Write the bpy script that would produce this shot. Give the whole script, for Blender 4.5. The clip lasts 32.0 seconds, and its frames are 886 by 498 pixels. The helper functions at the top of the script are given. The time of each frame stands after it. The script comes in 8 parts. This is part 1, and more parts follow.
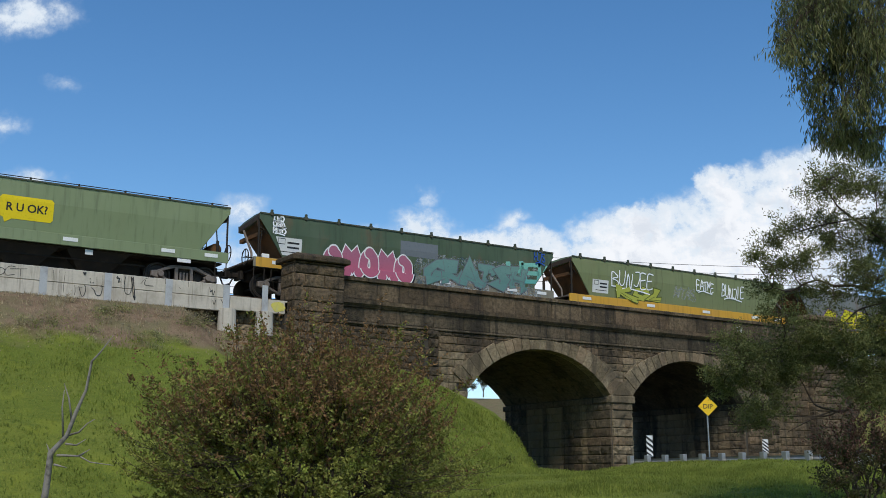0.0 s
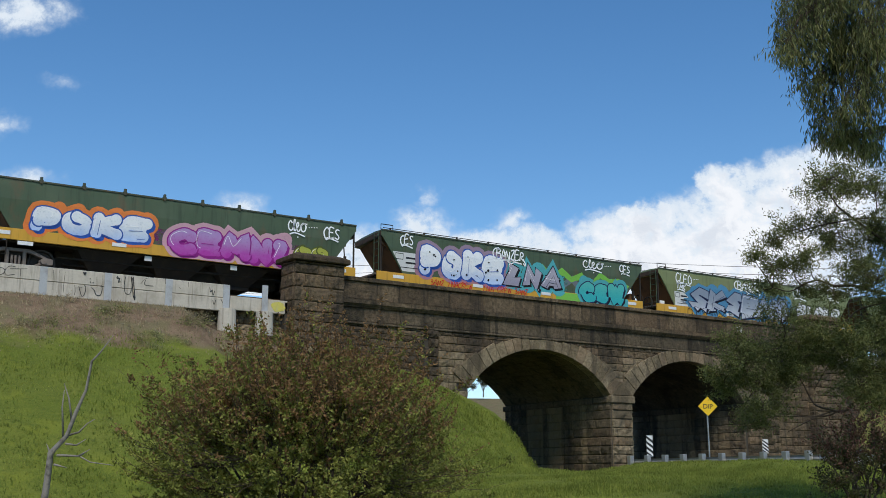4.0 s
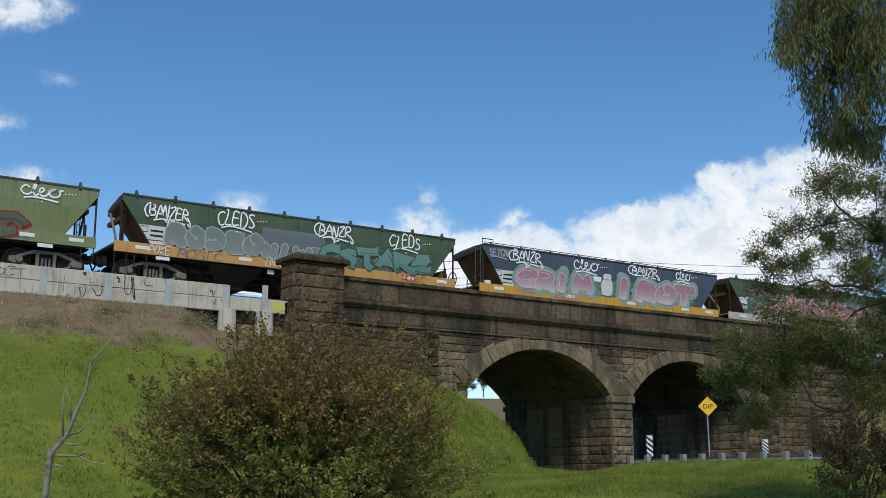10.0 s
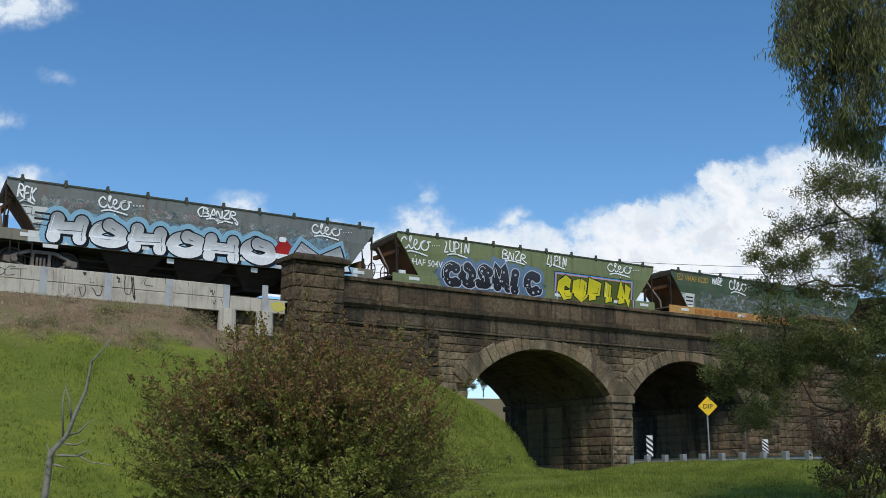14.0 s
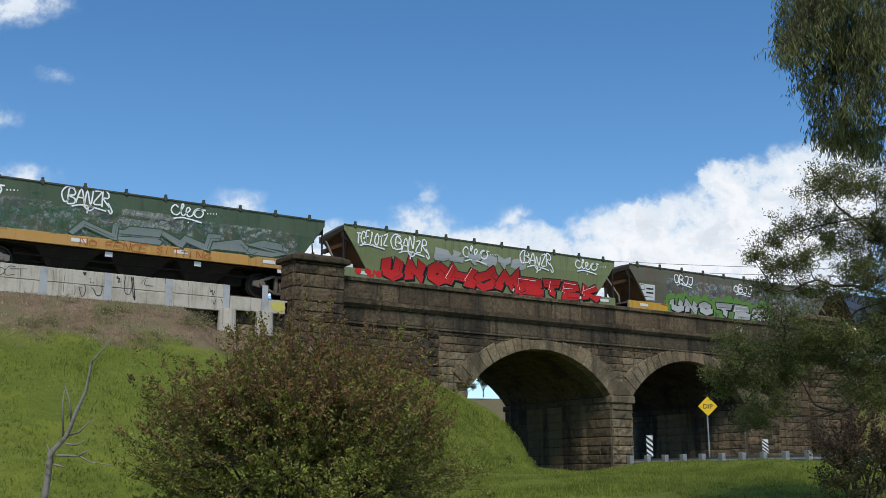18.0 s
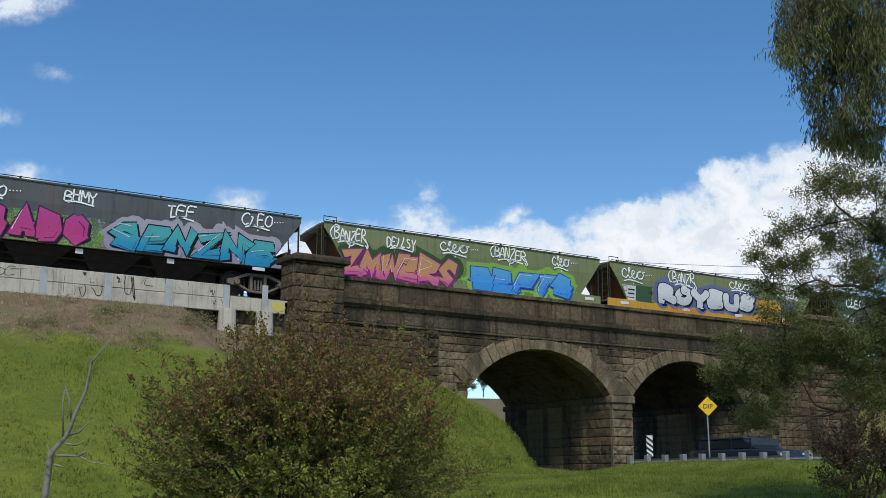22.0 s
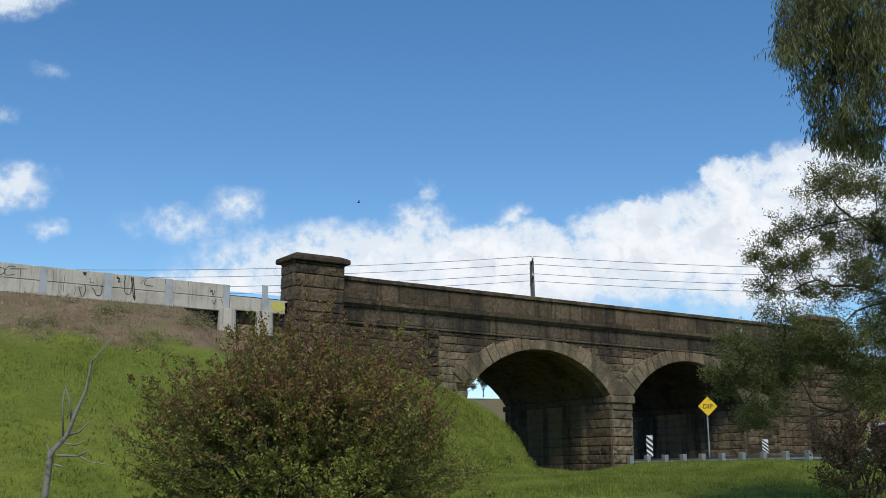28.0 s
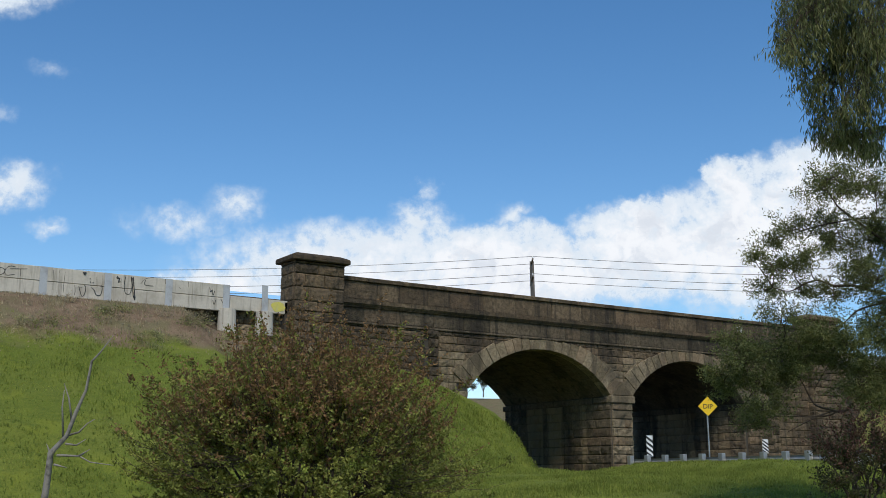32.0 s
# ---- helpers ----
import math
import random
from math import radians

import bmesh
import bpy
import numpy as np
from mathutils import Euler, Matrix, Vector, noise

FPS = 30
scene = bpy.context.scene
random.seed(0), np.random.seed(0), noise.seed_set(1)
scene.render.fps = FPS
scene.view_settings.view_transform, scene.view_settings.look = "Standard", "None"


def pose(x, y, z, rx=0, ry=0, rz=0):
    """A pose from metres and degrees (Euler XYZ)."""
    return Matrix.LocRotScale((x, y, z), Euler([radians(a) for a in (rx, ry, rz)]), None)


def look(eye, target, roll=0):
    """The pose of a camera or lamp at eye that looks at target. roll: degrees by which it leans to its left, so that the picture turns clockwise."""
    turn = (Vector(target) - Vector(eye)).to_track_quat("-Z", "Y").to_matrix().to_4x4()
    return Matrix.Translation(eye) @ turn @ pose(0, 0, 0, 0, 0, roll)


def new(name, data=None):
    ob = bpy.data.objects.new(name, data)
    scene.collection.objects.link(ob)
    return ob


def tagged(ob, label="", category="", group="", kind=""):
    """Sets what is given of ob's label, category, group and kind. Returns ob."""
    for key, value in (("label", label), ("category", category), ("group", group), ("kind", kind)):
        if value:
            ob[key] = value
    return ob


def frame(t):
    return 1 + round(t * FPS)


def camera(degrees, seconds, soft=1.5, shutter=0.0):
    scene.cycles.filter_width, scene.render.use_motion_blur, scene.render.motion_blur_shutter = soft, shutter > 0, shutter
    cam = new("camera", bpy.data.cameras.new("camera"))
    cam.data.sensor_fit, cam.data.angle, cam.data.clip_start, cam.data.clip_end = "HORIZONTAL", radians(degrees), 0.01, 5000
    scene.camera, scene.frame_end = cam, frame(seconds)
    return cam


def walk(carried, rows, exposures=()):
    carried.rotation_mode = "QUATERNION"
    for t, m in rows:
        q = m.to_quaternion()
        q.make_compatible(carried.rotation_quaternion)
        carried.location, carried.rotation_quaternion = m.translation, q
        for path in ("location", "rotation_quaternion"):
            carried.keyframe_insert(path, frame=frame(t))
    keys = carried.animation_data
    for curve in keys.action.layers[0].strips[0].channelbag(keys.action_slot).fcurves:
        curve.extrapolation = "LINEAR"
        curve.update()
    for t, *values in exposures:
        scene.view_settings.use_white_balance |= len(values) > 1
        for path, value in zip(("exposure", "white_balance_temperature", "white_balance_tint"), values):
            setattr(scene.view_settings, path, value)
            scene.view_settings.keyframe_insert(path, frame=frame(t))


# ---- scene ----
cam = camera(42.80, 32.0, soft=0.62)
EYE = Vector((0.0, 0.0, 1.6))
VIEW_AZ, VIEW_TILT = radians(56.757), radians(11.695)
AHEAD = Vector((math.cos(VIEW_TILT) * math.cos(VIEW_AZ), math.cos(VIEW_TILT) * math.sin(VIEW_AZ), math.sin(VIEW_TILT)))
still = look(EYE, EYE + AHEAD * 40)
walk(cam, [(0.0, still), (32.0, still)], exposures=[(0.0, -0.03, 6820, 9), (32.0, -0.03, 6820, 9)])

# ---- world, sun ----
SUN_EL, SUN_AZ = radians(50), radians(242)     # azimuth counted from +X towards +Y: where the sun stands
world = bpy.data.worlds.new("sky")
scene.world = world
world.use_nodes = True
wn = world.node_tree.nodes
sky = wn.new("ShaderNodeTexSky")
sky.sky_type = 'NISHITA'
sky.sun_disc = False
sky.sun_elevation = SUN_EL
sky.sun_rotation = radians(90) - SUN_AZ
sky.altitude = 100
sky.air_density, sky.dust_density, sky.ozone_density = 1.0, 0.0, 4.0
wn["Background"].inputs[1].default_value = 0.138
rich = wn.new("ShaderNodeHueSaturation")
rich.inputs["Saturation"].default_value = 1.22
rich.inputs["Hue"].default_value = 0.501
world.node_tree.links.new(sky.outputs[0], rich.inputs["Color"])
world.node_tree.links.new(rich.outputs[0], wn["Background"].inputs[0])
sun = new("sun", bpy.data.lights.new("sun", 'SUN'))
sun.data.energy, sun.data.angle, sun.data.color = 2.7, radians(22), (1.0, 0.95, 0.86)
sun_from = Vector((math.cos(SUN_EL) * math.cos(SUN_AZ), math.cos(SUN_EL) * math.sin(SUN_AZ), math.sin(SUN_EL)))
sun.matrix_world = look(sun_from * 300, (0, 0, 0))


# ---- small builders ----
def curve(points, steps=4):
    """Catmull-Rom through points in space."""
    q = [Vector(p) for p in points]
    q = [q[0] * 2 - q[1]] + q + [q[-1] * 2 - q[-2]]
    out = []
    for a, b, c, d in zip(q, q[1:], q[2:], q[3:]):
        for k in range(steps):
            t = k / steps
            out.append(0.5 * (2 * b + (c - a) * t + (2 * a - 5 * b + 4 * c - d) * t * t + (3 * b - a - 3 * c + d) * t ** 3))
    return out + [q[-2]]


class Shape:
    """Collects boxes, tubes and prisms into one mesh."""

    def __init__(self):
        self.v, self.f = [], []

    def add(self, verts, faces):
        n = len(self.v)
        self.v += [tuple(p) for p in verts]
        self.f += [tuple(i + n for i in q) for q in faces]
        return self

    def box(self, x0, x1, y0, y1, z0, z1):
        return self.add([(x0, y0, z0), (x1, y0, z0), (x1, y1, z0), (x0, y1, z0), (x0, y0, z1), (x1, y0, z1), (x1, y1, z1), (x0, y1, z1)],
                        [(0, 3, 2, 1), (4, 5, 6, 7), (0, 1, 5, 4), (1, 2, 6, 5), (2, 3, 7, 6), (3, 0, 4, 7)])

    def prism(self, poly, y0, y1):
        """A polygon in x, z (counter-clockwise seen from -y), pushed from y0 to y1."""
        n = len(poly)
        vs = [(x, y0, z) for x, z in poly] + [(x, y1, z) for x, z in poly]
        return self.add(vs, [tuple(range(n)), tuple(range(2 * n - 1, n - 1, -1))] + [(i, i + n, (i + 1) % n + n, (i + 1) % n) for i in range(n)])

    def tube(self, pts, radii, sides=8, caps=True):
        pts = [Vector(p) for p in pts]
        if not hasattr(radii, "__len__"):
            radii = [radii] * len(pts)
        vs, fs = [], []
        side = None
        for i, p in enumerate(pts):
            d = (pts[min(i + 1, len(pts) - 1)] - pts[max(i - 1, 0)]).normalized()
            if side is None:
                side = d.orthogonal().normalized()
            side = (side - d * side.dot(d)).normalized()
            up = d.cross(side)
            vs += [p + (side * math.cos(a) + up * math.sin(a)) * radii[i] for a in [math.tau * k / sides for k in range(sides)]]
        for i in range(len(pts) - 1):
            fs += [(i * sides + k, i * sides + (k + 1) % sides, (i + 1) * sides + (k + 1) % sides, (i + 1) * sides + k) for k in range(sides)]
        if caps:
            fs += [tuple(range(sides - 1, -1, -1)), tuple((len(pts) - 1) * sides + k for k in range(sides))]
        return self.add(vs, fs)

    def mesh(self, name, material=None, smooth=False, bevel=0.0):
        me = bpy.data.meshes.new(name)
        me.from_pydata(self.v, [], self.f)
        if bevel:
            bm = bmesh.new()
            bm.from_mesh(me)
            bmesh.ops.bevel(bm, geom=bm.edges[:], offset=bevel, segments=1, affect='EDGES', clamp_overlap=True)
            bm.to_mesh(me)
            bm.free()
        if smooth:
            me.polygons.foreach_set("use_smooth", [True] * len(me.polygons))
        if material:
            me.materials.append(material)
        me.update()
        return me


def part(name, shape, material, parent, label="", smooth=False, bevel=0.0, m=None):
    """Links a shape (or a mesh) as one mesh object under a thing or a part."""
    me = shape.mesh(name, material, smooth, bevel) if isinstance(shape, Shape) else shape
    ob = new(name, me)
    ob.parent = parent
    if m is not None:
        ob.matrix_basis = m
    if label:
        ob["label"] = label
    return ob


def thing(name, label, category, group="", kind="", m=None, me=None):
    ob = new(name, me)
    if m is not None:
        ob.matrix_basis = m
    return tagged(ob, label, category, group, kind)


# letter outlines in a few weights, made while the scene is still empty
def text_shape(words, size=1.0, fat=0.0, shear=0.0):
    cu = bpy.data.curves.new("letters", 'FONT')
    cu.body, cu.size, cu.offset, cu.shear, cu.resolution_u = words, size, fat, shear, 3
    ob = new("letters", cu)
    bpy.context.view_layer.update()
    me = bpy.data.meshes.new_from_object(ob.evaluated_get(bpy.context.evaluated_depsgraph_get()))
    v = [tuple(q.co) for q in me.vertices]
    f = [tuple(q.vertices) for q in me.polygons]
    bpy.data.objects.remove(ob)
    bpy.data.curves.remove(cu)
    bpy.data.meshes.remove(me)
    return v, f



GLYPHS = {}


def glyph(ch, fat):
    if (ch, fat) not in GLYPHS:
        v, f = text_shape(ch, 1.0, fat)
        if v:
            xs = [p[0] for p in v]
            v = [(p[0] - min(xs), p[1]) for p in v]
        GLYPHS[(ch, fat)] = (v, f)
    return GLYPHS[(ch, fat)]


FATS = (0.03,)
for letter in "ABCDEFGHIJKLMNOPRSTUVWYZ":
    for weight in FATS:
        glyph(letter, weight)
LINES = {}
for words, weight in (("DIP", 0.008), ("R U OK?", 0.02), ("VHAF 200K", 0.006), ("VHAF 471U", 0.006), ("VHAF 504V", 0.006), ("VHAF 622D", 0.006), ("VHAX 226G", 0.006), ("VHAF", 0.006)):
    LINES[words] = text_shape(words, 1.0, weight)


# ---- materials ----
def material(name, colour, rough=0.8, metal=0.0):
    m = bpy.data.materials.new(name)
    m.use_nodes = True
    b = m.node_tree.nodes["Principled BSDF"]
    b.inputs["Base Color"].default_value = (*colour, 1)
    b.inputs["Roughness"].default_value = rough
    b.inputs["Metallic"].default_value = metal
    if rough >= 0.85:
        b.inputs["Specular IOR Level"].default_value = 0.15
    return m


def node(m, kind, **values):
    n = m.node_tree.nodes.new(kind)
    for key, value in values.items():
        n.inputs[key.replace("_", " ")].default_value = value
    return n


def link(m, a, b):
    m.node_tree.links.new(a, b)


def mix(m, fac, a, b, blend='MIX'):
    n = m.node_tree.nodes.new("ShaderNodeMix")
    n.data_type, n.blend_type = 'RGBA', blend
    for slot, value in ((0, fac), (6, a), (7, b)):
        if hasattr(value, "is_linked"):
            link(m, value, n.inputs[slot])
        else:
            n.inputs[slot].default_value = value if slot == 0 else (*value, 1)
    return n.outputs[2]


def ramp(m, value, lo, hi, a=0.0, b=1.0):
    n = m.node_tree.nodes.new("ShaderNodeMapRange")
    n.interpolation_type = 'SMOOTHSTEP'
    for i, x in enumerate((lo, hi, a, b)):
        n.inputs[i + 1].default_value = x
    link(m, value, n.inputs[0])
    return n.outputs[0]


def math_node(m, op, a, b=0.0, clamp=False):
    n = m.node_tree.nodes.new("ShaderNodeMath")
    n.operation, n.use_clamp = op, clamp
    for i, x in enumerate((a, b)):
        if hasattr(x, "is_linked"):
            link(m, x, n.inputs[i])
        else:
            n.inputs[i].default_value = x
    return n.outputs[0]


def coords(m, scale=(1, 1, 1), source="Object"):
    t = node(m, "ShaderNodeTexCoord")
    p = node(m, "ShaderNodeMapping")
    p.inputs["Scale"].default_value = scale
    link(m, t.outputs[source], p.inputs["Vector"])
    return p.outputs[0]


def where(m, scale=(1, 1, 1)):
    g = node(m, "ShaderNodeNewGeometry")
    p = node(m, "ShaderNodeMapping")
    p.inputs["Scale"].default_value = scale
    link(m, g.outputs["Position"], p.inputs["Vector"])
    return p.outputs[0]


def noise_of(m, vec, scale, detail=4.0, rough=0.55):
    n = node(m, "ShaderNodeTexNoise", Scale=scale, Detail=detail, Roughness=rough)
    link(m, vec, n.inputs["Vector"])
    return n.outputs["Fac"]


def bump(m, height, strength, distance=0.02):
    n = node(m, "ShaderNodeBump", Strength=strength, Distance=distance)
    link(m, height, n.inputs["Height"])
    link(m, n.outputs[0], m.node_tree.nodes["Principled BSDF"].inputs["Normal"])


def base(m, socket):
    link(m, socket, m.node_tree.nodes["Principled BSDF"].inputs["Base Color"])


def object_random(m):
    return node(m, "ShaderNodeObjectInfo").outputs["Random"]


def stone_material(name, dark, light, stain, drip=0.0):
    """Quarry-faced bluestone: each block its own tone, black soot blotches and run-off, pale lime leached down the face."""
    m = material(name, dark, 0.9)
    p = where(m)
    r = object_random(m)
    c = mix(m, ramp(m, r, 0.0, 1.0), dark, light)
    c = mix(m, ramp(m, noise_of(m, p, 9.0, 6), 0.35, 0.7, 0, 0.55), c, tuple(x * 0.5 for x in dark))
    c = mix(m, ramp(m, noise_of(m, p, 2.6, 7, 0.7), 0.54, 0.7, 0, 0.55), c, tuple(x * 1.35 for x in light))
    red = ramp(m, math_node(m, 'FRACT', math_node(m, 'MULTIPLY', r, 7.31)), 0.75, 0.82, 0, 0.25)
    c = mix(m, red, c, (light[0], light[0] * 0.62, light[0] * 0.38))
    c = mix(m, ramp(m, noise_of(m, where(m, (1.0, 1.0, 0.45)), 0.75, 6, 0.62), 0.48, 0.64, 0, 0.65), c, stain)
    c = mix(m, ramp(m, noise_of(m, where(m, (1.6, 1.6, 0.16)), 1.9, 6, 0.65), 0.52, 0.66, 0, 0.7), c, stain)
    if drip:
        c = mix(m, ramp(m, noise_of(m, where(m, (1.0, 1.0, 0.1)), 0.8, 6, 0.62), 0.48, 0.58, 0, drip), c, (0.3, 0.22, 0.13))
    base(m, c)
    relief = math_node(m, 'ADD', math_node(m, 'MULTIPLY', noise_of(m, p, 4.5, 5, 0.6), 3.0), noise_of(m, p, 22.0, 6, 0.65))
    bump(m, relief, 0.9, 0.035)
    return m


def plain_material(name, colour, rough=0.7, metal=0.0, wear=(0.2, 0.18, 0.16), amount=0.35, scale=2.5, grain=40.0):
    m = material(name, colour, rough, metal)
    p = where(m) if name.startswith("w_") else coords(m)
    c = mix(m, ramp(m, noise_of(m, p, scale, 6), 0.45, 0.75, 0, amount), colour, wear)
    c = mix(m, ramp(m, noise_of(m, p, grain, 3), 0.4, 0.7, 0, 0.2), c, tuple(x * 0.6 for x in colour))
    base(m, c)
    bump(m, noise_of(m, p, grain, 3), 0.15, 0.01)
    return m


def wagon_paint(name, colour, rust_amount=0.35, faded=(0.2, 0.24, 0.2)):
    """Weathered hopper paint: fading, vertical streaks, rust near the top."""
    m = material(name, colour, 0.55)
    p = coords(m)
    c = mix(m, ramp(m, noise_of(m, p, 0.7, 5), 0.35, 0.75, 0, 0.5), colour, faded)
    streak = noise_of(m, coords(m, (3.0, 3.0, 0.25)), 2.2, 5)
    c = mix(m, ramp(m, streak, 0.5, 0.75, 0, 0.55), c, tuple(x * 0.45 for x in colour))
    rust = math_node(m, 'MULTIPLY', ramp(m, noise_of(m, coords(m, (1, 1, 0.5)), 1.3, 7, 0.7), 0.5, 0.68), rust_amount)
    c = mix(m, rust, c, (0.16, 0.075, 0.035))
    base(m, c)
    bump(m, noise_of(m, p, 30.0, 4), 0.1, 0.01)
    return m


def leaf_material(name, dark, light, rough=0.55):
    m = material(name, dark, rough)
    g = node(m, "ShaderNodeNewGeometry")
    c = mix(m, g.outputs["Random Per Island"], dark, light)
    c = mix(m, ramp(m, noise_of(m, where(m), 1.2, 3), 0.35, 0.65, 0, 0.6), c, tuple(x * 0.55 for x in dark))
    base(m, c)
    b = m.node_tree.nodes["Principled BSDF"]
    t = node(m, "ShaderNodeBsdfTranslucent")
    link(m, c, t.inputs["Color"])
    b.inputs["Specular IOR Level"].default_value = 0.2
    s = node(m, "ShaderNodeMixShader", Fac=0.35)
    link(m, b.outputs[0], s.inputs[1])
    link(m, t.outputs[0], s.inputs[2])
    link(m, s.outputs[0], m.node_tree.nodes["Material Output"].inputs[0])
    return m


STONE = stone_material("bluestone", (0.092, 0.068, 0.044), (0.19, 0.138, 0.086), (0.036, 0.031, 0.025))
STONE_PALE = stone_material("bluestone_pale", (0.185, 0.142, 0.088), (0.3, 0.233, 0.149), (0.075, 0.062, 0.044))
# darker stone for the vaults, frieze, string course and inner imposts
STONE_DARK = stone_material("bluestone_dark", (0.072, 0.059, 0.041), (0.155, 0.119, 0.079), (0.026, 0.023, 0.019))
STONE_LIMY = stone_material("bluestone_limy", (0.085, 0.068, 0.045), (0.17, 0.13, 0.085), (0.026, 0.023, 0.019), 0.6)
MORTAR = plain_material("w_mortar", (0.075, 0.064, 0.051), 0.95, wear=(0.05, 0.047, 0.04), amount=0.7)
CONCRETE = plain_material("w_concrete", (0.56, 0.51, 0.43), 0.9, wear=(0.3, 0.26, 0.2), amount=0.75, scale=1.1, grain=14)
def streaked(m, colour, amount):
    """Adds narrow run-off streaks down a plain material."""
    b = m.node_tree.nodes["Principled BSDF"].inputs["Base Color"]
    old = b.links[0].from_socket
    base(m, mix(m, ramp(m, noise_of(m, where(m, (5.0, 5.0, 0.35)), 1.6, 6, 0.65), 0.5, 0.72, 0, amount), old, colour))


streaked(CONCRETE, (0.22, 0.19, 0.15), 0.7)
GALV = plain_material("w_galvanised", (0.4, 0.4, 0.39), 0.45, 0.6, wear=(0.3, 0.31, 0.32), amount=0.5)
STEEL_POST = plain_material("w_post_paint", (0.43, 0.445, 0.46), 0.85, 0.0, wear=(0.26, 0.24, 0.22), amount=0.7)
BLACK = material("black_paint", (0.012, 0.012, 0.014), 0.6)
WHITE = plain_material("white_paint", (0.78, 0.78, 0.76), 0.55, wear=(0.5, 0.5, 0.47), amount=0.3)
SIGN_YELLOW = material("sign_yellow", (0.85, 0.52, 0.01), 0.4)
UNDER = plain_material("underframe_grime", (0.035, 0.03, 0.026), 0.85, wear=(0.07, 0.05, 0.035), amount=0.6)
BOGIE = plain_material("bogie_dust", (0.2, 0.165, 0.14), 0.8, wear=(0.05, 0.045, 0.04), amount=0.7, scale=5)
WHEEL = plain_material("wheel_steel", (0.05, 0.038, 0.03), 0.55, 0.5, wear=(0.05, 0.045, 0.04), amount=0.5)
RUST = plain_material("rusty_sheet", (0.2, 0.1, 0.045), 0.9, wear=(0.055, 0.034, 0.02), amount=0.9, scale=1.3)
RAIL = plain_material("w_rail_steel", (0.2, 0.13, 0.09), 0.5, 0.7)
BALLAST = plain_material("w_ballast", (0.2, 0.18, 0.16), 0.95, wear=(0.1, 0.09, 0.08), amount=0.7, scale=7)
ASPHALT = plain_material("w_asphalt", (0.055, 0.054, 0.052), 0.9, wear=(0.08, 0.078, 0.075), amount=0.5)
WOOD = plain_material("w_grey_wood", (0.2, 0.17, 0.15), 0.85, wear=(0.09, 0.08, 0.07), amount=0.6, scale=4)
BARK = plain_material("w_bark", (0.09, 0.065, 0.05), 0.9, wear=(0.04, 0.03, 0.025), amount=0.6, scale=8)
DEADWOOD = plain_material("w_dead_wood", (0.3, 0.265, 0.235), 0.9, wear=(0.07, 0.058, 0.05), amount=0.9, scale=9)
WIRE = material("wire", (0.12, 0.12, 0.13), 0.6, 0.3)
GLASS = material("car_glass", (0.02, 0.025, 0.03), 0.08)
GUM_LEAF = leaf_material("gum_leaf", (0.13, 0.15, 0.05), (0.31, 0.3, 0.125))
WATTLE_LEAF = leaf_material("feathery_leaf", (0.095, 0.115, 0.035), (0.27, 0.28, 0.1))
BUSH_LEAF = leaf_material("bush_leaf", (0.15, 0.165, 0.035), (0.4, 0.4, 0.1))
# scrub leaves: the shade under the trees is put into these darker colours
SCRUB_LEAF_SHADED = leaf_material("scrub_leaf_shaded", (0.06, 0.065, 0.025), (0.16, 0.15, 0.06))
SCRUB_YOUNG_SHADED = leaf_material("scrub_young_leaf_shaded", (0.13, 0.065, 0.045), (0.22, 0.12, 0.085))
RED_LEAF = leaf_material("red_leaf", (0.24, 0.135, 0.058), (0.36, 0.21, 0.095))
GRASS = leaf_material("grass_blade", (0.215, 0.27, 0.045), (0.32, 0.345, 0.075), 0.8)
DRY_GRASS = leaf_material("dry_grass", (0.38, 0.3, 0.18), (0.55, 0.46, 0.3), 0.85)
WEED_LEAF = leaf_material("weed_leaf", (0.3, 0.3, 0.12), (0.46, 0.44, 0.2), 0.8)
FAR_LEAF = leaf_material("far_leaf", (0.06, 0.075, 0.05), (0.12, 0.13, 0.09))


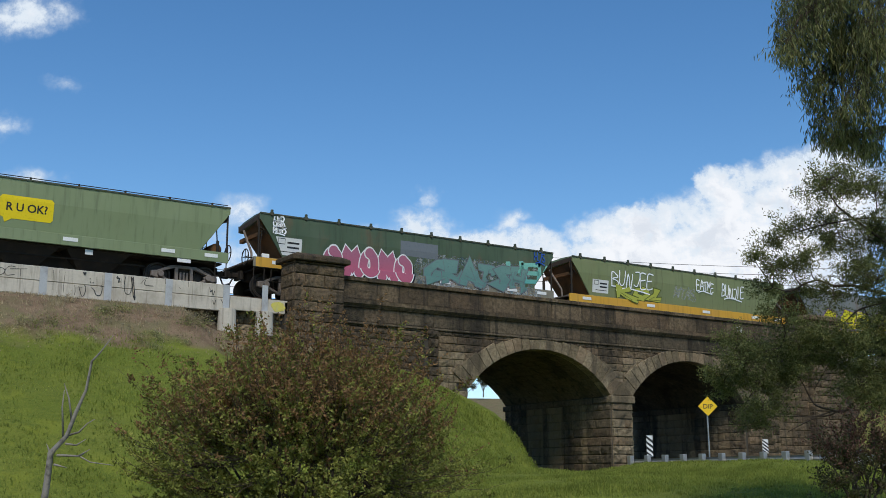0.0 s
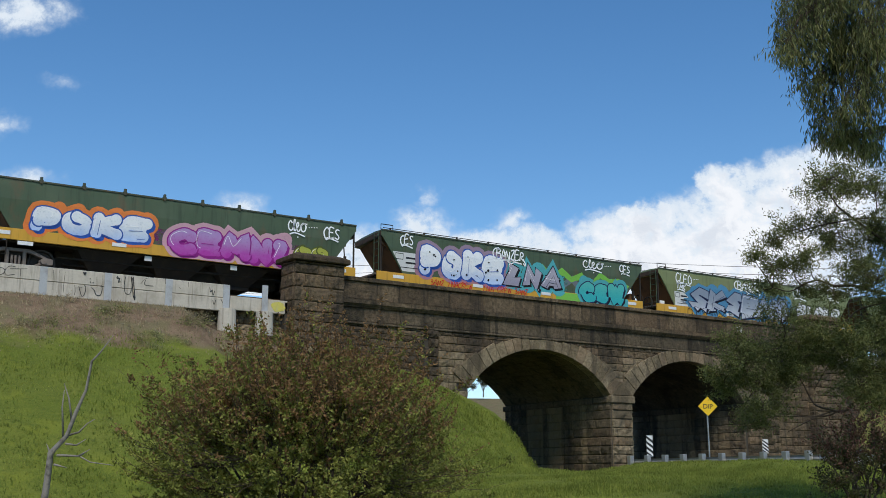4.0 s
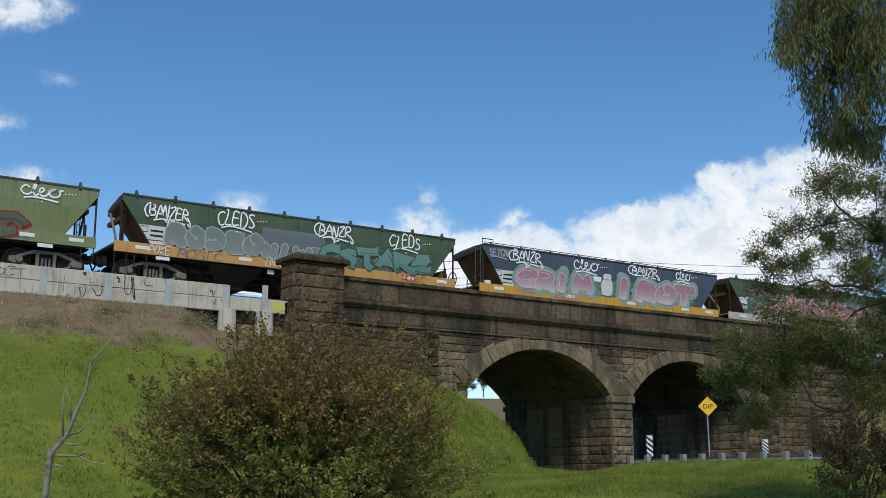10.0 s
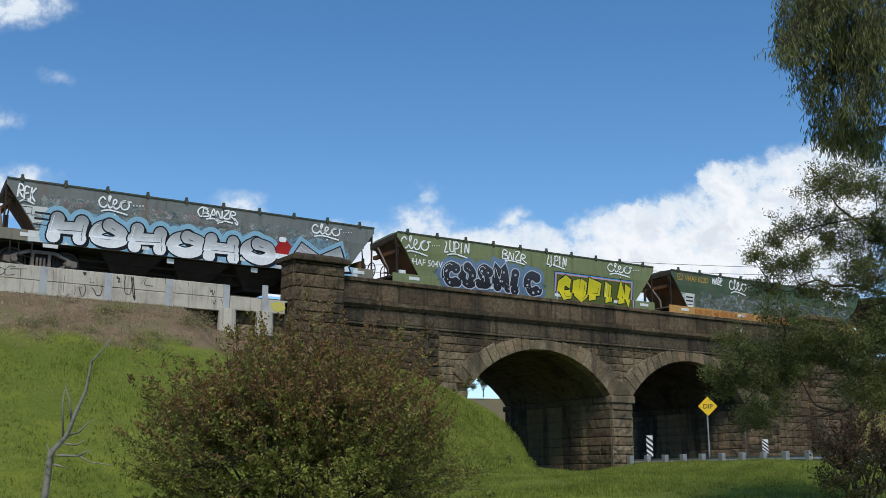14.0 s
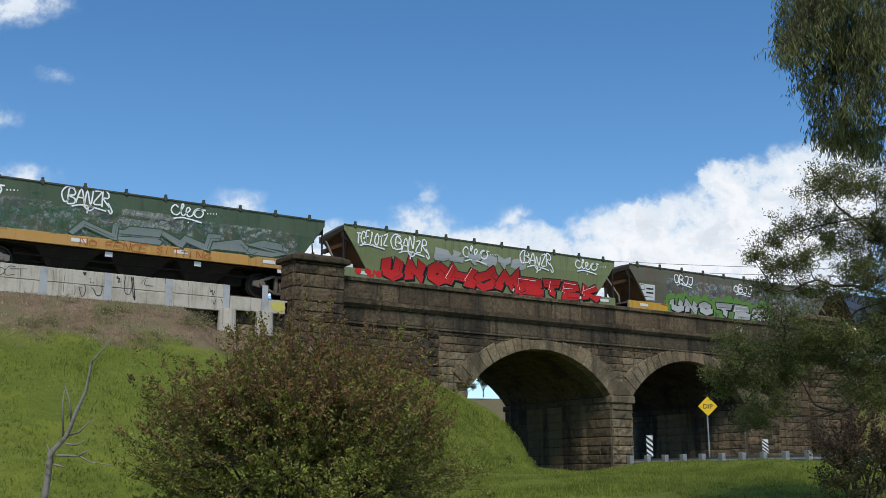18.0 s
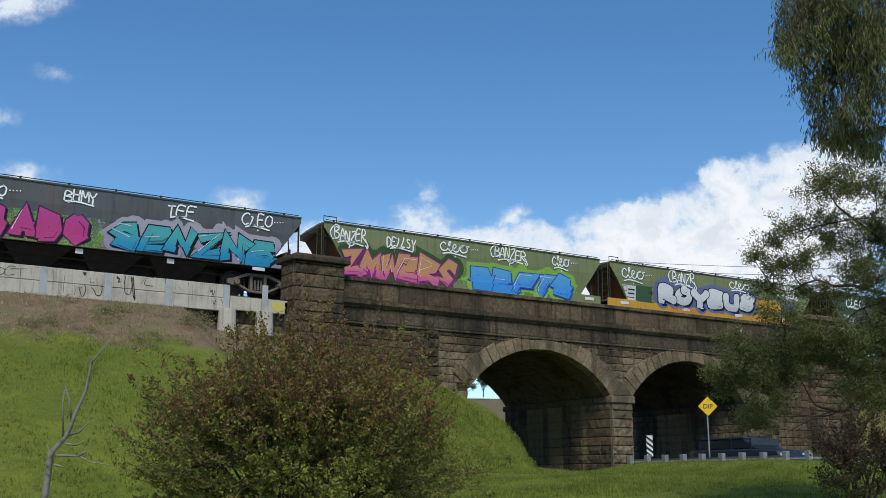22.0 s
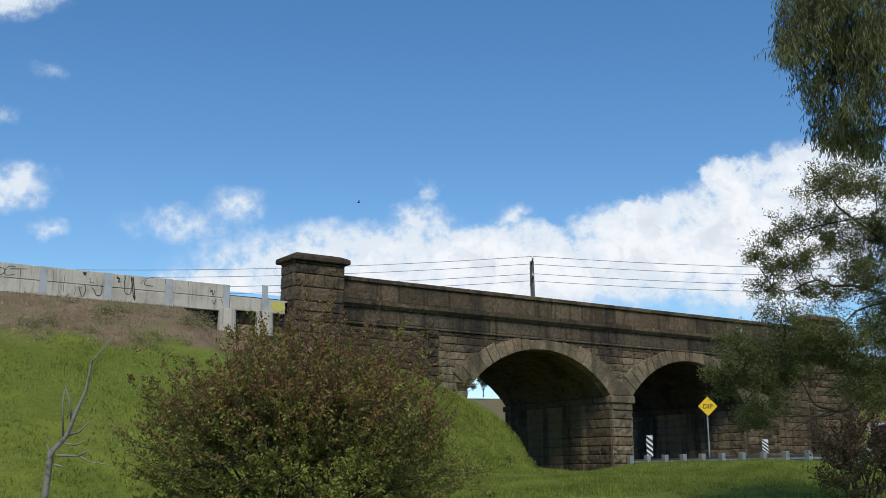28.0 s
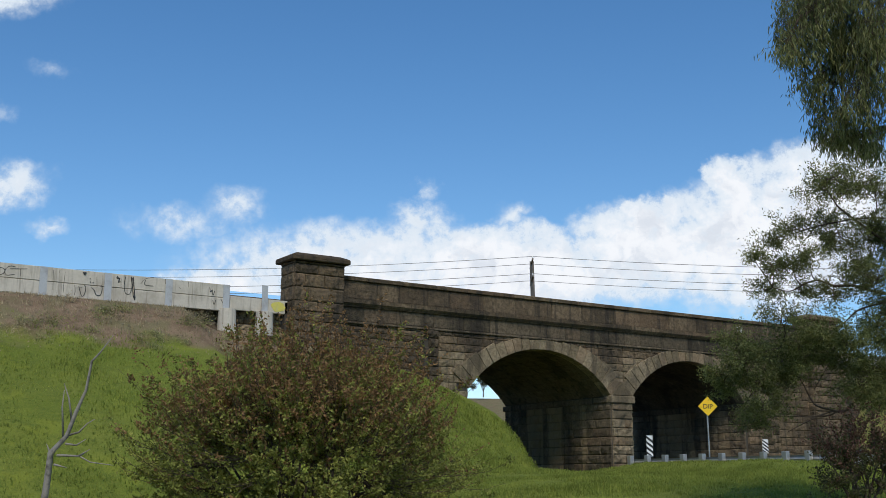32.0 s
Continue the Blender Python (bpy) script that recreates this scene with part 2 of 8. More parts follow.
def ground_material():
    m = material("ground_cover", (0.1, 0.13, 0.04), 0.95)
    p = where(m)
    green = mix(m, ramp(m, noise_of(m, p, 0.35, 5), 0.35, 0.68), (0.125, 0.168, 0.023), (0.186, 0.216, 0.038))
    green = mix(m, ramp(m, noise_of(m, p, 3.5, 6, 0.7), 0.4, 0.7, 0, 0.7), green, (0.09, 0.125, 0.02))
    green = mix(m, ramp(m, noise_of(m, p, 0.8, 6, 0.65), 0.52, 0.66, 0, 0.6), green, (0.22, 0.25, 0.032))
    green = mix(m, ramp(m, noise_of(m, where(m, (1.0, 1.0, 0.4)), 24.0, 5, 0.75), 0.4, 0.7, 0, 0.5), green, (0.235, 0.235, 0.05))
    dry = mix(m, ramp(m, noise_of(m, p, 2.2, 6, 0.7), 0.35, 0.7), (0.255, 0.178, 0.117), (0.16, 0.108, 0.067))
    dry = mix(m, ramp(m, noise_of(m, p, 0.9, 5), 0.45, 0.62, 0, 0.6), dry, (0.17, 0.165, 0.075))
    s = node(m, "ShaderNodeSeparateXYZ")
    link(m, p, s.inputs[0])
    edge = math_node(m, 'ADD', s.outputs[2], math_node(m, 'MULTIPLY', math_node(m, 'SUBTRACT', noise_of(m, p, 0.6, 5), 0.5), 2.2))
    bank = math_node(m, 'MULTIPLY', ramp(m, edge, 5.5, 6.1), ramp(m, s.outputs[0], 19.0, 17.5))
    far = ramp(m, s.outputs[1], 46.0, 52.0)
    bank = math_node(m, 'MAXIMUM', bank, math_node(m, 'MULTIPLY', far, 0.8))
    bank = math_node(m, 'MAXIMUM', bank, math_node(m, 'MULTIPLY', ramp(m, s.outputs[0], 41.5, 44.0), 0.4))
    c = mix(m, bank, green, dry)
    base(m, c)
    bump(m, noise_of(m, p, 12.0, 6, 0.7), 0.8, 0.08)
    return m


GROUND = ground_material()
# ---- clouds: one high sheet of drifting cloud ----
CLOUD_H = 600.0


def cloud_sheet():
    m = bpy.data.materials.new("cloud")
    m.use_nodes = True
    m.node_tree.nodes.remove(m.node_tree.nodes["Principled BSDF"])
    t = node(m, "ShaderNodeTexCoord").outputs["Object"]
    dots = []
    for axis in ((math.sin(VIEW_AZ), -math.cos(VIEW_AZ), 0), (math.cos(VIEW_AZ), math.sin(VIEW_AZ), 0)):
        d = m.node_tree.nodes.new("ShaderNodeVectorMath")
        d.operation = 'DOT_PRODUCT'
        link(m, t, d.inputs[0])
        d.inputs[1].default_value = axis
        dots.append(d.outputs["Value"])
    ahead = math_node(m, 'MAXIMUM', dots[1], 100.0)
    a = math_node(m, 'DIVIDE', dots[0], ahead)
    b = math_node(m, 'DIVIDE', CLOUD_H, ahead)
    ab = node(m, "ShaderNodeCombineXYZ")
    link(m, a, ab.inputs[0])
    link(m, b, ab.inputs[1])
    ab = ab.outputs[0]
    warp = node(m, "ShaderNodeTexNoise", Scale=20.0, Detail=7.0, Roughness=0.62)
    link(m, ab, warp.inputs["Vector"])
    shift = m.node_tree.nodes.new("ShaderNodeVectorMath")
    shift.operation = 'MULTIPLY_ADD'
    link(m, warp.outputs["Color"], shift.inputs[0])
    shift.inputs[1].default_value = (0.075, 0.045, 0)
    shift.inputs[2].default_value = (-0.0375, -0.0225, 0)
    moved = m.node_tree.nodes.new("ShaderNodeVectorMath")
    link(m, ab, moved.inputs[0])
    link(m, shift.outputs[0], moved.inputs[1])
    heaps = [(0.279, 0.205, 0.125, 0.07, 1.6), (0.343, 0.25, 0.085, 0.06, 1.6), (0.177, 0.2, 0.085, 0.05, 1.5), (0.059, 0.185, 0.12, 0.048, 1.7),
             (-0.084, 0.18, 0.1, 0.045, 1.2), (-0.195, 0.165, 0.085, 0.036, 1.1), (0.261, 0.255, 0.036, 0.034, 1.5), (0.188, 0.228, 0.034, 0.026, 1.4),
             (-0.391, 0.431, 0.058, 0.028, 0.5), (-0.405, 0.325, 0.03, 0.013, 0.24), (-0.385, 0.258, 0.05, 0.026, 0.48), (-0.35, 0.221, 0.034, 0.012, 0.36),
             (-0.183, 0.238, 0.036, 0.022, 0.36), (-0.235, 0.226, 0.062, 0.02, 0.34), (-0.06, 0.195, 0.2, 0.042, 0.75), (-0.015, 0.254, 0.014, 0.016, 0.28), (0.062, 0.234, 0.024, 0.012, 0.4),
             (-0.35, 0.363, 0.034, 0.011, 0.17), (-0.023, 0.228, 0.045, 0.018, 0.5)]
    total = None
    for cx, cy, rx, ry, gain in heaps:
        p = node(m, "ShaderNodeMapping")
        p.vector_type = 'TEXTURE'
        p.inputs["Location"].default_value = (cx, cy, 0)
        p.inputs["Scale"].default_value = (rx, ry, 1)
        link(m, moved.outputs[0], p.inputs["Vector"])
        length = m.node_tree.nodes.new("ShaderNodeVectorMath")
        length.operation = 'LENGTH'
        link(m, p.outputs[0], length.inputs[0])
        d = math_node(m, 'MULTIPLY', math_node(m, 'SUBTRACT', 1.0, length.outputs["Value"], True), gain)
        total = d if total is None else math_node(m, 'MAXIMUM', total, d)
    fine = noise_of(m, ab, 55.0, 8, 0.62)
    dens = math_node(m, 'MULTIPLY', total, ramp(m, fine, 0.28, 0.72, 0.42, 1.45))
    alpha = ramp(m, dens, 0.0, 0.44)
    shade = noise_of(m, moved.outputs[0], 30.0, 6, 0.6)
    thick = ramp(m, dens, 0.3, 1.0)
    colour = mix(m, math_node(m, 'MULTIPLY', ramp(m, shade, 0.45, 0.68), 0.75), (0.93, 0.98, 1.08), (0.66, 0.74, 0.88))
    colour = mix(m, thick, (0.74, 0.85, 1.0), colour)
    e = node(m, "ShaderNodeEmission", Strength=0.98)
    link(m, colour, e.inputs["Color"])
    clear = node(m, "ShaderNodeBsdfTransparent")
    s = node(m, "ShaderNodeMixShader")
    link(m, alpha, s.inputs[0])
    link(m, clear.outputs[0], s.inputs[1])
    link(m, e.outputs[0], s.inputs[2])
    link(m, s.outputs[0], m.node_tree.nodes["Material Output"].inputs[0])
    sheet = Shape().add([(-3400, -3400, 0), (3400, -3400, 0), (3400, 3400, 0), (-3400, 3400, 0)], [(0, 1, 2, 3)])
    ob = new("clouds_backdrop", sheet.mesh("clouds_backdrop", m))
    ob.location = EYE + Vector((0, 0, CLOUD_H))
    return tagged(ob, "white fair-weather cumulus drifting over a blue sky", "clouds", kind="structure")


clouds = cloud_sheet()

# ---- plan: the bridge's front face lies in y = FACE, the railway runs along x ----
FACE, BACK = 36.5, 44.0
RAIL_Z, DECK_Z, TRACK_Y = 8.36, 8.02, 39.4
ROAD_Z = 1.93
BRIDGE_X0, BRIDGE_X1 = 17.2, 47.4
ARCHES = ((28.75, 3.68), (37.1, 3.5))      # centre, half span
SPRING, CROWN = 5.22, 6.97


def arch_z(x, grow=0.0):
    """Height of the soffit (or of the curve 'grow' outside it) at x, or None outside the openings."""
    for c, h in ARCHES:
        rise = CROWN - SPRING
        r = (h * h + rise * rise) / (2 * rise)
        d = abs(x - c)
        if d < h + grow * 0.8:
            if d >= r + grow:
                return None
            return CROWN - r + math.sqrt((r + grow) ** 2 - d * d)
    return None


def smooth(a, b, x):
    t = max(0.0, min(1.0, (x - a) / (b - a)))
    return t * t * (3 - 2 * t)


SPILL = ((-1e6, 7.35), (13.2, 7.35), (14.2, 6.7), (17, 6.4), (20, 6.1), (22.5, 5.58), (25, 4.68), (26.2, 4.2), (26.75, 3.6), (27.2, 2.8), (27.9, 1.9), (29.0, 1.68), (31.5, 1.85),
         (42.5, 1.85), (44.5, 2.2), (47.5, 3.4), (50, 6.2), (53, 7.3), (1e6, 7.3))


def along(table, x):
    for (x0, z0), (x1, z1) in zip(table, table[1:]):
        if x <= x1:
            return z0 + (z1 - z0) * (x - x0) / (x1 - x0)
    return table[-1][1]


def ground_z(x, y):
    far = max(0.0, math.hypot(x - 30, y - 40) - 26)
    low = 0.0 + 1.85 * smooth(10, 27, 0.45 * x + 0.65 * y) + 0.52 * math.exp(-((x - 31.5) / 2.0) ** 2) * smooth(20, 27, y) * smooth(36.5, 33, y)
    if y > 46:
        low += min(11.3, 0.15 * far)
    crest = along(SPILL, x)
    if y < FACE - 0.6:
        d = FACE - 0.6 - y
        bank = crest - ((0.52 + 0.45 * smooth(22, 26, x)) if x < 30 else 0.6) * d - 0.25 * smooth(0, 3, d)
        bank += 0.35 * noise.noise((x * 0.16, y * 0.16, 3.0)) * smooth(0.5, 3, d)
    elif y <= BACK + 0.6:
        bank = crest
    else:
        bank = crest - 0.55 * (y - BACK - 0.6)
    z = max(bank, low) + 0.4 * math.exp(-abs(bank - low) * 1.2) * 0.35
    if -2 < x < 75 and -6 < y < 60:
        z += 0.09 * noise.noise((x * 0.7, y * 0.7, 0.0)) * (0.3 if y > FACE - 1.5 else 1.0)
    road = smooth(5.2, 3.6, abs(x - 37.2))
    return z * (1 - road) + (ROAD_Z - 0.06) * road if y > -60 and (y < 46 or road < 1 or y < 120) and road > 0 and (x > 32.8 and x < 41.2) else z


def build_ground():
    def axis(lo, hi, step, far):
        core = list(np.arange(lo, hi + 0.01, step))
        out, d = [], step
        x = lo
        left = []
        while x > -far:
            d *= 1.35
            x -= d
            left.append(x)
        x, d = hi, step
        right = []
        while x < far:
            d *= 1.35
            x += d
            right.append(x)
        return left[::-1] + core + right

    xs, ys = axis(-6, 60, 0.4, 3000), axis(-6, 56, 0.4, 3000)
    v = [(x, y, ground_z(x, y)) for y in ys for x in xs]
    n = len(xs)
    f = [(j * n + i, j * n + i + 1, (j + 1) * n + i + 1, (j + 1) * n + i) for j in range(len(ys) - 1) for i in range(n - 1)]
    me = Shape().add(v, f).mesh("ground", GROUND, True)
    return thing("ground", "grassy embankment and verge, dry and bare along the top", "ground", kind="structure", me=me)


build_ground()
road_shape = Shape()
ry = list(np.arange(-60, 121, 6.0))
road_shape.add([(x, y, ROAD_Z + 0.02 + max(0.0, (y - 50) * 0.05)) for y in ry for x in (34.0, 37.2, 40.2)],
               [(3 * j + i, 3 * j + i + 1, 3 * j + i + 4, 3 * j + i + 3) for j in range(len(ry) - 1) for i in (0, 1)])
thing("road", "grey asphalt road passing under the second arch", "road", kind="structure", me=road_shape.mesh("road", ASPHALT))

# ---- railway formation ----
bed = Shape()
bed.prism([(TRACK_Y - 2.6, DECK_Z - 0.5), (TRACK_Y + 2.6, DECK_Z - 0.5), (TRACK_Y + 1.6, DECK_Z), (TRACK_Y - 1.6, DECK_Z)], -420, 520)
bed.v = [(y, x, z) for x, y, z in bed.v]
bed.f = [tuple(reversed(q)) for q in bed.f]
thing("ballast_bed", "grey crushed-stone ballast under the track", "ballast", kind="structure", me=bed.mesh("ballast_bed", BALLAST))
track = thing("railway_track", "broad-gauge steel rails on sleepers over the bridge", "railway track", m=pose(0, TRACK_Y, DECK_Z))
for s in (-0.83, 0.83):
    rail = Shape()
    rail.box(-420, 520, s - 0.075, s + 0.075, 0.17, 0.19).box(-420, 520, s - 0.012, s + 0.012, 0.19, 0.29).box(-420, 520, s - 0.036, s + 0.036, 0.29, 0.34)
    part("rail", rail, RAIL, track)
sleepers = Shape()
for i in range(190):
    sleepers.box(-20 + i * 0.66, -20 + i * 0.66 + 0.24, -1.3, 1.3, 0.03, 0.17)
tagged(part("sleepers", sleepers, CONCRETE, track), kind="stuff")

# ---- stone bridge ----
bridge = thing("stone_railway_bridge", "bluestone railway bridge with two segmental arches, darker under the cornice", "bridge")


def bridge_core():
    """The masonry behind the facing stones, with both arches cut through it."""
    s = Shape()
    marks = [BRIDGE_X0]
    for c, h in ARCHES:
        marks += [c - h + 2 * h * i / 28 for i in range(29)]
    marks.append(BRIDGE_X1)
    y0, y1 = FACE + 0.05, BACK
    top = DECK_Z - 0.1
    for xa, xb in zip(marks, marks[1:]):
        mid = arch_z((xa + xb) / 2)
        za = zb = 0.4
        if mid is not None:
            za, zb = [arch_z(min(max(x, xa + 1e-4), xb - 1e-4)) or SPRING for x in (xa, xb)]
        vs = [(xa, y0, za), (xb, y0, zb), (xb, y0, top), (xa, y0, top), (xa, y1, za), (xb, y1, zb), (xb, y1, top), (xa, y1, top)]
        s.add(vs, [(0, 1, 2, 3), (5, 4, 7, 6), (0, 4, 5, 1), (3, 2, 6, 7)])
        if mid is None:
            s.add([(xa, y0, 0.4), (xa, y1, 0.4), (xa, y1, SPRING if xa > BRIDGE_X0 else top), (xa, y0, SPRING if xa > BRIDGE_X0 else top)], [(0, 3, 2, 1)])
            s.add([(xb, y0, 0.4), (xb, y1, 0.4), (xb, y1, SPRING if xb < BRIDGE_X1 else top), (xb, y0, SPRING if xb < BRIDGE_X1 else top)], [(0, 1, 2, 3)])
    me = s.mesh("core", MORTAR)
    bm = bmesh.new()
    bm.from_mesh(me)
    bmesh.ops.remove_doubles(bm, verts=bm.verts[:], dist=0.002)
    bm.to_mesh(me)
    bm.free()
    return me


part("core", bridge_core(), None, bridge, "dark mortar and rubble core")


def rock_block(seed, rough):
    """A unit block, front face at y = 0 pillowed and hammered; x, z from 0 to 1, y back to 1."""
    rnd = random.Random(seed)
    s = Shape()
    nx, nz = 7, 5
    us = [0, 0.03, 0.25, 0.5, 0.75, 0.97, 1]
    ws = [0, 0.09, 0.5, 0.91, 1]
    vs = []
    for j in range(nz):
        for i in range(nx):
            rim = i in (0, nx - 1) or j in (0, nz - 1)
            edge = i in (1, nx - 2) or j in (1, nz - 2)
            vs.append((us[i], 0.3 if rim else -rough * rnd.uniform(-0.1, 0.5 if edge else 1.0), ws[j]))
    n = len(vs)
    fs = [(j * nx + i, j * nx + i + 1, (j + 1) * nx + i + 1, (j + 1) * nx + i) for j in range(nz - 1) for i in range(nx - 1)]
    vs += [(0, 1, 0), (1, 1, 0), (1, 1, 1), (0, 1, 1)]
    a, b, c, d = 0, nx - 1, nx * nz - 1, nx * (nz - 1)
    fs += [tuple([n, n + 1] + list(range(b, a - 1, -1))), tuple([n + 2, n + 3] + list(range(d, c + 1))),
           tuple([n] + [k * nx for k in range(nz)] + [n + 3]), tuple([n + 1, n + 2] + [k * nx + nx - 1 for k in range(nz - 1, -1, -1)])]
    return s.add(vs, fs)


BLOCKS = {}
for mat_name, mat in (("mid", STONE), ("pale", STONE_PALE), ("dark", STONE_DARK), ("limy", STONE_LIMY)):
    BLOCKS[mat_name] = [rock_block(i * 7 + 1, 0.85).mesh("stone", mat) for i in range(6)]
    BLOCKS[mat_name + "_flat"] = [rock_block(i * 5 + 2, 0.08).mesh("stone", mat) for i in range(4)]
pick = random.Random(5)


def stone(parent, kind, x, z, w, h, y=FACE, depth=0.06, gap=0.009, turn=None):
    """One facing stone with its lower front corner at x, y, z; depth is how far it stands out."""
    ob = new("stone", pick.choice(BLOCKS[kind]))
    ob.parent = parent
    m = Matrix.Translation((x, y, z)) if turn is None else turn @ Matrix.Translation((x, y, z))
    ob.matrix_basis = m @ Matrix.Translation((gap / 2, 0, gap / 2)) @ Matrix.Diagonal((w - gap, depth, h - gap, 1))
    return ob


def course(parent, kind, x0, x1, z, h, lengths, y=FACE, depth=0.06, blocked=None, turn=None):
    x = x0
    while x < x1 - 0.08:
        w = min(pick.uniform(*lengths), x1 - x)
        if x1 - x - w < lengths[0] * 0.5:
            w = x1 - x
        lo, hi = x, x + w
        if blocked:
            pieces = blocked(lo, hi, z + h * 0.35)
        else:
            pieces = [(lo, hi)]
        for p, q in pieces:
            if q - p > 0.1:
                stone(parent, kind, p, z, q - p, h, y, depth, turn=turn)
        x += w


def off_arch(grow):
    def cut(lo, hi, z):
        spans = [(lo, hi)]
        for c, h in ARCHES:
            rise = CROWN - SPRING
            r = (h * h + rise * rise) / (2 * rise)
            up = z - (CROWN - r)
            if up >= r + grow:
                continue
            half = math.sqrt((r + grow) ** 2 - up * up) if z > SPRING - 0.1 else h
            nxt = []
            for p, q in spans:
                if q <= c - half or p >= c + half:
                    nxt.append((p, q))
                else:
                    if p < c - half:
                        nxt.append((p, c - half))
                    if q > c + half:
                        nxt.append((c + half, q))
            spans = nxt
        return spans
    return cut


# wing walls: thin courses
wing = part("wing_wall", Shape().box(19.0, 23.07, FACE + 0.06, FACE + 0.3, 3.2, 7.4), MORTAR, bridge, "rock-faced bluestone wing wall")
z = 4.6
while z < 7.3:
    h = min(pick.uniform(0.2, 0.28), 7.4 - z)
    course(wing, "mid", 19.3, 23.05, z, h, (0.5, 1.1), depth=0.07)
    z += h
wing_east = part("wing_wall", Shape().box(42.9, 50.0, FACE + 0.06, FACE + 0.3, 1.5, 7.4), MORTAR, bridge, "rock-faced bluestone wing wall")
z = 1.9
while z < 7.3:
    h = min(0.36, 7.4 - z)
    course(wing_east, "mid", 40.8 if z < 4.9 else 42.9, 50.0, z, h, (0.7, 1.3), depth=0.07)
    z += h
# quoin strips beside the arches
for xq in (23.07, 42.3):
    quoin = part("quoin_strip", Shape().box(xq, xq + 0.6, FACE + 0.01, FACE + 0.06, 2.0, 7.4), MORTAR, bridge, "toothed bluestone quoins")
    z, k = 3.1, 0
    while z < 7.3:
        h = min(0.36, 7.4 - z)
        stone(quoin, "mid", xq + (0.0 if k % 2 else 0.18), z, 0.62 if k % 2 else 0.44, h, FACE - 0.05, 0.12)
        z += h
        k += 1
# spandrels round the arches
spandrel = part("spandrel_wall", Shape().box(23.7, 42.3, FACE + 0.04, FACE + 0.05, 7.1, 7.37), MORTAR, bridge, "coursed bluestone spandrel, paler stone between the arches")
z = 4.2
while z < 7.3:
    h = min(0.3, 7.37 - z)
    course(spandrel, "pale" if z < 6.4 else "mid", 23.7, 25.1 if z < SPRING else 33.2, z, h, (0.45, 0.9), blocked=off_arch(0.4), depth=0.06)
    if z >= SPRING:
        course(spandrel, "pale" if z < 6.6 else "mid", 33.2, 42.3, z, h, (0.4, 0.8), blocked=off_arch(0.4), depth=0.06)
    else:
        course(spandrel, "mid", 40.62, 42.3, z, h, (0.4, 0.8), depth=0.06)
    z += h
# arch rings of wedge stones
for c, h in ARCHES:
    rise = CROWN - SPRING
    r = (h * h + rise * rise) / (2 * rise)
    zc = CROWN - r
    ring = part("arch_ring", Shape().box(c - 0.2, c + 0.2, FACE + 0.02, FACE + 0.1, CROWN + 0.05, CROWN + 0.2), MORTAR, bridge, "arch ring of pale wedge-shaped stones")
    half = math.asin(h / r)
    n = 21
    step = 2 * half / n
    g = step * 0.485
    inner = r - 0.015
    middle = (ARCHES[0][0] + ARCHES[0][1] + ARCHES[1][0] - ARCHES[1][1]) / 2
    for i in range(n):
        a = -half + (i + 0.5) * step
        deep = 0.4 + 0.55 * (abs(a) / half) ** 1.3 + pick.uniform(-0.05, 0.05)
        if (a > 0) == (middle > c):
            deep = min(deep, abs(middle - c) / max(0.05, math.sin(abs(a) + g)) - r - 0.02)
        deep = min(deep, (7.36 - zc) / math.cos(a) - r)
        outer = r + max(0.3, deep)
        ob = new("wedge_stone", Shape().prism([(-inner * math.sin(g), inner * math.cos(g)), (inner * math.sin(g), inner * math.cos(g)),
                                               (outer * math.sin(g), outer * math.cos(g)), (-outer * math.sin(g), outer * math.cos(g))], 0, 0.5).mesh("wedge_stone", STONE_PALE, False, 0.015))
        ob.parent = ring
        ob.matrix_basis = Matrix.Translation((c, FACE - 0.06 - 0.03 * pick.random(), zc)) @ Matrix.Rotation(a, 4, 'Y')
# pier between the arches, with its cap
px0, px1 = ARCHES[0][0] + ARCHES[0][1], ARCHES[1][0] - ARCHES[1][1]
pier = part("pier", Shape().box(px0, px1, FACE - 0.02, FACE + 0.05, 0.5, 5.0), MORTAR, bridge, "square-stoned pier between the arches")
z, k = 1.3, 0
while z < 4.8:
    h = min(0.37, 4.93 - z)
    if k % 2:
        stone(pier, "pale", px0 + 0.02, z, (px1 - px0) * 0.6, h, FACE - 0.07, 0.12)
        stone(pier, "pale", px0 + (px1 - px0) * 0.6, z, (px1 - px0) * 0.38, h, FACE - 0.07, 0.12)
    else:
        stone(pier, "pale", px0 + 0.02, z, (px1 - px0) - 0.04, h, FACE - 0.07, 0.12)
    z += h
    k += 1
part("impost", Shape().box(px0 - 0.1, px1 + 0.1, FACE - 0.16, FACE + 0.3, 4.93, 5.24), STONE_PALE, pier, "plain projecting impost stone", bevel=0.03)
part("pier_cap", Shape().prism([(px0 - 0.04, 5.25), (px1 + 0.04, 5.25), ((px0 + px1) / 2 + 0.06, 5.82), ((px0 + px1) / 2 - 0.06, 5.82)], FACE - 0.15, FACE + 0.06), STONE_PALE, pier, bevel=0.02)
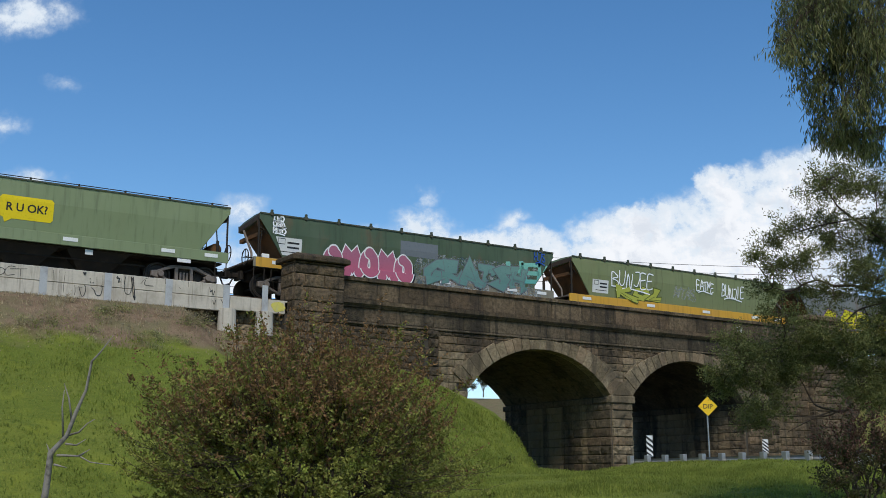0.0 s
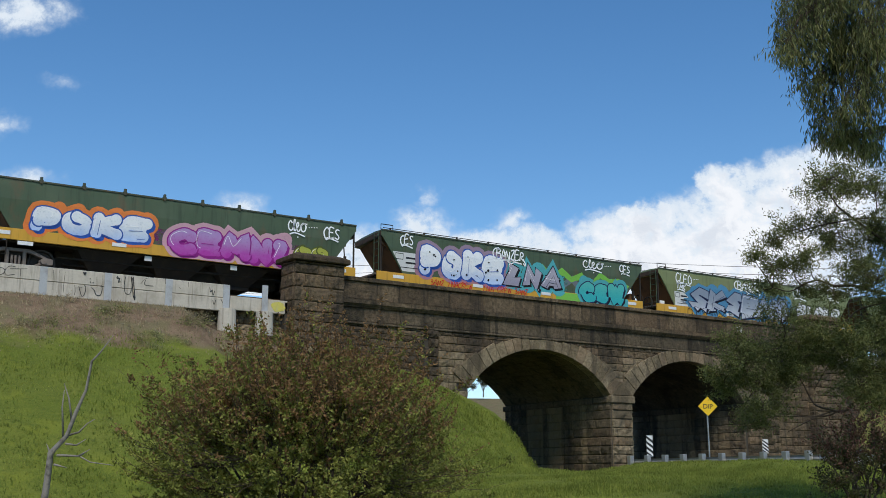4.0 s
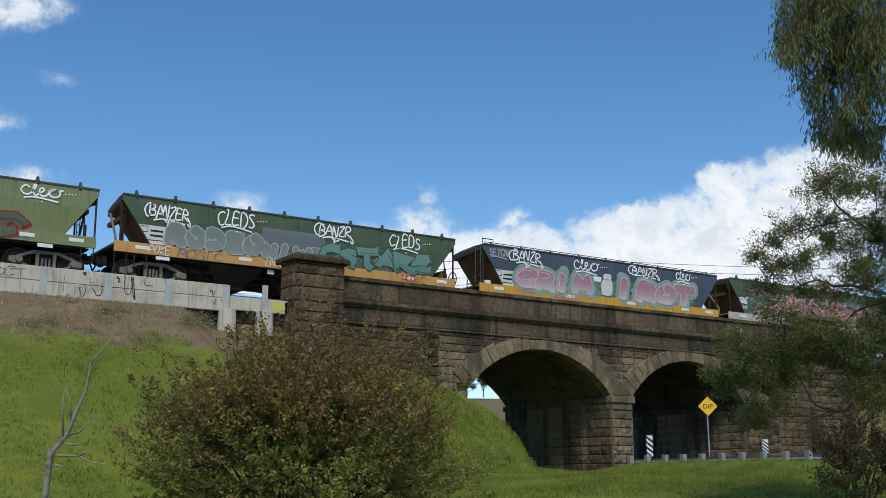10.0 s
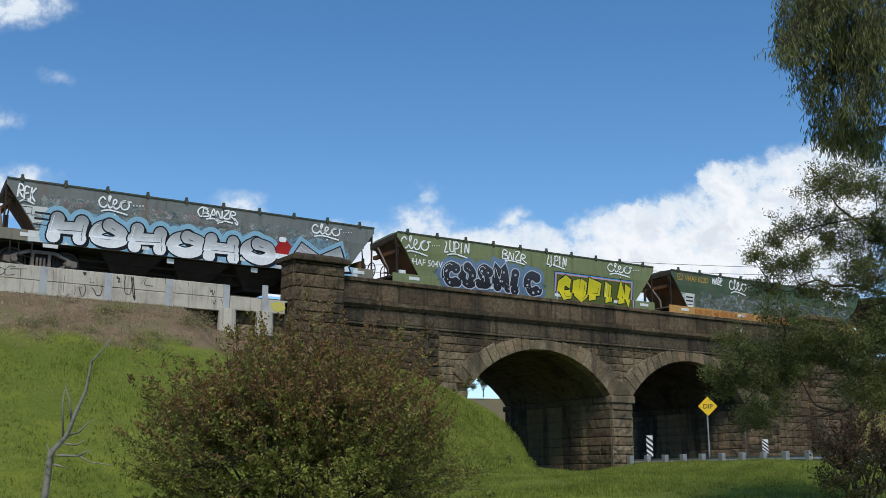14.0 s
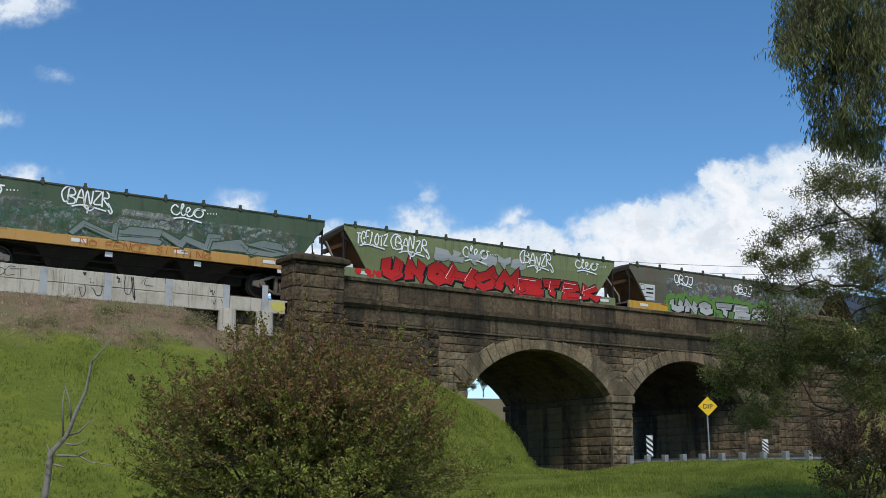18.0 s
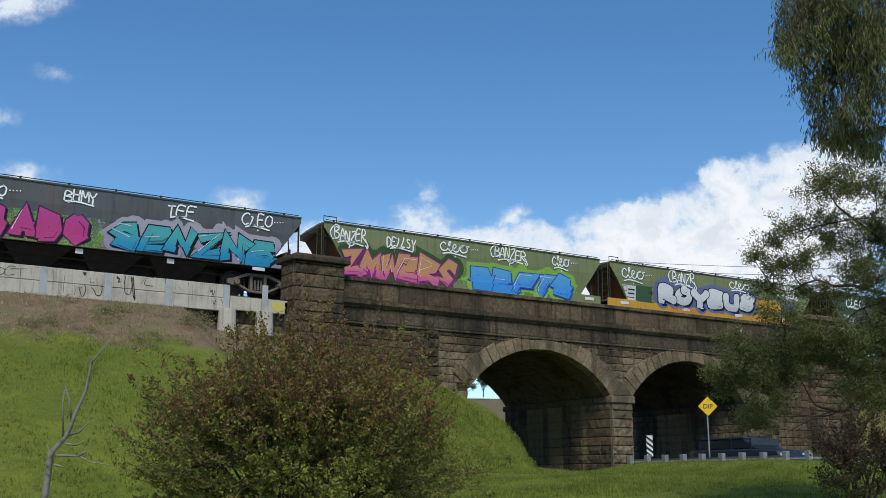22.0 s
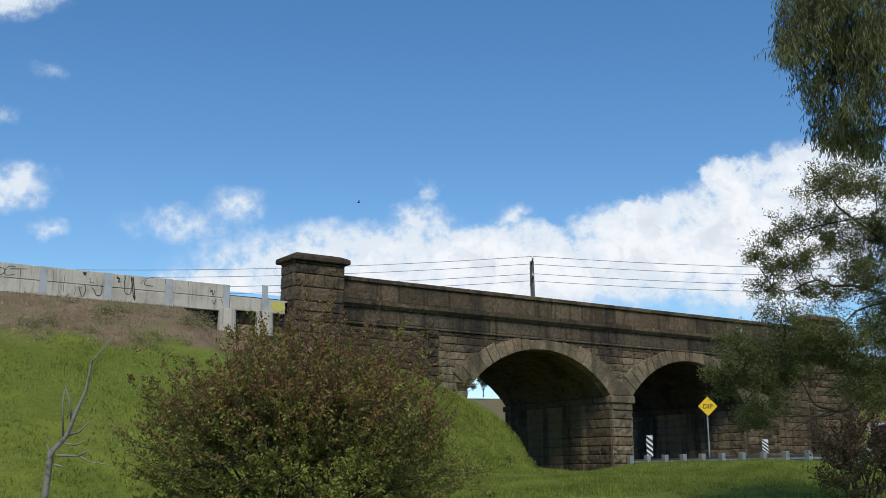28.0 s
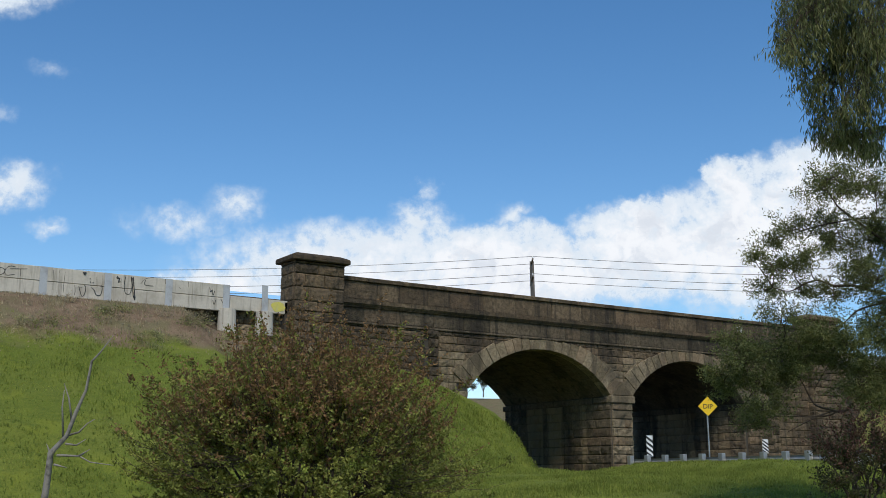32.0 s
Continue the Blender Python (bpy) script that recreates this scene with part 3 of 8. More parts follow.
# walls inside the openings, seen obliquely: courses along y
for xw, label in ((px0, "inner face of the pier, dark with tan streaks"), (ARCHES[1][0] + ARCHES[1][1], "inner face of the abutment, dark with tan streaks")):
    inner_wall = part("inner_wall", Shape().box(xw + 0.02, xw + 0.05, FACE + 0.1, BACK, 0.5, 4.9), MORTAR, bridge, label)
    turn = Matrix.Translation((xw, BACK, 0)) @ Matrix.Rotation(radians(-90), 4, 'Z')
    z = 1.3
    while z < 4.85:
        h = min(0.37, 4.93 - z)
        course(inner_wall, "limy", 0.0, BACK - FACE + 0.02, z, h, (0.6, 1.3), y=-0.05, depth=0.07, turn=turn)
        z += h
    part("impost", Shape().box(xw - 0.12, xw + 0.1, FACE + 0.1, BACK + 0.1, 4.93, 5.18), STONE_DARK, inner_wall, "plain projecting impost stone", bevel=0.03)
# barrel vaults: courses along the tunnel
for c, h in ARCHES:
    rise = CROWN - SPRING
    r = (h * h + rise * rise) / (2 * rise)
    zc = CROWN - r
    half = math.asin(h / r)
    vault = Shape()
    n = 24
    for i in range(n):
        a0, a1 = -half + 2 * half * (i + 0.05) / n, -half + 2 * half * (i + 0.95) / n
        y = FACE + 0.46
        while y < BACK:
            q = min(y + pick.uniform(0.5, 0.9), BACK)
            d = r - 0.012 - 0.02 * pick.random()
            pts = [(c + rr * math.sin(a), yy, zc + rr * math.cos(a)) for rr in (d, r + 0.05) for a in (a0, a1) for yy in (y + 0.01, q - 0.01)]
            vault.add(pts, [(0, 1, 3, 2), (0, 4, 5, 1), (2, 3, 7, 6), (0, 2, 6, 4), (1, 5, 7, 3)])
            y = q
    tagged(part("vault", vault, STONE_DARK, bridge, "darker coursed stone of the vault"), kind="stuff")
# frieze, string, cornice, parapet, coping
frieze = part("frieze", Shape().box(19.3, 45.2, FACE + 0.0, FACE + 0.3, 7.44, 8.0), MORTAR, bridge, "darker plain frieze band")
x = 19.4
while x < 45.0:
    w = min(pick.uniform(0.8, 1.6), 45.2 - x)
    stone(frieze, "dark_flat", x, 7.445, w, 0.55, FACE - 0.03, 0.06, gap=0.014)
    x += w
part("string_course", Shape().box(19.4, 45.2, FACE - 0.09, FACE + 0.2, 7.36, 7.445), STONE_DARK, bridge, bevel=0.02)
cornice = part("cornice", Shape().box(19.3, 45.2, FACE - 0.1, FACE + 0.3, 8.0, 8.06), STONE, bridge, "projecting moulded cornice")
x = 19.4
while x < 45.0:
    w = pick.uniform(1.1, 1.7)
    part("cornice_stone", Shape().prism([(FACE - 0.12, 8.03), (FACE + 0.3, 8.03), (FACE + 0.3, 8.27), (FACE - 0.2, 8.27), (FACE - 0.2, 8.12)][::-1], x + 0.004, min(x + w, 45.2) - 0.004), STONE, cornice)
    me = bpy.context.scene.objects[-1].data
    for vert in me.vertices:
        vert.co = (vert.co.y, vert.co.x, vert.co.z)
    me.flip_normals()
    x += w
parapet = part("parapet", Shape().box(19.4, 45.2, FACE + 0.03, FACE + 0.42, 8.2, 9.0), STONE, bridge, "bluestone slab parapet with a flat coping")
x = 19.42
while x < 45.0:
    w = pick.uniform(0.9, 1.9)
    stone(parapet, "mid_flat", x, 8.27, min(w, 45.2 - x), 0.7, FACE + 0.0, 0.07, gap=0.02)
    x += w
x = 19.42
while x < 45.0:
    w = min(pick.uniform(1.0, 1.6), 45.2 - x)
    part("coping_stone", Shape().box(x + 0.005, x + w - 0.005, FACE - 0.08, FACE + 0.5, 8.97, 9.13), STONE, parapet, bevel=0.02)
    x += w
squiggle = Shape()
scr = random.Random(3)
pts = [(40.35 + 0.055 * k, FACE - 0.012, 8.62 + 0.16 * math.sin(k * 1.9) + 0.05 * scr.random()) for k in range(9)]
part("sprayed_squiggle", squiggle.tube(pts, 0.014, 5), WHITE, parapet, "white sprayed squiggle")
far_parapet = part("parapet", Shape().box(19.4, 45.2, BACK - 0.45, BACK, 7.9, 9.05), STONE, bridge, "far parapet of the bridge")


# end pillars
def pillar(x0, label):
    p = part("pillar", Shape().box(x0 + 0.06, x0 + 1.96, FACE - 0.28, FACE + 0.72, 2.0, 9.3), MORTAR, bridge, label)
    lower = 8 if x0 > 40 else 0
    z, k = 5.0 - 0.38 * lower, 0
    side = Matrix.Translation((x0, FACE + 0.75, 0)) @ Matrix.Rotation(radians(-90), 4, 'Z')
    for h in (0.38,) * lower + (0.4, 0.36, 0.4, 0.36, 0.34, 0.4, 0.36, 0.36, 0.52, 0.48, 0.36, 0.1):
        if z + h > 9.42:
            h = 9.42 - z
        cuts = (0.0, 0.42, 1.2, 2.02) if k % 3 == 0 else (0.0, 0.95, 2.02) if k % 3 == 1 else (0.0, 0.55, 2.02)
        for a, b in zip(cuts, cuts[1:]):
            stone(p, "mid", x0 + a, z, b - a, h, FACE - 0.36, 0.1)
        stone(p, "mid", 0.0, z, 1.06, h, -0.02, 0.08, turn=side)
        stone(p, "mid", 0.0, z, 1.06, h, -2.05, 0.0 + 0.05, turn=Matrix.Translation((x0, FACE - 0.3, 0)) @ Matrix.Rotation(radians(90), 4, 'Z'))
        z += h
        k += 1
        if z > 9.4:
            break
    a, b, c, d = x0 - 0.17, x0 + 2.19, FACE - 0.53, FACE + 0.95
    cap = Shape().add([(a, c, 9.44), (b, c, 9.44), (b, d, 9.44), (a, d, 9.44), (a, c, 9.62), (b, c, 9.62), (b, d, 9.62), (a, d, 9.62),
                       (a + 0.3, c + 0.3, 9.76), (b - 0.3, c + 0.3, 9.76), (b - 0.3, d - 0.3, 9.76), (a + 0.3, d - 0.3, 9.76)],
                      [(0, 3, 2, 1), (0, 1, 5, 4), (1, 2, 6, 5), (2, 3, 7, 6), (3, 0, 4, 7), (4, 5, 9, 8), (5, 6, 10, 9), (6, 7, 11, 10), (7, 4, 8, 11), (8, 9, 10, 11)])
    part("cap", cap, STONE, p, "weathered hipped capstone", bevel=0.03)
    return p


pillar(17.35, "rock-faced end pillar of the parapet")
pillar(45.2, "rock-faced end pillar of the parapet")

# ---- concrete panel wall along the embankment ----
wall = thing("concrete_retaining_wall", "weathered concrete panel wall with steel posts and black scribbles", "retaining wall")
POSTS = [8.75 + 2.06 * i for i in range(-9, 4)]
for i, xp in enumerate(POSTS):
    nxt = xp + 2.06
    if i < len(POSTS) - 1:
        for z0, z1 in ((7.42, 7.87), (7.885, 8.34)):
            part("panel", Shape().box(xp + 0.02, nxt - 0.02, FACE - 0.02, FACE + 0.12, z0, z1), CONCRETE, wall, bevel=0.012)
    part("post", Shape().box(xp - 0.12, xp + 0.12, FACE - 0.038, FACE - 0.0225, 7.3, 8.34).box(xp - 0.0195, xp + 0.0195, FACE - 0.03, FACE + 0.14, 7.3, 8.34), STEEL_POST, wall, "galvanised steel post")
for z0, z1 in ((7.5, 7.98),):
    part("panel", Shape().box(15.1, 17.3, FACE + 0.05, FACE + 0.2, z0, z1), CONCRETE, wall, "low panel with a yellow patch", bevel=0.012)
part("post", Shape().box(16.25, 16.47, FACE - 0.08, FACE - 0.06, 6.9, 8.45).box(16.34, 16.37, FACE - 0.07, FACE + 0.12, 6.9, 8.45), STEEL_POST, wall, "galvanised steel post")
for xf in (15.0, 16.4):
    part("footing", Shape().tube([(xf, FACE + 0.02, 5.9), (xf, FACE + 0.02, 7.5)], [0.34, 0.31], 14), CONCRETE, wall, "cylindrical concrete footing")
fill = part("rubble_fill", Shape().box(13.0, 17.4, FACE + 0.5, FACE + 0.7, 5.8, 7.5), BALLAST, wall, "brown rubble and earth behind the footings")
for zr in (6.2, 6.55, 6.85, 7.1, 7.3):
    course(fill, "pale", 13.0, 17.35, zr, 0.32 if zr < 6.8 else 0.22, (0.25, 0.6), y=FACE + 0.45 - 0.25 * (7.3 - zr), depth=0.16)
patch_r = random.Random(2)
patch_pts = [(16.93 + 0.27 * math.cos(a) * patch_r.uniform(0.85, 1.1), 7.74 + 0.19 * math.sin(a) * patch_r.uniform(0.85, 1.1)) for a in [math.tau * k / 18 for k in range(18)]]
part("yellow_patch", Shape().prism(patch_pts, FACE + 0.04, FACE + 0.046), plain_material("w_yellow_spray", (0.62, 0.55, 0.1), 0.8, wear=(0.45, 0.42, 0.3), amount=0.8), wall, "yellow sprayed patch")
def scrawls():
    """Black felt and spray scrawls on the panels: a line's half width and its way in x, z."""
    for r, pts in (
        (0.01, [(7.541, 8.145), (7.432, 8.175), (7.324, 8.085), (7.349, 7.967), (7.491, 7.964), (7.574, 8.068), (7.541, 8.145)]),
        (0.01, [(7.891, 8.234), (7.707, 8.249), (7.574, 8.108), (7.624, 7.953), (7.874, 8.001)]),
        (0.01, [(7.724, 8.163), (8.241, 8.212)]),
        (0.01, [(8.041, 8.193), (8.058, 7.97)]),
        (0.006, [(9.042, 8.248), (9.067, 7.61)]),
        (0.006, [(9.242, 8.283), (9.242, 8.187)]),
        (0.006, [(9.417, 8.243), (9.392, 7.721), (9.417, 7.563)]),
        (0.03, [(9.993, 8.29), (10.043, 8.215), (10.076, 8.282)]),
        (0.02, [(10.226, 7.992), (10.243, 7.962)]),
        (0.018, [(10.31, 7.984), (10.335, 7.962)]),
        (0.016, [(10.21, 8.103), (10.235, 8.081)]),
        (0.009, [(9.742, 7.834), (9.767, 7.637), (9.751, 7.515)]),
        (0.012, [(9.876, 7.807), (9.909, 7.69), (9.993, 7.49), (10.076, 7.586), (10.101, 7.788), (10.043, 7.863)]),
        (0.006, [(9.767, 7.741), (9.976, 7.776)]),
        (0.015, [(10.376, 7.734), (10.443, 7.581), (10.576, 7.577), (10.627, 7.758), (10.61, 7.917)]),
        (0.009, [(10.268, 7.804), (10.376, 7.734)]),
        (0.007, [(10.435, 8.18), (10.46, 7.822)]),
        (0.007, [(10.627, 8.238), (10.643, 7.92)]),
        (0.016, [(11.11, 8.268), (11.094, 8.187), (11.185, 8.195), (11.144, 8.063), (11.21, 8.094)]),
        (0.008, [(11.227, 8.215), (11.244, 7.897)]),
        (0.011, [(11.377, 8.269), (11.344, 7.986), (11.394, 7.735), (11.527, 7.7), (11.594, 7.85), (11.611, 8.252)]),
        (0.02, [(11.561, 8.287), (11.627, 7.933), (11.669, 7.657), (11.727, 7.511)]),
        (0.02, [(11.627, 8.293), (11.677, 7.938), (11.727, 7.575)]),
        (0.008, [(11.894, 8.079), (12.061, 8.278), (12.328, 8.336)]),
        (0.012, [(12.061, 8.23), (12.028, 8.147), (12.061, 8.054), (12.328, 8.048)]),
        (0.008, [(11.06, 8.199), (11.16, 8.241)]),
        (0.006, [(12.895, 8.294), (12.928, 8.281)]),
        (0.006, [(13.295, 8.332), (13.345, 8.304)]),
        (0.006, [(13.546, 8.315), (13.562, 8.117)]),
        (0.006, [(13.229, 8.085), (13.279, 8.042)]),
        (0.008, [(12.728, 8.318), (12.812, 8.246), (12.778, 8.123)]),
        (0.006, [(12.728, 8.294), (12.745, 8.159)]),
        (0.012, [(14.313, 8.188), (14.355, 8.032), (14.413, 8.118), (14.446, 7.921), (14.496, 8.086)]),
        (0.01, [(14.438, 7.76), (14.496, 7.606), (14.546, 7.77)]),
        (0.01, [(14.73, 7.828), (14.813, 7.716), (14.897, 7.86), (14.963, 7.754), (14.863, 7.665), (14.772, 7.752)])):
        part("scribble", Shape().tube(curve([(x, FACE - 0.024, z) for x, z in pts], 3), r, 4), BLACK, wall)


scrawls()
# ---- roadside ----
guard = thing("guard_rail", "grey steel W-beam guard rail on block posts beside the road", "guard rail")
for i in range(24):
    y = 36.0 - 1.02 * i
    part("post", Shape().box(32.9, 33.1, y - 0.11, y + 0.11, 1.6, 2.72), GALV, guard, bevel=0.015)
beam = Shape()
prof = [(0.0, 2.3), (0.05, 2.36), (0.0, 2.44), (0.05, 2.52), (0.0, 2.58)]
ys = [36.2 - 1.57 * i for i in range(16)]
beam.add([(33.12 + dx + t, y, z) for y in ys for t in (0.0, 0.012) for dx, z in prof],
         [(j * 10 + i, j * 10 + i + 1, j * 10 + i + 11, j * 10 + i + 10) for j in range(len(ys) - 1) for i in (0, 1, 2, 3, 5, 6, 7, 8)])
part("beam", beam, GALV, guard, "corrugated steel beam")


def dip_sign():
    s = thing("road_sign", "yellow diamond warning sign reading DIP on a grey steel pole", "road sign", m=pose(33.42, 31.9, 0, 0, 0, -33))
    part("pole", Shape().tube([(0, 0.05, 1.7), (-0.03, 0.05, 4.9)], 0.03, 10), GALV, s)
    d = 0.385
    part("plate", Shape().prism([(0, 4.57 - d), (d, 4.57), (0, 4.57 + d), (-d, 4.57)], 0.0, 0.012), SIGN_YELLOW, s, "yellow diamond plate")
    v, f = LINES["DIP"]
    v = [(a * 0.26, b * 0.26, 0) for a, b, _ in v]
    w = max(p[0] for p in v)
    part("lettering", Shape().add([(x - w / 2, -0.004, 4.48 + z) for x, z, _ in v], f), BLACK, s, "black capital letters")
    return s


dip_sign()


def hazard_marker(x, y, z0, h, w):
    s = thing("width_marker", "black and white diagonally striped width marker beside the road", "road marker", group="width markers", m=pose(x, y, 0, 0, 0, -38))
    part("post", Shape().box(-0.03, 0.03, 0.02, 0.06, 1.6, z0 + h), GALV, s)
    part("board", Shape().box(-w / 2, w / 2, 0, 0.015, z0, z0 + h), WHITE, s, "white board")
    stripes = Shape()
    n = 4
    for i in range(-1, n):
        za = z0 + h * (i + 0.1) / n
        pts = [(-w / 2, za + 0.3 * w + h / n * 0.5), (w / 2, za - 0.5 * w + h / n * 0.5), (w / 2, za - 0.5 * w), (-w / 2, za + 0.3 * w)]
        pts = [(a, min(max(b, z0), z0 + h)) for a, b in pts]
        if max(b for _, b in pts) - min(b for _, b in pts) > 0.05:
            stripes.add([(a, -0.004, b) for a, b in pts], [(3, 2, 1, 0)])
    part("stripes", stripes, BLACK, s, "black diagonal stripes")


hazard_marker(33.33, 35.17, 2.68, 0.86, 0.26)
hazard_marker(40.3, 35.1, 2.9, 0.62, 0.26)

# ---- power line behind the bridge ----
line = thing("power_pole", "leaning timber power pole with crossarms and wires behind the bridge", "power pole")
part("pole", Shape().tube([(45.9, 58.75, 4.0), (45.45, 58.5, 13.5), (45.29, 58.36, 16.0)], [0.17, 0.15, 0.14], 10), WOOD, line)
arm_dir = Vector((0.55, 0.83, 0)).normalized()
wires_at = []
for z in (15.85, 14.7):
    c = Vector((45.3, 58.4, z))
    part("crossarm", Shape().tube([c - arm_dir * 1.2 + Vector((0, 0, 0.1)), c + arm_dir * 1.2 - Vector((0, 0, 0.1))], 0.07, 4), WOOD, line)
    for s in (-1.0, 1.0):
        tip = c + arm_dir * s + Vector((0, 0, 0.12 - 0.06 * s))
        part("insulator", Shape().tube([tip, tip + Vector((0, 0, 0.14))], [0.05, 0.035], 8), WHITE, line)
        wires_at.append(tip + Vector((0, 0, 0.12)))
along_dir = Vector((57.8 - 24.3, 50.2 - 72.3, 0)).normalized()
for tip in wires_at:
    pts = []
    for k in range(-16, 17):
        d = k * 3.2
        sag = 0.9 * (1 - (abs(abs(d) - 26) / 26) ** 2)
        pts.append(tip + along_dir * d + Vector((0, 0, -max(-0.5, sag) + (0.0 if d > 0 else 0.012 * d * 0))))
    part("wire", Shape().tube(pts, 0.018, 4, False), WIRE, line)


# ---- trees and bushes ----
def bend(a, b, rnd, sway, n=6):
    a, b = Vector(a), Vector(b)
    off = Vector((rnd.uniform(-1, 1), rnd.uniform(-1, 1), rnd.uniform(-0.4, 1))) * (b - a).length * sway
    off2 = Vector((rnd.uniform(-1, 1), rnd.uniform(-1, 1), rnd.uniform(-1, 1))) * (b - a).length * sway * 0.5
    return [a.lerp(b, i / n) + off * math.sin(math.pi * i / n) + off2 * math.sin(2 * math.pi * i / n) for i in range(n + 1)]


def leaf_cloud(twigs, count, length, width, rnd, droop, spread):
    """Leaves along twigs: narrow folded blades of two faces each."""
    v, f = [], []
    for _ in range(count):
        tw = twigs[rnd.randrange(len(twigs))]
        t = rnd.random() ** 0.8 * (len(tw) - 1)
        i = min(int(t), len(tw) - 2)
        p = tw[i].lerp(tw[i + 1], t - i) + Vector((rnd.gauss(0, spread), rnd.gauss(0, spread), rnd.gauss(0, spread)))
        d = Vector((rnd.gauss(0, 1), rnd.gauss(0, 1), rnd.gauss(0, 1)))
        d = (d.normalized() * (1 - droop) + Vector((0, 0, -droop)) + Vector((rnd.gauss(0, 0.15), rnd.gauss(0, 0.15), 0))).normalized()
        s = d.cross(Vector((rnd.gauss(0, 1), rnd.gauss(0, 1), rnd.gauss(0, 1)))).normalized()
        ln, wd = length * rnd.uniform(0.6, 1.3), width * rnd.uniform(0.7, 1.3)
        n = d.cross(s) * wd * 0.25
        k = len(v)
        v += [tuple(p), tuple(p + d * ln * 0.45 + s * wd + n), tuple(p + d * ln), tuple(p + d * ln * 0.45 - s * wd + n)]
        f += [(k, k + 1, k + 2), (k, k + 2, k + 3)]
    return Shape().add(v, f)


def plant(name, label, category, base_at, clumps, trunk_r, seed, leaf, count, length, width, droop, spread, mat, fork=0.35, twig_n=14):
    """A simple branching tree: trunk, one limb for each clump, twigs inside the clump, leaves along the twigs."""
    rnd = random.Random(seed)
    t = thing(name, label, category)
    base_v = Vector(base_at)
    top = base_v.lerp(sum((Vector(c[:3]) for c in clumps), Vector()) / len(clumps), fork)
    stem = bend(base_v, top, rnd, 0.05)
    part("trunk", Shape().tube(stem, [trunk_r * (1 - 0.09 * i) for i in range(7)], 10), BARK, t, smooth=True)
    all_twigs, twig_shape = [], Shape()
    for x, y, z, r in clumps:
        c = Vector((x, y, z))
        limb = bend(top + (base_v - top) * rnd.uniform(0, 0.3), c, rnd, 0.1)
        part("limb", Shape().tube(limb, [trunk_r * (0.42 - 0.06 * i) for i in range(7)], 7), BARK, t, smooth=True)
        for k in range(twig_n):
            d = Vector((rnd.gauss(0, 1), rnd.gauss(0, 1), rnd.gauss(0, 0.8))).normalized()
            tw = bend(limb[rnd.randint(4, 6)], c + d * r * rnd.uniform(0.45, 1.2), rnd, 0.12, 4)
            all_twigs.append(tw)
            twig_shape.tube(tw, [0.003 * (1 - 0.2 * i) + 0.001 + trunk_r * 0.012 for i in range(5)], 4, False)
    tagged(part("branchwork", twig_shape, BARK, t), kind="stuff")
    part("crown", leaf_cloud(all_twigs, count, length, width, rnd, droop, spread), mat, t, leaf)
    return t


def limb_part(parent, pts, r0, r1, bark):
    n = len(pts) - 1
    part("limb", Shape().tube(pts, [r0 + (r1 - r0) * i / n for i in range(n + 1)], 7), bark, parent, smooth=True)


def nearest(pts_list, c):
    return min((p for pts in pts_list for p in pts), key=lambda p: (p - c).length)


def gum_tree():
    """Weeping gum: clumps of long strands that hang from out-reaching branches, narrow leaves along each strand."""
    rnd = random.Random(3)
    t = thing("gum_tree", "tall gum tree with drooping olive-brown leaves beside the road", "tree")
    stem = curve([(17.6, 10.6, 0.8), (17.5, 10.5, 4.0), (17.2, 10.5, 7.5), (16.9, 10.6, 10.6)])
    part("trunk", Shape().tube(stem, [0.17 - 0.009 * i for i in range(len(stem))], 10), BARK, t, smooth=True)
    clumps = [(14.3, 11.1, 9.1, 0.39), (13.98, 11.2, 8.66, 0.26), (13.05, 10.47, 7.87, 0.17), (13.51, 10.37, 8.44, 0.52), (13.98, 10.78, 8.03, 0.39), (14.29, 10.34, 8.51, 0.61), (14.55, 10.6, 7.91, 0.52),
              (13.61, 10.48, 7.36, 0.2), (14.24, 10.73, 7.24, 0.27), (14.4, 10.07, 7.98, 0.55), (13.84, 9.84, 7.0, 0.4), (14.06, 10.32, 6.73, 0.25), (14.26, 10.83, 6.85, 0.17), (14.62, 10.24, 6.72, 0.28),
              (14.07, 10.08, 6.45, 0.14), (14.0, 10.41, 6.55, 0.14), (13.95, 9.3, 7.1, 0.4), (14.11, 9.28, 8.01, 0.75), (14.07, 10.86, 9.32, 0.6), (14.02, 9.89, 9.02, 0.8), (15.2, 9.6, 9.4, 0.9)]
    twigs, wood, limbs = [], Shape(), [stem[5:]]
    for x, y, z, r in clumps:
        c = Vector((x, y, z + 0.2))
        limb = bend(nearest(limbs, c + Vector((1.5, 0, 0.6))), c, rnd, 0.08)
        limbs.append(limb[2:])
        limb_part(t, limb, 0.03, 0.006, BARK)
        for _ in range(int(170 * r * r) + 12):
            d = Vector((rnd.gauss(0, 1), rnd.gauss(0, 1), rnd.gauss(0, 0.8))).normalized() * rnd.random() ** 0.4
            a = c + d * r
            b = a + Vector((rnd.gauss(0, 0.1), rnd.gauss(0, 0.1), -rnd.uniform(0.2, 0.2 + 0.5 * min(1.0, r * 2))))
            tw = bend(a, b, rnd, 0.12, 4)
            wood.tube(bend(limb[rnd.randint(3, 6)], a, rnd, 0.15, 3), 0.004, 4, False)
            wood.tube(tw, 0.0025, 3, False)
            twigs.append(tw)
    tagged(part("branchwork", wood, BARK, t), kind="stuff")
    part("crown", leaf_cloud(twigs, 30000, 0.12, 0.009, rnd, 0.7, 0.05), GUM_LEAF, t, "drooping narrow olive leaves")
    return t


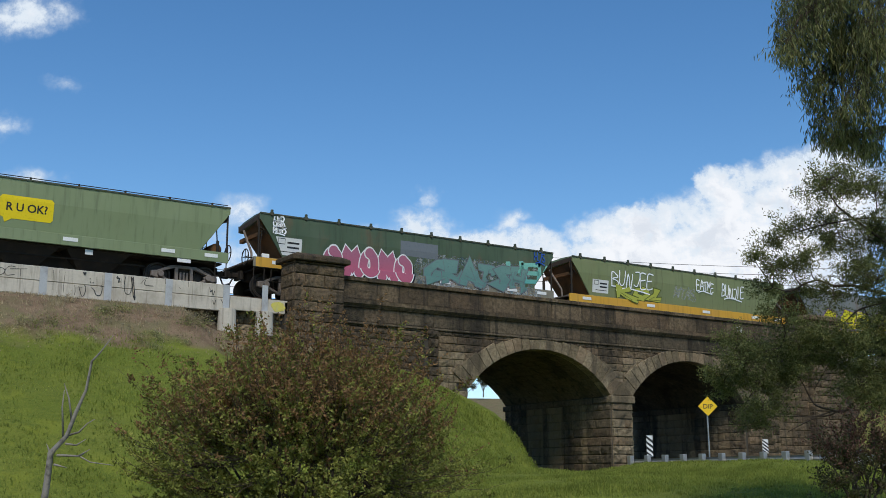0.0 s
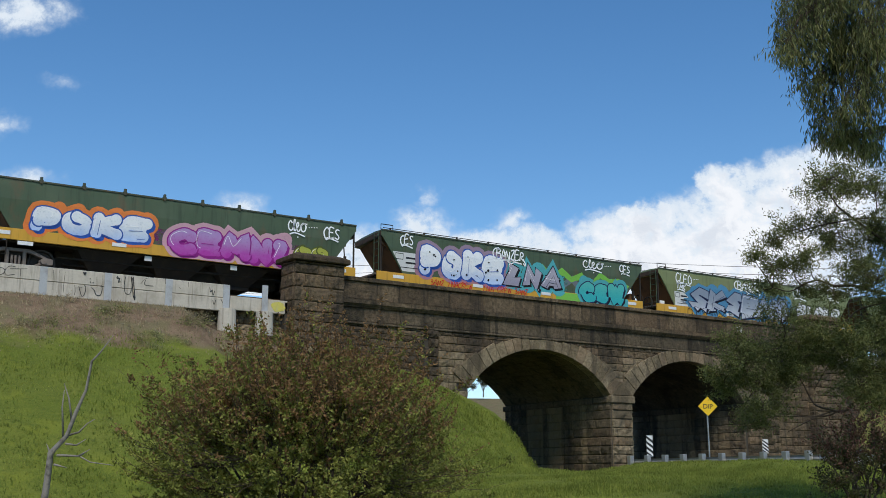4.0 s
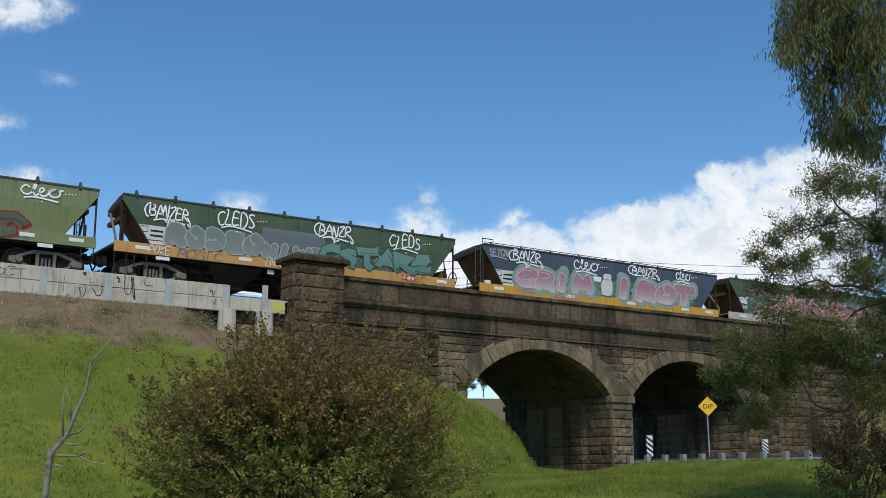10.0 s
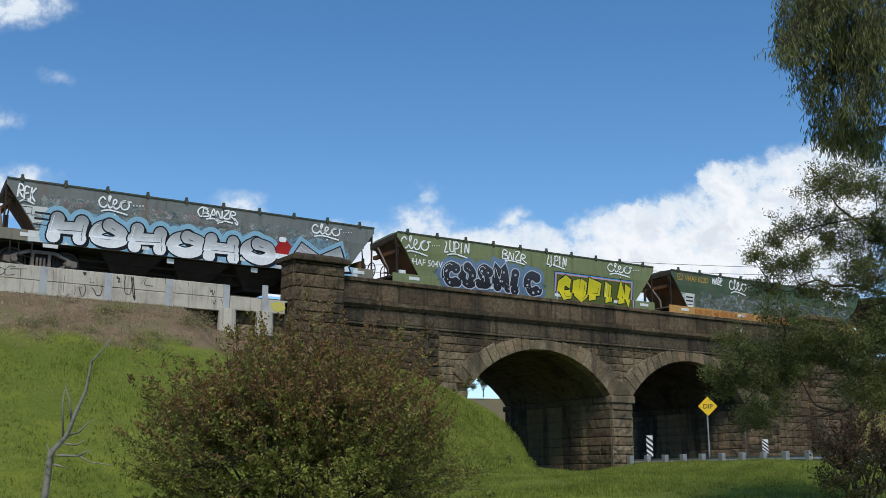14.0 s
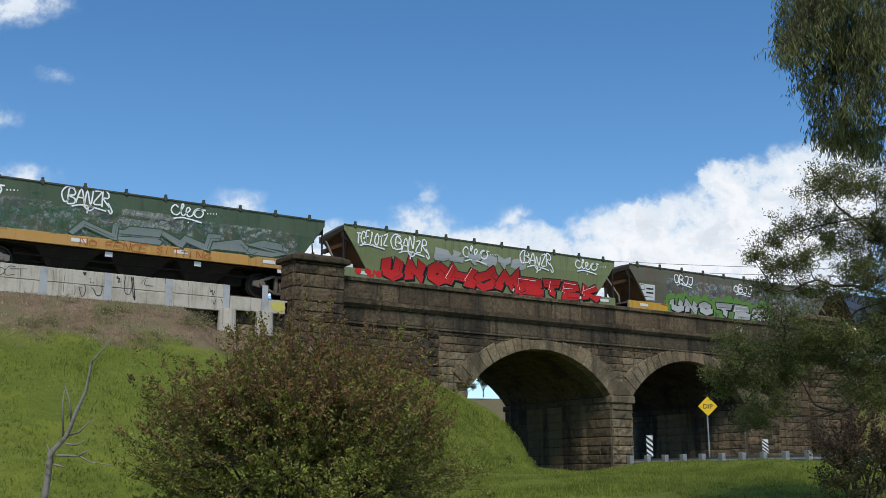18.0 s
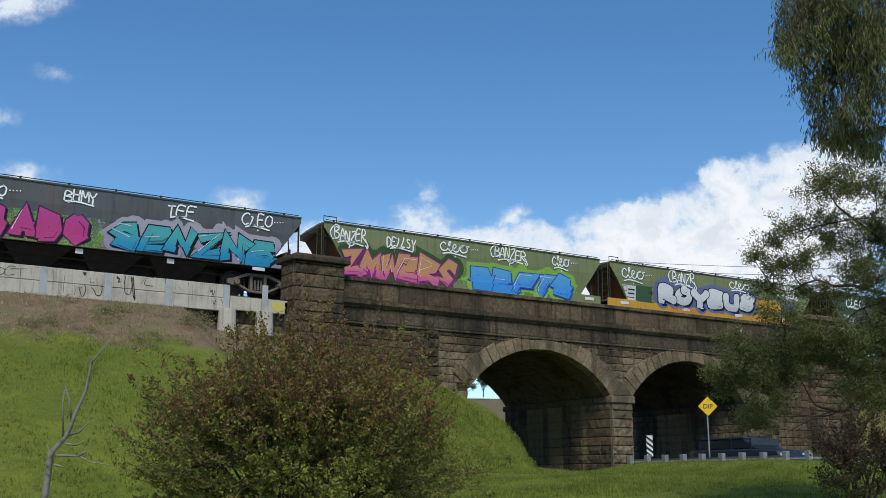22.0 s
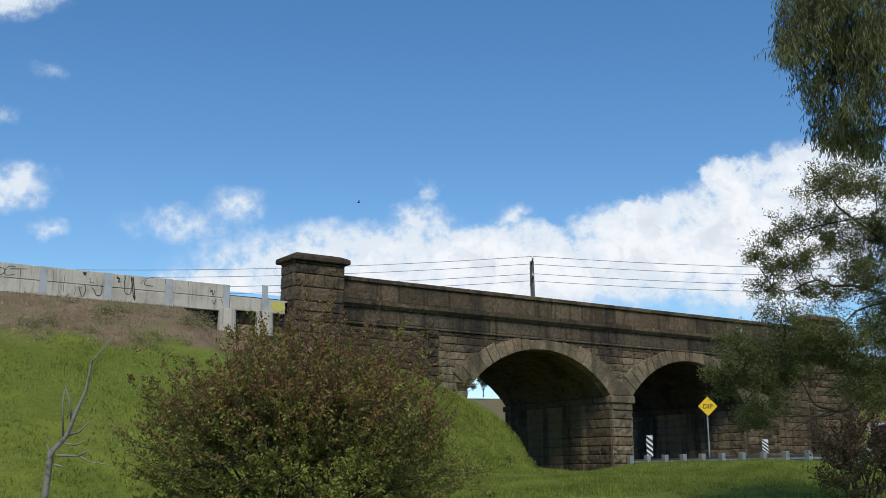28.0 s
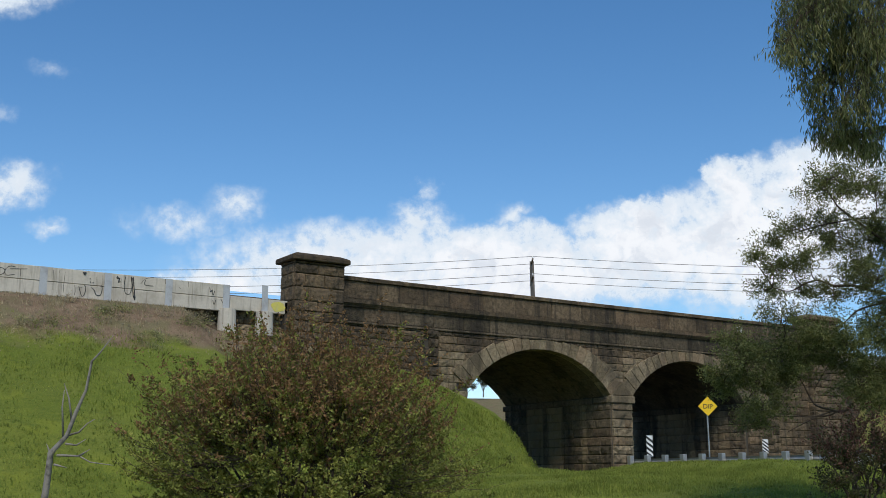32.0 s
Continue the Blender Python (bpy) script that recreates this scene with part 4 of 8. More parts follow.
def wattle_tree():
    """Open crown on wiry arching limbs: flat sprays of short leaves at the branch ends, sky between them."""
    rnd = random.Random(8)
    t = thing("wattle_tree", "spreading dark-green tree with wiry arching limbs in front of the bridge", "tree")
    stem = curve([(22.4, 13.0, 0.8), (22.2, 12.9, 2.6), (21.9, 13.0, 4.6), (21.6, 13.2, 6.4), (21.4, 13.3, 7.6)])
    part("trunk", Shape().tube(stem, [0.12 - 0.005 * i for i in range(len(stem))], 10), BARK, t, smooth=True)
    limbs = []
    for r0, pts in ((0.045, [(21.8, 13.0, 4.8), (20.89, 13.73, 5.41), (20.45, 14.38, 5.46), (20.1, 14.86, 5.66), (19.85, 15.19, 5.69), (19.67, 15.43, 5.82), (19.51, 15.64, 5.77), (19.3, 15.9, 5.62), (19.0, 16.1, 5.7)]),
                    (0.03, [(20.6, 14.2, 5.4), (20.44, 14.39, 5.28), (20.14, 14.81, 5.16), (19.95, 15.06, 4.9), (19.7, 15.4, 4.5)]),
                    (0.04, [(21.7, 13.1, 5.6), (20.92, 13.7, 6.0), (20.5, 14.31, 6.55), (20.22, 14.7, 6.99), (19.99, 15.01, 7.36), (19.9, 15.13, 7.61), (19.7, 15.2, 7.9)]),
                    (0.03, [(21.5, 13.2, 6.8), (20.95, 13.64, 6.83), (20.52, 14.28, 7.06), (20.2, 14.73, 7.1), (19.7, 15.4, 7.0), (19.2, 15.9, 6.8)]),
                    (0.045, [(22.0, 12.9, 3.8), (20.71, 14.0, 4.03), (20.38, 14.49, 3.68), (20.07, 14.91, 3.37), (19.88, 15.16, 3.05), (19.69, 15.41, 3.1), (19.51, 15.64, 3.23), (19.36, 15.82, 3.73), (19.1, 16.0, 4.0)]),
                    (0.02, [(19.88, 15.16, 3.05), (19.69, 15.41, 3.04), (19.35, 15.82, 2.81), (19.15, 16.07, 2.64)]),
                    (0.02, [(19.8, 15.28, 3.06), (19.62, 15.49, 2.96), (19.03, 16.22, 2.97), (18.76, 16.52, 2.95), (18.4, 16.5, 3.3)]),
                    (0.02, [(19.95, 15.06, 4.9), (19.94, 15.08, 4.55), (19.75, 15.33, 4.09), (19.52, 15.62, 3.51)]),
                    (0.025, [(19.95, 15.06, 4.9), (19.6, 15.5, 4.6), (19.0, 16.0, 4.4), (18.4, 16.3, 4.2), (18.0, 16.6, 3.8)])):
        pts = curve(pts)
        limbs.append(pts)
        limb_part(t, pts, r0, 0.008, BARK)
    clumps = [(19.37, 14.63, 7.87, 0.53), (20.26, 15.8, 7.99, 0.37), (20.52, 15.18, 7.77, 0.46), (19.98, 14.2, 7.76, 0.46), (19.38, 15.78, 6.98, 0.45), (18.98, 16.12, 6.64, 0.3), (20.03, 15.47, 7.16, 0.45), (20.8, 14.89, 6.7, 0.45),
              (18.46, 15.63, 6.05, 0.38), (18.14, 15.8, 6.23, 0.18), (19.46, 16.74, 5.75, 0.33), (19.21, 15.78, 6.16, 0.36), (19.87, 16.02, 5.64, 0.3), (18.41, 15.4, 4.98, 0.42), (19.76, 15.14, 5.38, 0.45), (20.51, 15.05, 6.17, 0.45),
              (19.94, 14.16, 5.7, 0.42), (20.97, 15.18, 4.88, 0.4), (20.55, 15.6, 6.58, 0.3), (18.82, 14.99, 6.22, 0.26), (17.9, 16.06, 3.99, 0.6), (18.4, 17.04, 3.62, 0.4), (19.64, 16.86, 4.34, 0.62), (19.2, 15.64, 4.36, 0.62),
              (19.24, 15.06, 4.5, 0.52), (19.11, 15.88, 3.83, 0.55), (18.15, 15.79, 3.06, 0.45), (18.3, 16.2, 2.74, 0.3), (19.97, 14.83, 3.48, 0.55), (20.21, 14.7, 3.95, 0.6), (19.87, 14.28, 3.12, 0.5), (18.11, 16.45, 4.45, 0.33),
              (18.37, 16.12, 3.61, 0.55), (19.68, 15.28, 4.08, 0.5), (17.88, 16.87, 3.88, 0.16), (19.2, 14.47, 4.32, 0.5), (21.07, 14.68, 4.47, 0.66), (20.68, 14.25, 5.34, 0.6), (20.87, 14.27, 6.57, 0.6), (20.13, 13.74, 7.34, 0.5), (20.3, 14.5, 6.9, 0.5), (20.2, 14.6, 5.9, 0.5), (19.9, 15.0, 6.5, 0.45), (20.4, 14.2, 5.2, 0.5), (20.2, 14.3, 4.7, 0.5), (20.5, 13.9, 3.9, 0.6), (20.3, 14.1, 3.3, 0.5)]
    twigs, wood = [], Shape()
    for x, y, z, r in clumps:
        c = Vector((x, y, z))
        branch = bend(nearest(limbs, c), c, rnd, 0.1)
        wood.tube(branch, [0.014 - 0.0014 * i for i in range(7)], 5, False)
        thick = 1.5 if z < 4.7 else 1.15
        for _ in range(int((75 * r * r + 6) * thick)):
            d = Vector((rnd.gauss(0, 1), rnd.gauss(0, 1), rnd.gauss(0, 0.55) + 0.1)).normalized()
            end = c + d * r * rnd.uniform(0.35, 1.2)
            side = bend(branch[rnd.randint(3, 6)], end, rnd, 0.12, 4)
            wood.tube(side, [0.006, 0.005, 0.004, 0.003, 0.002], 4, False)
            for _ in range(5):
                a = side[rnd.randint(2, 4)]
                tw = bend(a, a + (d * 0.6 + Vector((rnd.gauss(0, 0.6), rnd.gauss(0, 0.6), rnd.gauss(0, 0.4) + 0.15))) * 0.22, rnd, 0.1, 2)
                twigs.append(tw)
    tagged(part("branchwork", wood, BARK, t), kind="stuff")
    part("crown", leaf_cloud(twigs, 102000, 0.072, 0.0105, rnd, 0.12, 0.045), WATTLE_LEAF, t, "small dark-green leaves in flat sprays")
    return t


def shoot_bush(name, label, centre, radii, foot, shoots, leaves, red, seed, size, stem_n, low=-0.35, green=None, young=None):
    """A bush of long up-curving shoots that fan out from dark stems; the young leaves at the upper tips are red-brown."""
    rnd = random.Random(seed)
    t = thing(name, label, "bush")
    c, foot = Vector(centre), Vector(foot)
    stems = []
    for _ in range(stem_n):
        a = rnd.uniform(0, math.tau)
        lift = rnd.uniform(0.1, 1.0)
        out = math.sqrt(1 - lift * lift * 0.95)
        tip = c + Vector((math.cos(a) * out * radii[0], math.sin(a) * out * radii[1], lift * radii[2])) * rnd.uniform(0.6, 0.8)
        pts = bend(foot + Vector((rnd.gauss(0, 0.15), rnd.gauss(0, 0.15), 0)), tip, rnd, 0.09)
        stems.append(pts)
        part("stem", Shape().tube(pts, [0.034 - 0.0042 * i for i in range(7)], 6), BARK, t, smooth=True)
    wood, lower, upper = Shape(), [], []
    for _ in range(shoots):
        d = Vector((rnd.gauss(0, 1), rnd.gauss(0, 1), rnd.gauss(0, 1))).normalized()
        if d.z < low:
            d.z = -d.z * 0.5
        d.normalize()
        lump = 0.93 + 0.34 * noise.noise(d * 3.1 + Vector((seed, 0, 0)))
        grow = rnd.uniform(0.5, 1.0) ** 0.6 * (1.16 if rnd.random() < 0.1 else 1.0) * lump
        end = c + Vector((d.x * radii[0], d.y * radii[1], d.z * radii[2])) * grow
        root = nearest(stems, c + (end - c) * 0.55)
        sag = Vector((0, 0, -0.12 * (end - root).length))
        tw = [root.lerp(end, k / 6) + sag * math.sin(math.pi * k / 6) + Vector((rnd.gauss(0, 0.02), rnd.gauss(0, 0.02), rnd.gauss(0, 0.02))) for k in range(7)]
        tw[-1] += Vector((0, 0, rnd.uniform(0.03, 0.14)))
        wood.tube(tw, [0.009 - 0.0011 * k for k in range(7)], 4, False)
        for _ in range(3):
            a = tw[rnd.randint(3, 6)]
            tip = a + (d + Vector((rnd.gauss(0, 0.5), rnd.gauss(0, 0.5), 0.7))) * rnd.uniform(0.1, 0.22)
            new_shoot = end.z > c.z + radii[2] * (0.3 + 0.22 * rnd.gauss(0, 1))
            if new_shoot:
                upper.append(bend(a, tip, rnd, 0.1, 2))
            if not new_shoot or rnd.random() < 0.3:
                lower.append(bend(a, tip, rnd, 0.1, 2))
        if end.z > c.z + radii[2] * (0.3 + 0.22 * rnd.gauss(0, 1)):
            upper.append(tw[4:])
            lower.append(tw[1:5])
        else:
            lower.append(tw[2:])
    tagged(part("branchwork", wood, BARK, t), kind="stuff")
    part("crown", leaf_cloud(lower, leaves, size, size * 0.3, rnd, -0.12, 0.018), green or BUSH_LEAF, t, "small olive-green leaves")
    part("new_growth", leaf_cloud(upper, red, size, size * 0.28, rnd, -0.2, 0.016), young or RED_LEAF, t, "red-brown new shoots")
    return t


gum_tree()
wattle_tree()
shoot_bush("scrubby_bush", "sparse reddish-brown bush on the verge", (17.15, 12.75, 1.75), (1.0, 0.9, 1.0), (17.05, 12.85, 0.4), 260, 9000, 5200, 21, 0.05, 9, -0.6, SCRUB_LEAF_SHADED, SCRUB_YOUNG_SHADED)
shoot_bush("large_bush", "large olive bush with red-brown new shoots on the embankment", (8.66, 17.42, 1.75), (3.15, 2.6, 2.75), (8.7, 17.5, 0.3), 2100, 96000, 46000, 33, 0.058, 26, -0.6)

dead = thing("dead_tree", "bare grey dead sapling on the grassy slope", "tree")
trunk_pts = [(3.95, 15.85, 0.6), (4.0, 15.7, 1.56), (4.0, 15.6, 1.99), (4.15, 15.44, 2.21), (4.22, 15.32, 2.52), (4.3, 15.2, 2.81), (4.32, 15.09, 3.18), (4.41, 15.0, 3.31), (4.52, 14.88, 3.52)]
part("trunk", Shape().tube(trunk_pts, [0.05, 0.046, 0.042, 0.031, 0.027, 0.019, 0.017, 0.011, 0.005], 8), DEADWOOD, dead, smooth=True)
for pts in ([(4.12, 15.48, 2.15), (4.06, 15.41, 2.59), (4.06, 15.36, 2.81)], [(4.19, 15.37, 2.39), (4.12, 15.34, 2.7), (4.05, 15.36, 2.9)], [(4.0, 15.6, 1.97), (3.94, 15.61, 2.11)],
            [(4.14, 15.45, 2.21), (4.28, 15.34, 2.26), (4.36, 15.26, 2.37), (4.44, 15.2, 2.43)], [(4.07, 15.56, 1.96), (4.32, 15.4, 1.95), (4.45, 15.33, 1.87), (4.71, 15.17, 1.83)],
            [(4.32, 15.4, 1.95), (4.43, 15.3, 2.04)], [(4.15, 15.47, 2.11), (4.27, 15.39, 2.09), (4.37, 15.31, 2.17)], [(4.05, 15.6, 1.84), (4.2, 15.52, 1.8)]):
    part("branch", Shape().tube(pts, [0.017 * (1 - 0.75 * i / (len(pts) - 1)) for i in range(len(pts))], 6), DEADWOOD, dead, smooth=True)


# ---- grass blades ----
def grass(name, label, x0, x1, y0, y1, count, height, mat, seed, accept):
    rnd = random.Random(seed)
    v, f = [], []
    made = 0
    while made < count:
        x, y = rnd.uniform(x0, x1), rnd.uniform(y0, y1)
        if not accept(x, y, rnd):
            made += 0.2
            continue
        made += 1
        z = ground_z(x, y) - 0.03
        patch = 0.6 + 0.8 * noise.noise((x * 0.5, y * 0.5, 7.0)) + 0.3
        for _ in range(3):
            a = rnd.uniform(0, math.tau)
            h = height * max(0.3, patch) * rnd.uniform(0.5, 1.25)
            lean = h * rnd.uniform(0.1, 0.6)
            dx, dy = math.cos(a), math.sin(a)
            w = 0.01 + 0.01 * rnd.random()
            k = len(v)
            px, py = x + rnd.gauss(0, 0.06), y + rnd.gauss(0, 0.06)
            v += [(px - dy * w, py + dx * w, z), (px + dy * w, py - dx * w, z), (px + dx * lean, py + dy * lean, z + h)]
            f.append((k, k + 1, k + 2))
    return thing(name, label, "grass", kind="stuff", me=Shape().add(v, f).mesh(name, mat))


def on_bank(x, y, rnd):
    return y < FACE - 0.9 and not (33.0 < x < 41) and ground_z(x, y) < 5.7 + 1.1 * noise.noise((x * 0.6, y * 0.6, 0.5)) + rnd.gauss(0, 0.2)


grass("embankment_grass", "long green grass on the embankment slope", -4, 30, 19, 36, 60000, 0.09, GRASS, 1, on_bank)
grass("verge_grass", "bright green grass on the verge below the bridge", 14, 33, 13, 36.5, 60000, 0.1, GRASS, 2, lambda x, y, r: on_bank(x, y, r) and x > 14)
grass("dry_bank_grass", "dry grass and weeds on the bare top of the embankment", -2, 22, 30, 36.4, 5000, 0.1, DRY_GRASS, 3, lambda x, y, r: y < FACE - 0.15 and ground_z(x, y) > 5.8 + r.gauss(0, 0.25))

# ---- weeds on the bare bank ----
weed_rnd = random.Random(17)
for k in range(60):
    x, y = weed_rnd.uniform(5, 21), weed_rnd.uniform(31.5, 35.7)
    z = ground_z(x, y)
    if z < 5.4:
        continue
    s = weed_rnd.uniform(0.2, 0.55)
    stems = [bend((x + weed_rnd.gauss(0, s * 0.5), y + weed_rnd.gauss(0, s * 0.4), z - 0.05), (x + weed_rnd.gauss(0, s * 0.7), y + weed_rnd.gauss(0, s * 0.5), z + s * weed_rnd.uniform(0.25, 0.7)), weed_rnd, 0.15, 4) for _ in range(26)]
    dry = weed_rnd.random() < 0.45
    tuft = thing("weed_clump", "clump of dry pale weeds on the bare bank" if dry else "clump of green weeds on the bare bank", "weed", group="weeds on the bank")
    part("leaves", leaf_cloud(stems, 210, 0.08, 0.011, weed_rnd, -0.2, 0.06), DRY_GRASS if dry else WEED_LEAF, tuft)
for k in range(9):
    x, y = weed_rnd.uniform(14.2, 17.2), weed_rnd.uniform(35.4, 36.3)
    r = weed_rnd.uniform(0.12, 0.3)
    z = ground_z(x, y)
    v = [(x + r * math.cos(a) * weed_rnd.uniform(0.7, 1.1), y + r * math.sin(a) * weed_rnd.uniform(0.6, 1), z - 0.1 + h * r * weed_rnd.uniform(0.8, 1.2)) for h in (0.0, 1.0) for a in [math.tau * q / 6 for q in range(6)]]
    rock = thing("rubble_stone", "loose brown rubble stone under the wall", "stone", group="rubble under the wall",
                 me=Shape().add(v, [(q, (q + 1) % 6, 6 + (q + 1) % 6, 6 + q) for q in range(6)] + [(6, 7, 8, 9, 10, 11)]).mesh("rubble_stone", STONE))

# ---- far trees beyond the arch ----
far_rnd = random.Random(4)
for i, (x, y, s) in enumerate(((87.0, 123.0, 0.5), (89.0, 121.9, 0.42), (85.2, 124.2, 0.45), (90.2, 121.2, 0.36), (93.5, 119.4, 0.5))):
    g = ground_z(x, y)
    plant("distant_tree", "distant gum tree on the hill beyond the arch", "tree", (x, y, g - 0.3),
          [(x + far_rnd.uniform(-1.6, 1.6) * s, y + far_rnd.uniform(-1, 1), g + s * far_rnd.uniform(2.2, 5.2), s * far_rnd.uniform(0.8, 1.3)) for _ in range(6)],
          0.16 * s, 50 + i, "dull green leaves", 2600, 0.16, 0.04, 0.3, 0.12, FAR_LEAF, 0.4, 10)


# ---- the train: grain hopper wagons ----
WAGON_LEN, SILL_TOP, SILL_BOT, ROOF_Z, FOLD_Z, HALF_W = 14.14, 1.43, 1.05, 3.11, 2.42, 1.4
HALF_LOW, LIP_Z, TAIL = 1.3, 2.88, 0.22
SET_BACK = 0.34      # the trailing end plate stands back on its far side


def side_y(z):
    if z < SILL_TOP:
        return -HALF_W - 0.03
    if z > FOLD_Z:
        return -HALF_W
    return -(HALF_LOW + (HALF_W - HALF_LOW) * (z - SILL_TOP) / (FOLD_Z - SILL_TOP))


GREEN = wagon_paint("hopper_green", (0.185, 0.215, 0.09), 0.12, (0.235, 0.26, 0.13))
PALE_GREEN = wagon_paint("hopper_pale_green", (0.2, 0.25, 0.125), 0.05, (0.23, 0.28, 0.155))
DARK_GREEN = wagon_paint("hopper_dark_green", (0.06, 0.095, 0.05), 0.4, (0.11, 0.14, 0.085))
SLATE = wagon_paint("hopper_slate", (0.085, 0.092, 0.1), 0.42, (0.14, 0.145, 0.15))
NAVY = wagon_paint("hopper_navy", (0.06, 0.075, 0.115), 0.25, (0.1, 0.115, 0.15))
RUSTY = wagon_paint("hopper_rusty", (0.13, 0.115, 0.075), 0.55, (0.13, 0.145, 0.11))
GREYISH = wagon_paint("hopper_grey", (0.16, 0.17, 0.16), 0.4, (0.22, 0.23, 0.21))
YELLOW_SILL = wagon_paint("sill_yellow", (0.62, 0.33, 0.025), 0.12, (0.55, 0.3, 0.06))
ORANGE_SILL = wagon_paint("sill_orange", (0.55, 0.29, 0.07), 0.15, (0.5, 0.3, 0.12))
CREAM_SILL = wagon_paint("sill_cream", (0.5, 0.44, 0.38), 0.1, (0.42, 0.38, 0.34))
DULL_SILL = wagon_paint("sill_dull", (0.2, 0.18, 0.13), 0.5, (0.25, 0.22, 0.17))
PAINTS = {}


def spray(name, a, b=None, z0=1.2, z1=2.2, cover=1.0):
    """Spray paint, fading from a (low) to b (high), a little cloudy."""
    if name in PAINTS:
        return PAINTS[name]
    m = material("spray_" + name, a, 0.6)
    m.node_tree.nodes["Principled BSDF"].inputs["Specular IOR Level"].default_value = 0.2
    p = coords(m)
    s = node(m, "ShaderNodeSeparateXYZ")
    link(m, p, s.inputs[0])
    blend = math_node(m, 'ADD', ramp(m, s.outputs[2], z0, z1), math_node(m, 'MULTIPLY', math_node(m, 'SUBTRACT', noise_of(m, p, 3.0, 3), 0.5), 0.6), True)
    c = mix(m, blend, a, b or a)
    c = mix(m, ramp(m, noise_of(m, p, 14.0, 5), 0.5, 0.8, 0, 0.35), c, tuple(x * 0.5 for x in a))
    base(m, c)
    if cover < 1:
        clear = node(m, "ShaderNodeBsdfTransparent")
        mx = node(m, "ShaderNodeMixShader")
        link(m, ramp(m, noise_of(m, p, 5.0, 6, 0.7), 0.3, 0.75, 0, cover), mx.inputs[0])
        link(m, clear.outputs[0], mx.inputs[1])
        link(m, m.node_tree.nodes["Principled BSDF"].outputs[0], mx.inputs[2])
        link(m, mx.outputs[0], m.node_tree.nodes["Material Output"].inputs[0])
    PAINTS[name] = m
    return m


SPRAYS = {
    'tealblue': ((0.02, 0.26, 0.48), (0.08, 0.42, 0.45), 1.2, 1.9), 'mauvegrey': ((0.2, 0.16, 0.14),),
    'pink': ((0.46, 0.12, 0.19), (0.42, 0.15, 0.23)), 'teal': ((0.05, 0.35, 0.35), (0.2, 0.5, 0.42)), 'white': ((0.8, 0.8, 0.8),),
    'silver': ((0.5, 0.53, 0.58), (0.25, 0.3, 0.38)), 'blue': ((0.03, 0.1, 0.4),), 'black': ((0.015, 0.015, 0.02),), 'whiteblue': ((0.35, 0.5, 0.75), (0.85, 0.87, 0.9)),
    'greypurple': ((0.3, 0.28, 0.36), (0.42, 0.4, 0.48)), 'navy': ((0.02, 0.03, 0.09),), 'lime': ((0.2, 0.5, 0.08),), 'limegreen': ((0.25, 0.48, 0.08),),
    'tealbright': ((0.03, 0.4, 0.42), (0.1, 0.5, 0.45)), 'red': ((0.6, 0.03, 0.03), (0.38, 0.02, 0.02)), 'lilac': ((0.42, 0.05, 0.36), (0.45, 0.3, 0.58)), 'magenta': ((0.3, 0.02, 0.24),),
    'yellowgreen': ((0.42, 0.44, 0.08),), 'olive': ((0.1, 0.12, 0.03),), 'salmon': ((0.62, 0.1, 0.18), (0.68, 0.38, 0.24)), 'maroon': ((0.1, 0.02, 0.03),),
    'cream': ((0.5, 0.44, 0.36), (0.58, 0.54, 0.46)), 'bluebright': ((0.08, 0.32, 0.7),), 'green': ((0.2, 0.5, 0.1),), 'purple': ((0.2, 0.08, 0.32),),
    'mauve': ((0.32, 0.14, 0.15), (0.38, 0.18, 0.2)), 'yellow': ((0.7, 0.6, 0.03), (0.6, 0.55, 0.03)), 'dustpink': ((0.6, 0.5, 0.5), (0.42, 0.22, 0.29)), 'sage': ((0.24, 0.36, 0.3),),
    'pinkspray': ((0.7, 0.22, 0.25),), 'bluepen': ((0.12, 0.14, 0.35),), 'tealpale': ((0.16, 0.34, 0.3), (0.22, 0.4, 0.36)), 'greygreen': ((0.11, 0.14, 0.09), (0.09, 0.13, 0.09)),
    'redline': ((0.28, 0.03, 0.03),), 'charcoal': ((0.02, 0.02, 0.025), (0.05, 0.055, 0.07)), 'silverline': ((0.5, 0.53, 0.6),), 'blockpink': ((0.6, 0.35, 0.42),),
    # chrome: its white low end includes the stronger light on the sill
    'chrome': ((0.85, 0.86, 0.88), (0.3, 0.31, 0.33)), 'cloudblue': ((0.28, 0.5, 0.66),), 'chromegrey': ((0.5, 0.5, 0.48), (0.22, 0.22, 0.21)), 'limehalo': ((0.13, 0.27, 0.06),),
    'darkoutline': ((0.03, 0.03, 0.03),), 'greys': ((0.3, 0.28, 0.27), (0.17, 0.18, 0.19), 1.2, 1.9), 'dkgrey': ((0.03, 0.03, 0.03),), 'chromelight': ((0.5, 0.52, 0.55), (0.78, 0.79, 0.8)),
    'violet': ((0.14, 0.16, 0.34),), 'ochre': ((0.55, 0.32, 0.05),), 'orange': ((0.75, 0.22, 0.06),), 'coral': ((0.62, 0.12, 0.3), (0.6, 0.32, 0.14), 1.1, 1.75), 'skyblue': ((0.05, 0.3, 0.7), (0.12, 0.42, 0.75)),
    'hotpink': ((0.5, 0.06, 0.22), (0.56, 0.07, 0.3)), 'purpledark': ((0.07, 0.02, 0.09),), 'gold': ((0.45, 0.26, 0.1), (0.26, 0.17, 0.06)), 'pinkline': ((0.6, 0.42, 0.6),),
    'greypatch': ((0.16, 0.18, 0.2),), 'greenpatch': ((0.05, 0.11, 0.06),), 'panelwhite': ((0.68, 0.68, 0.66),), 'panelnavy': ((0.03, 0.04, 0.14),),
}
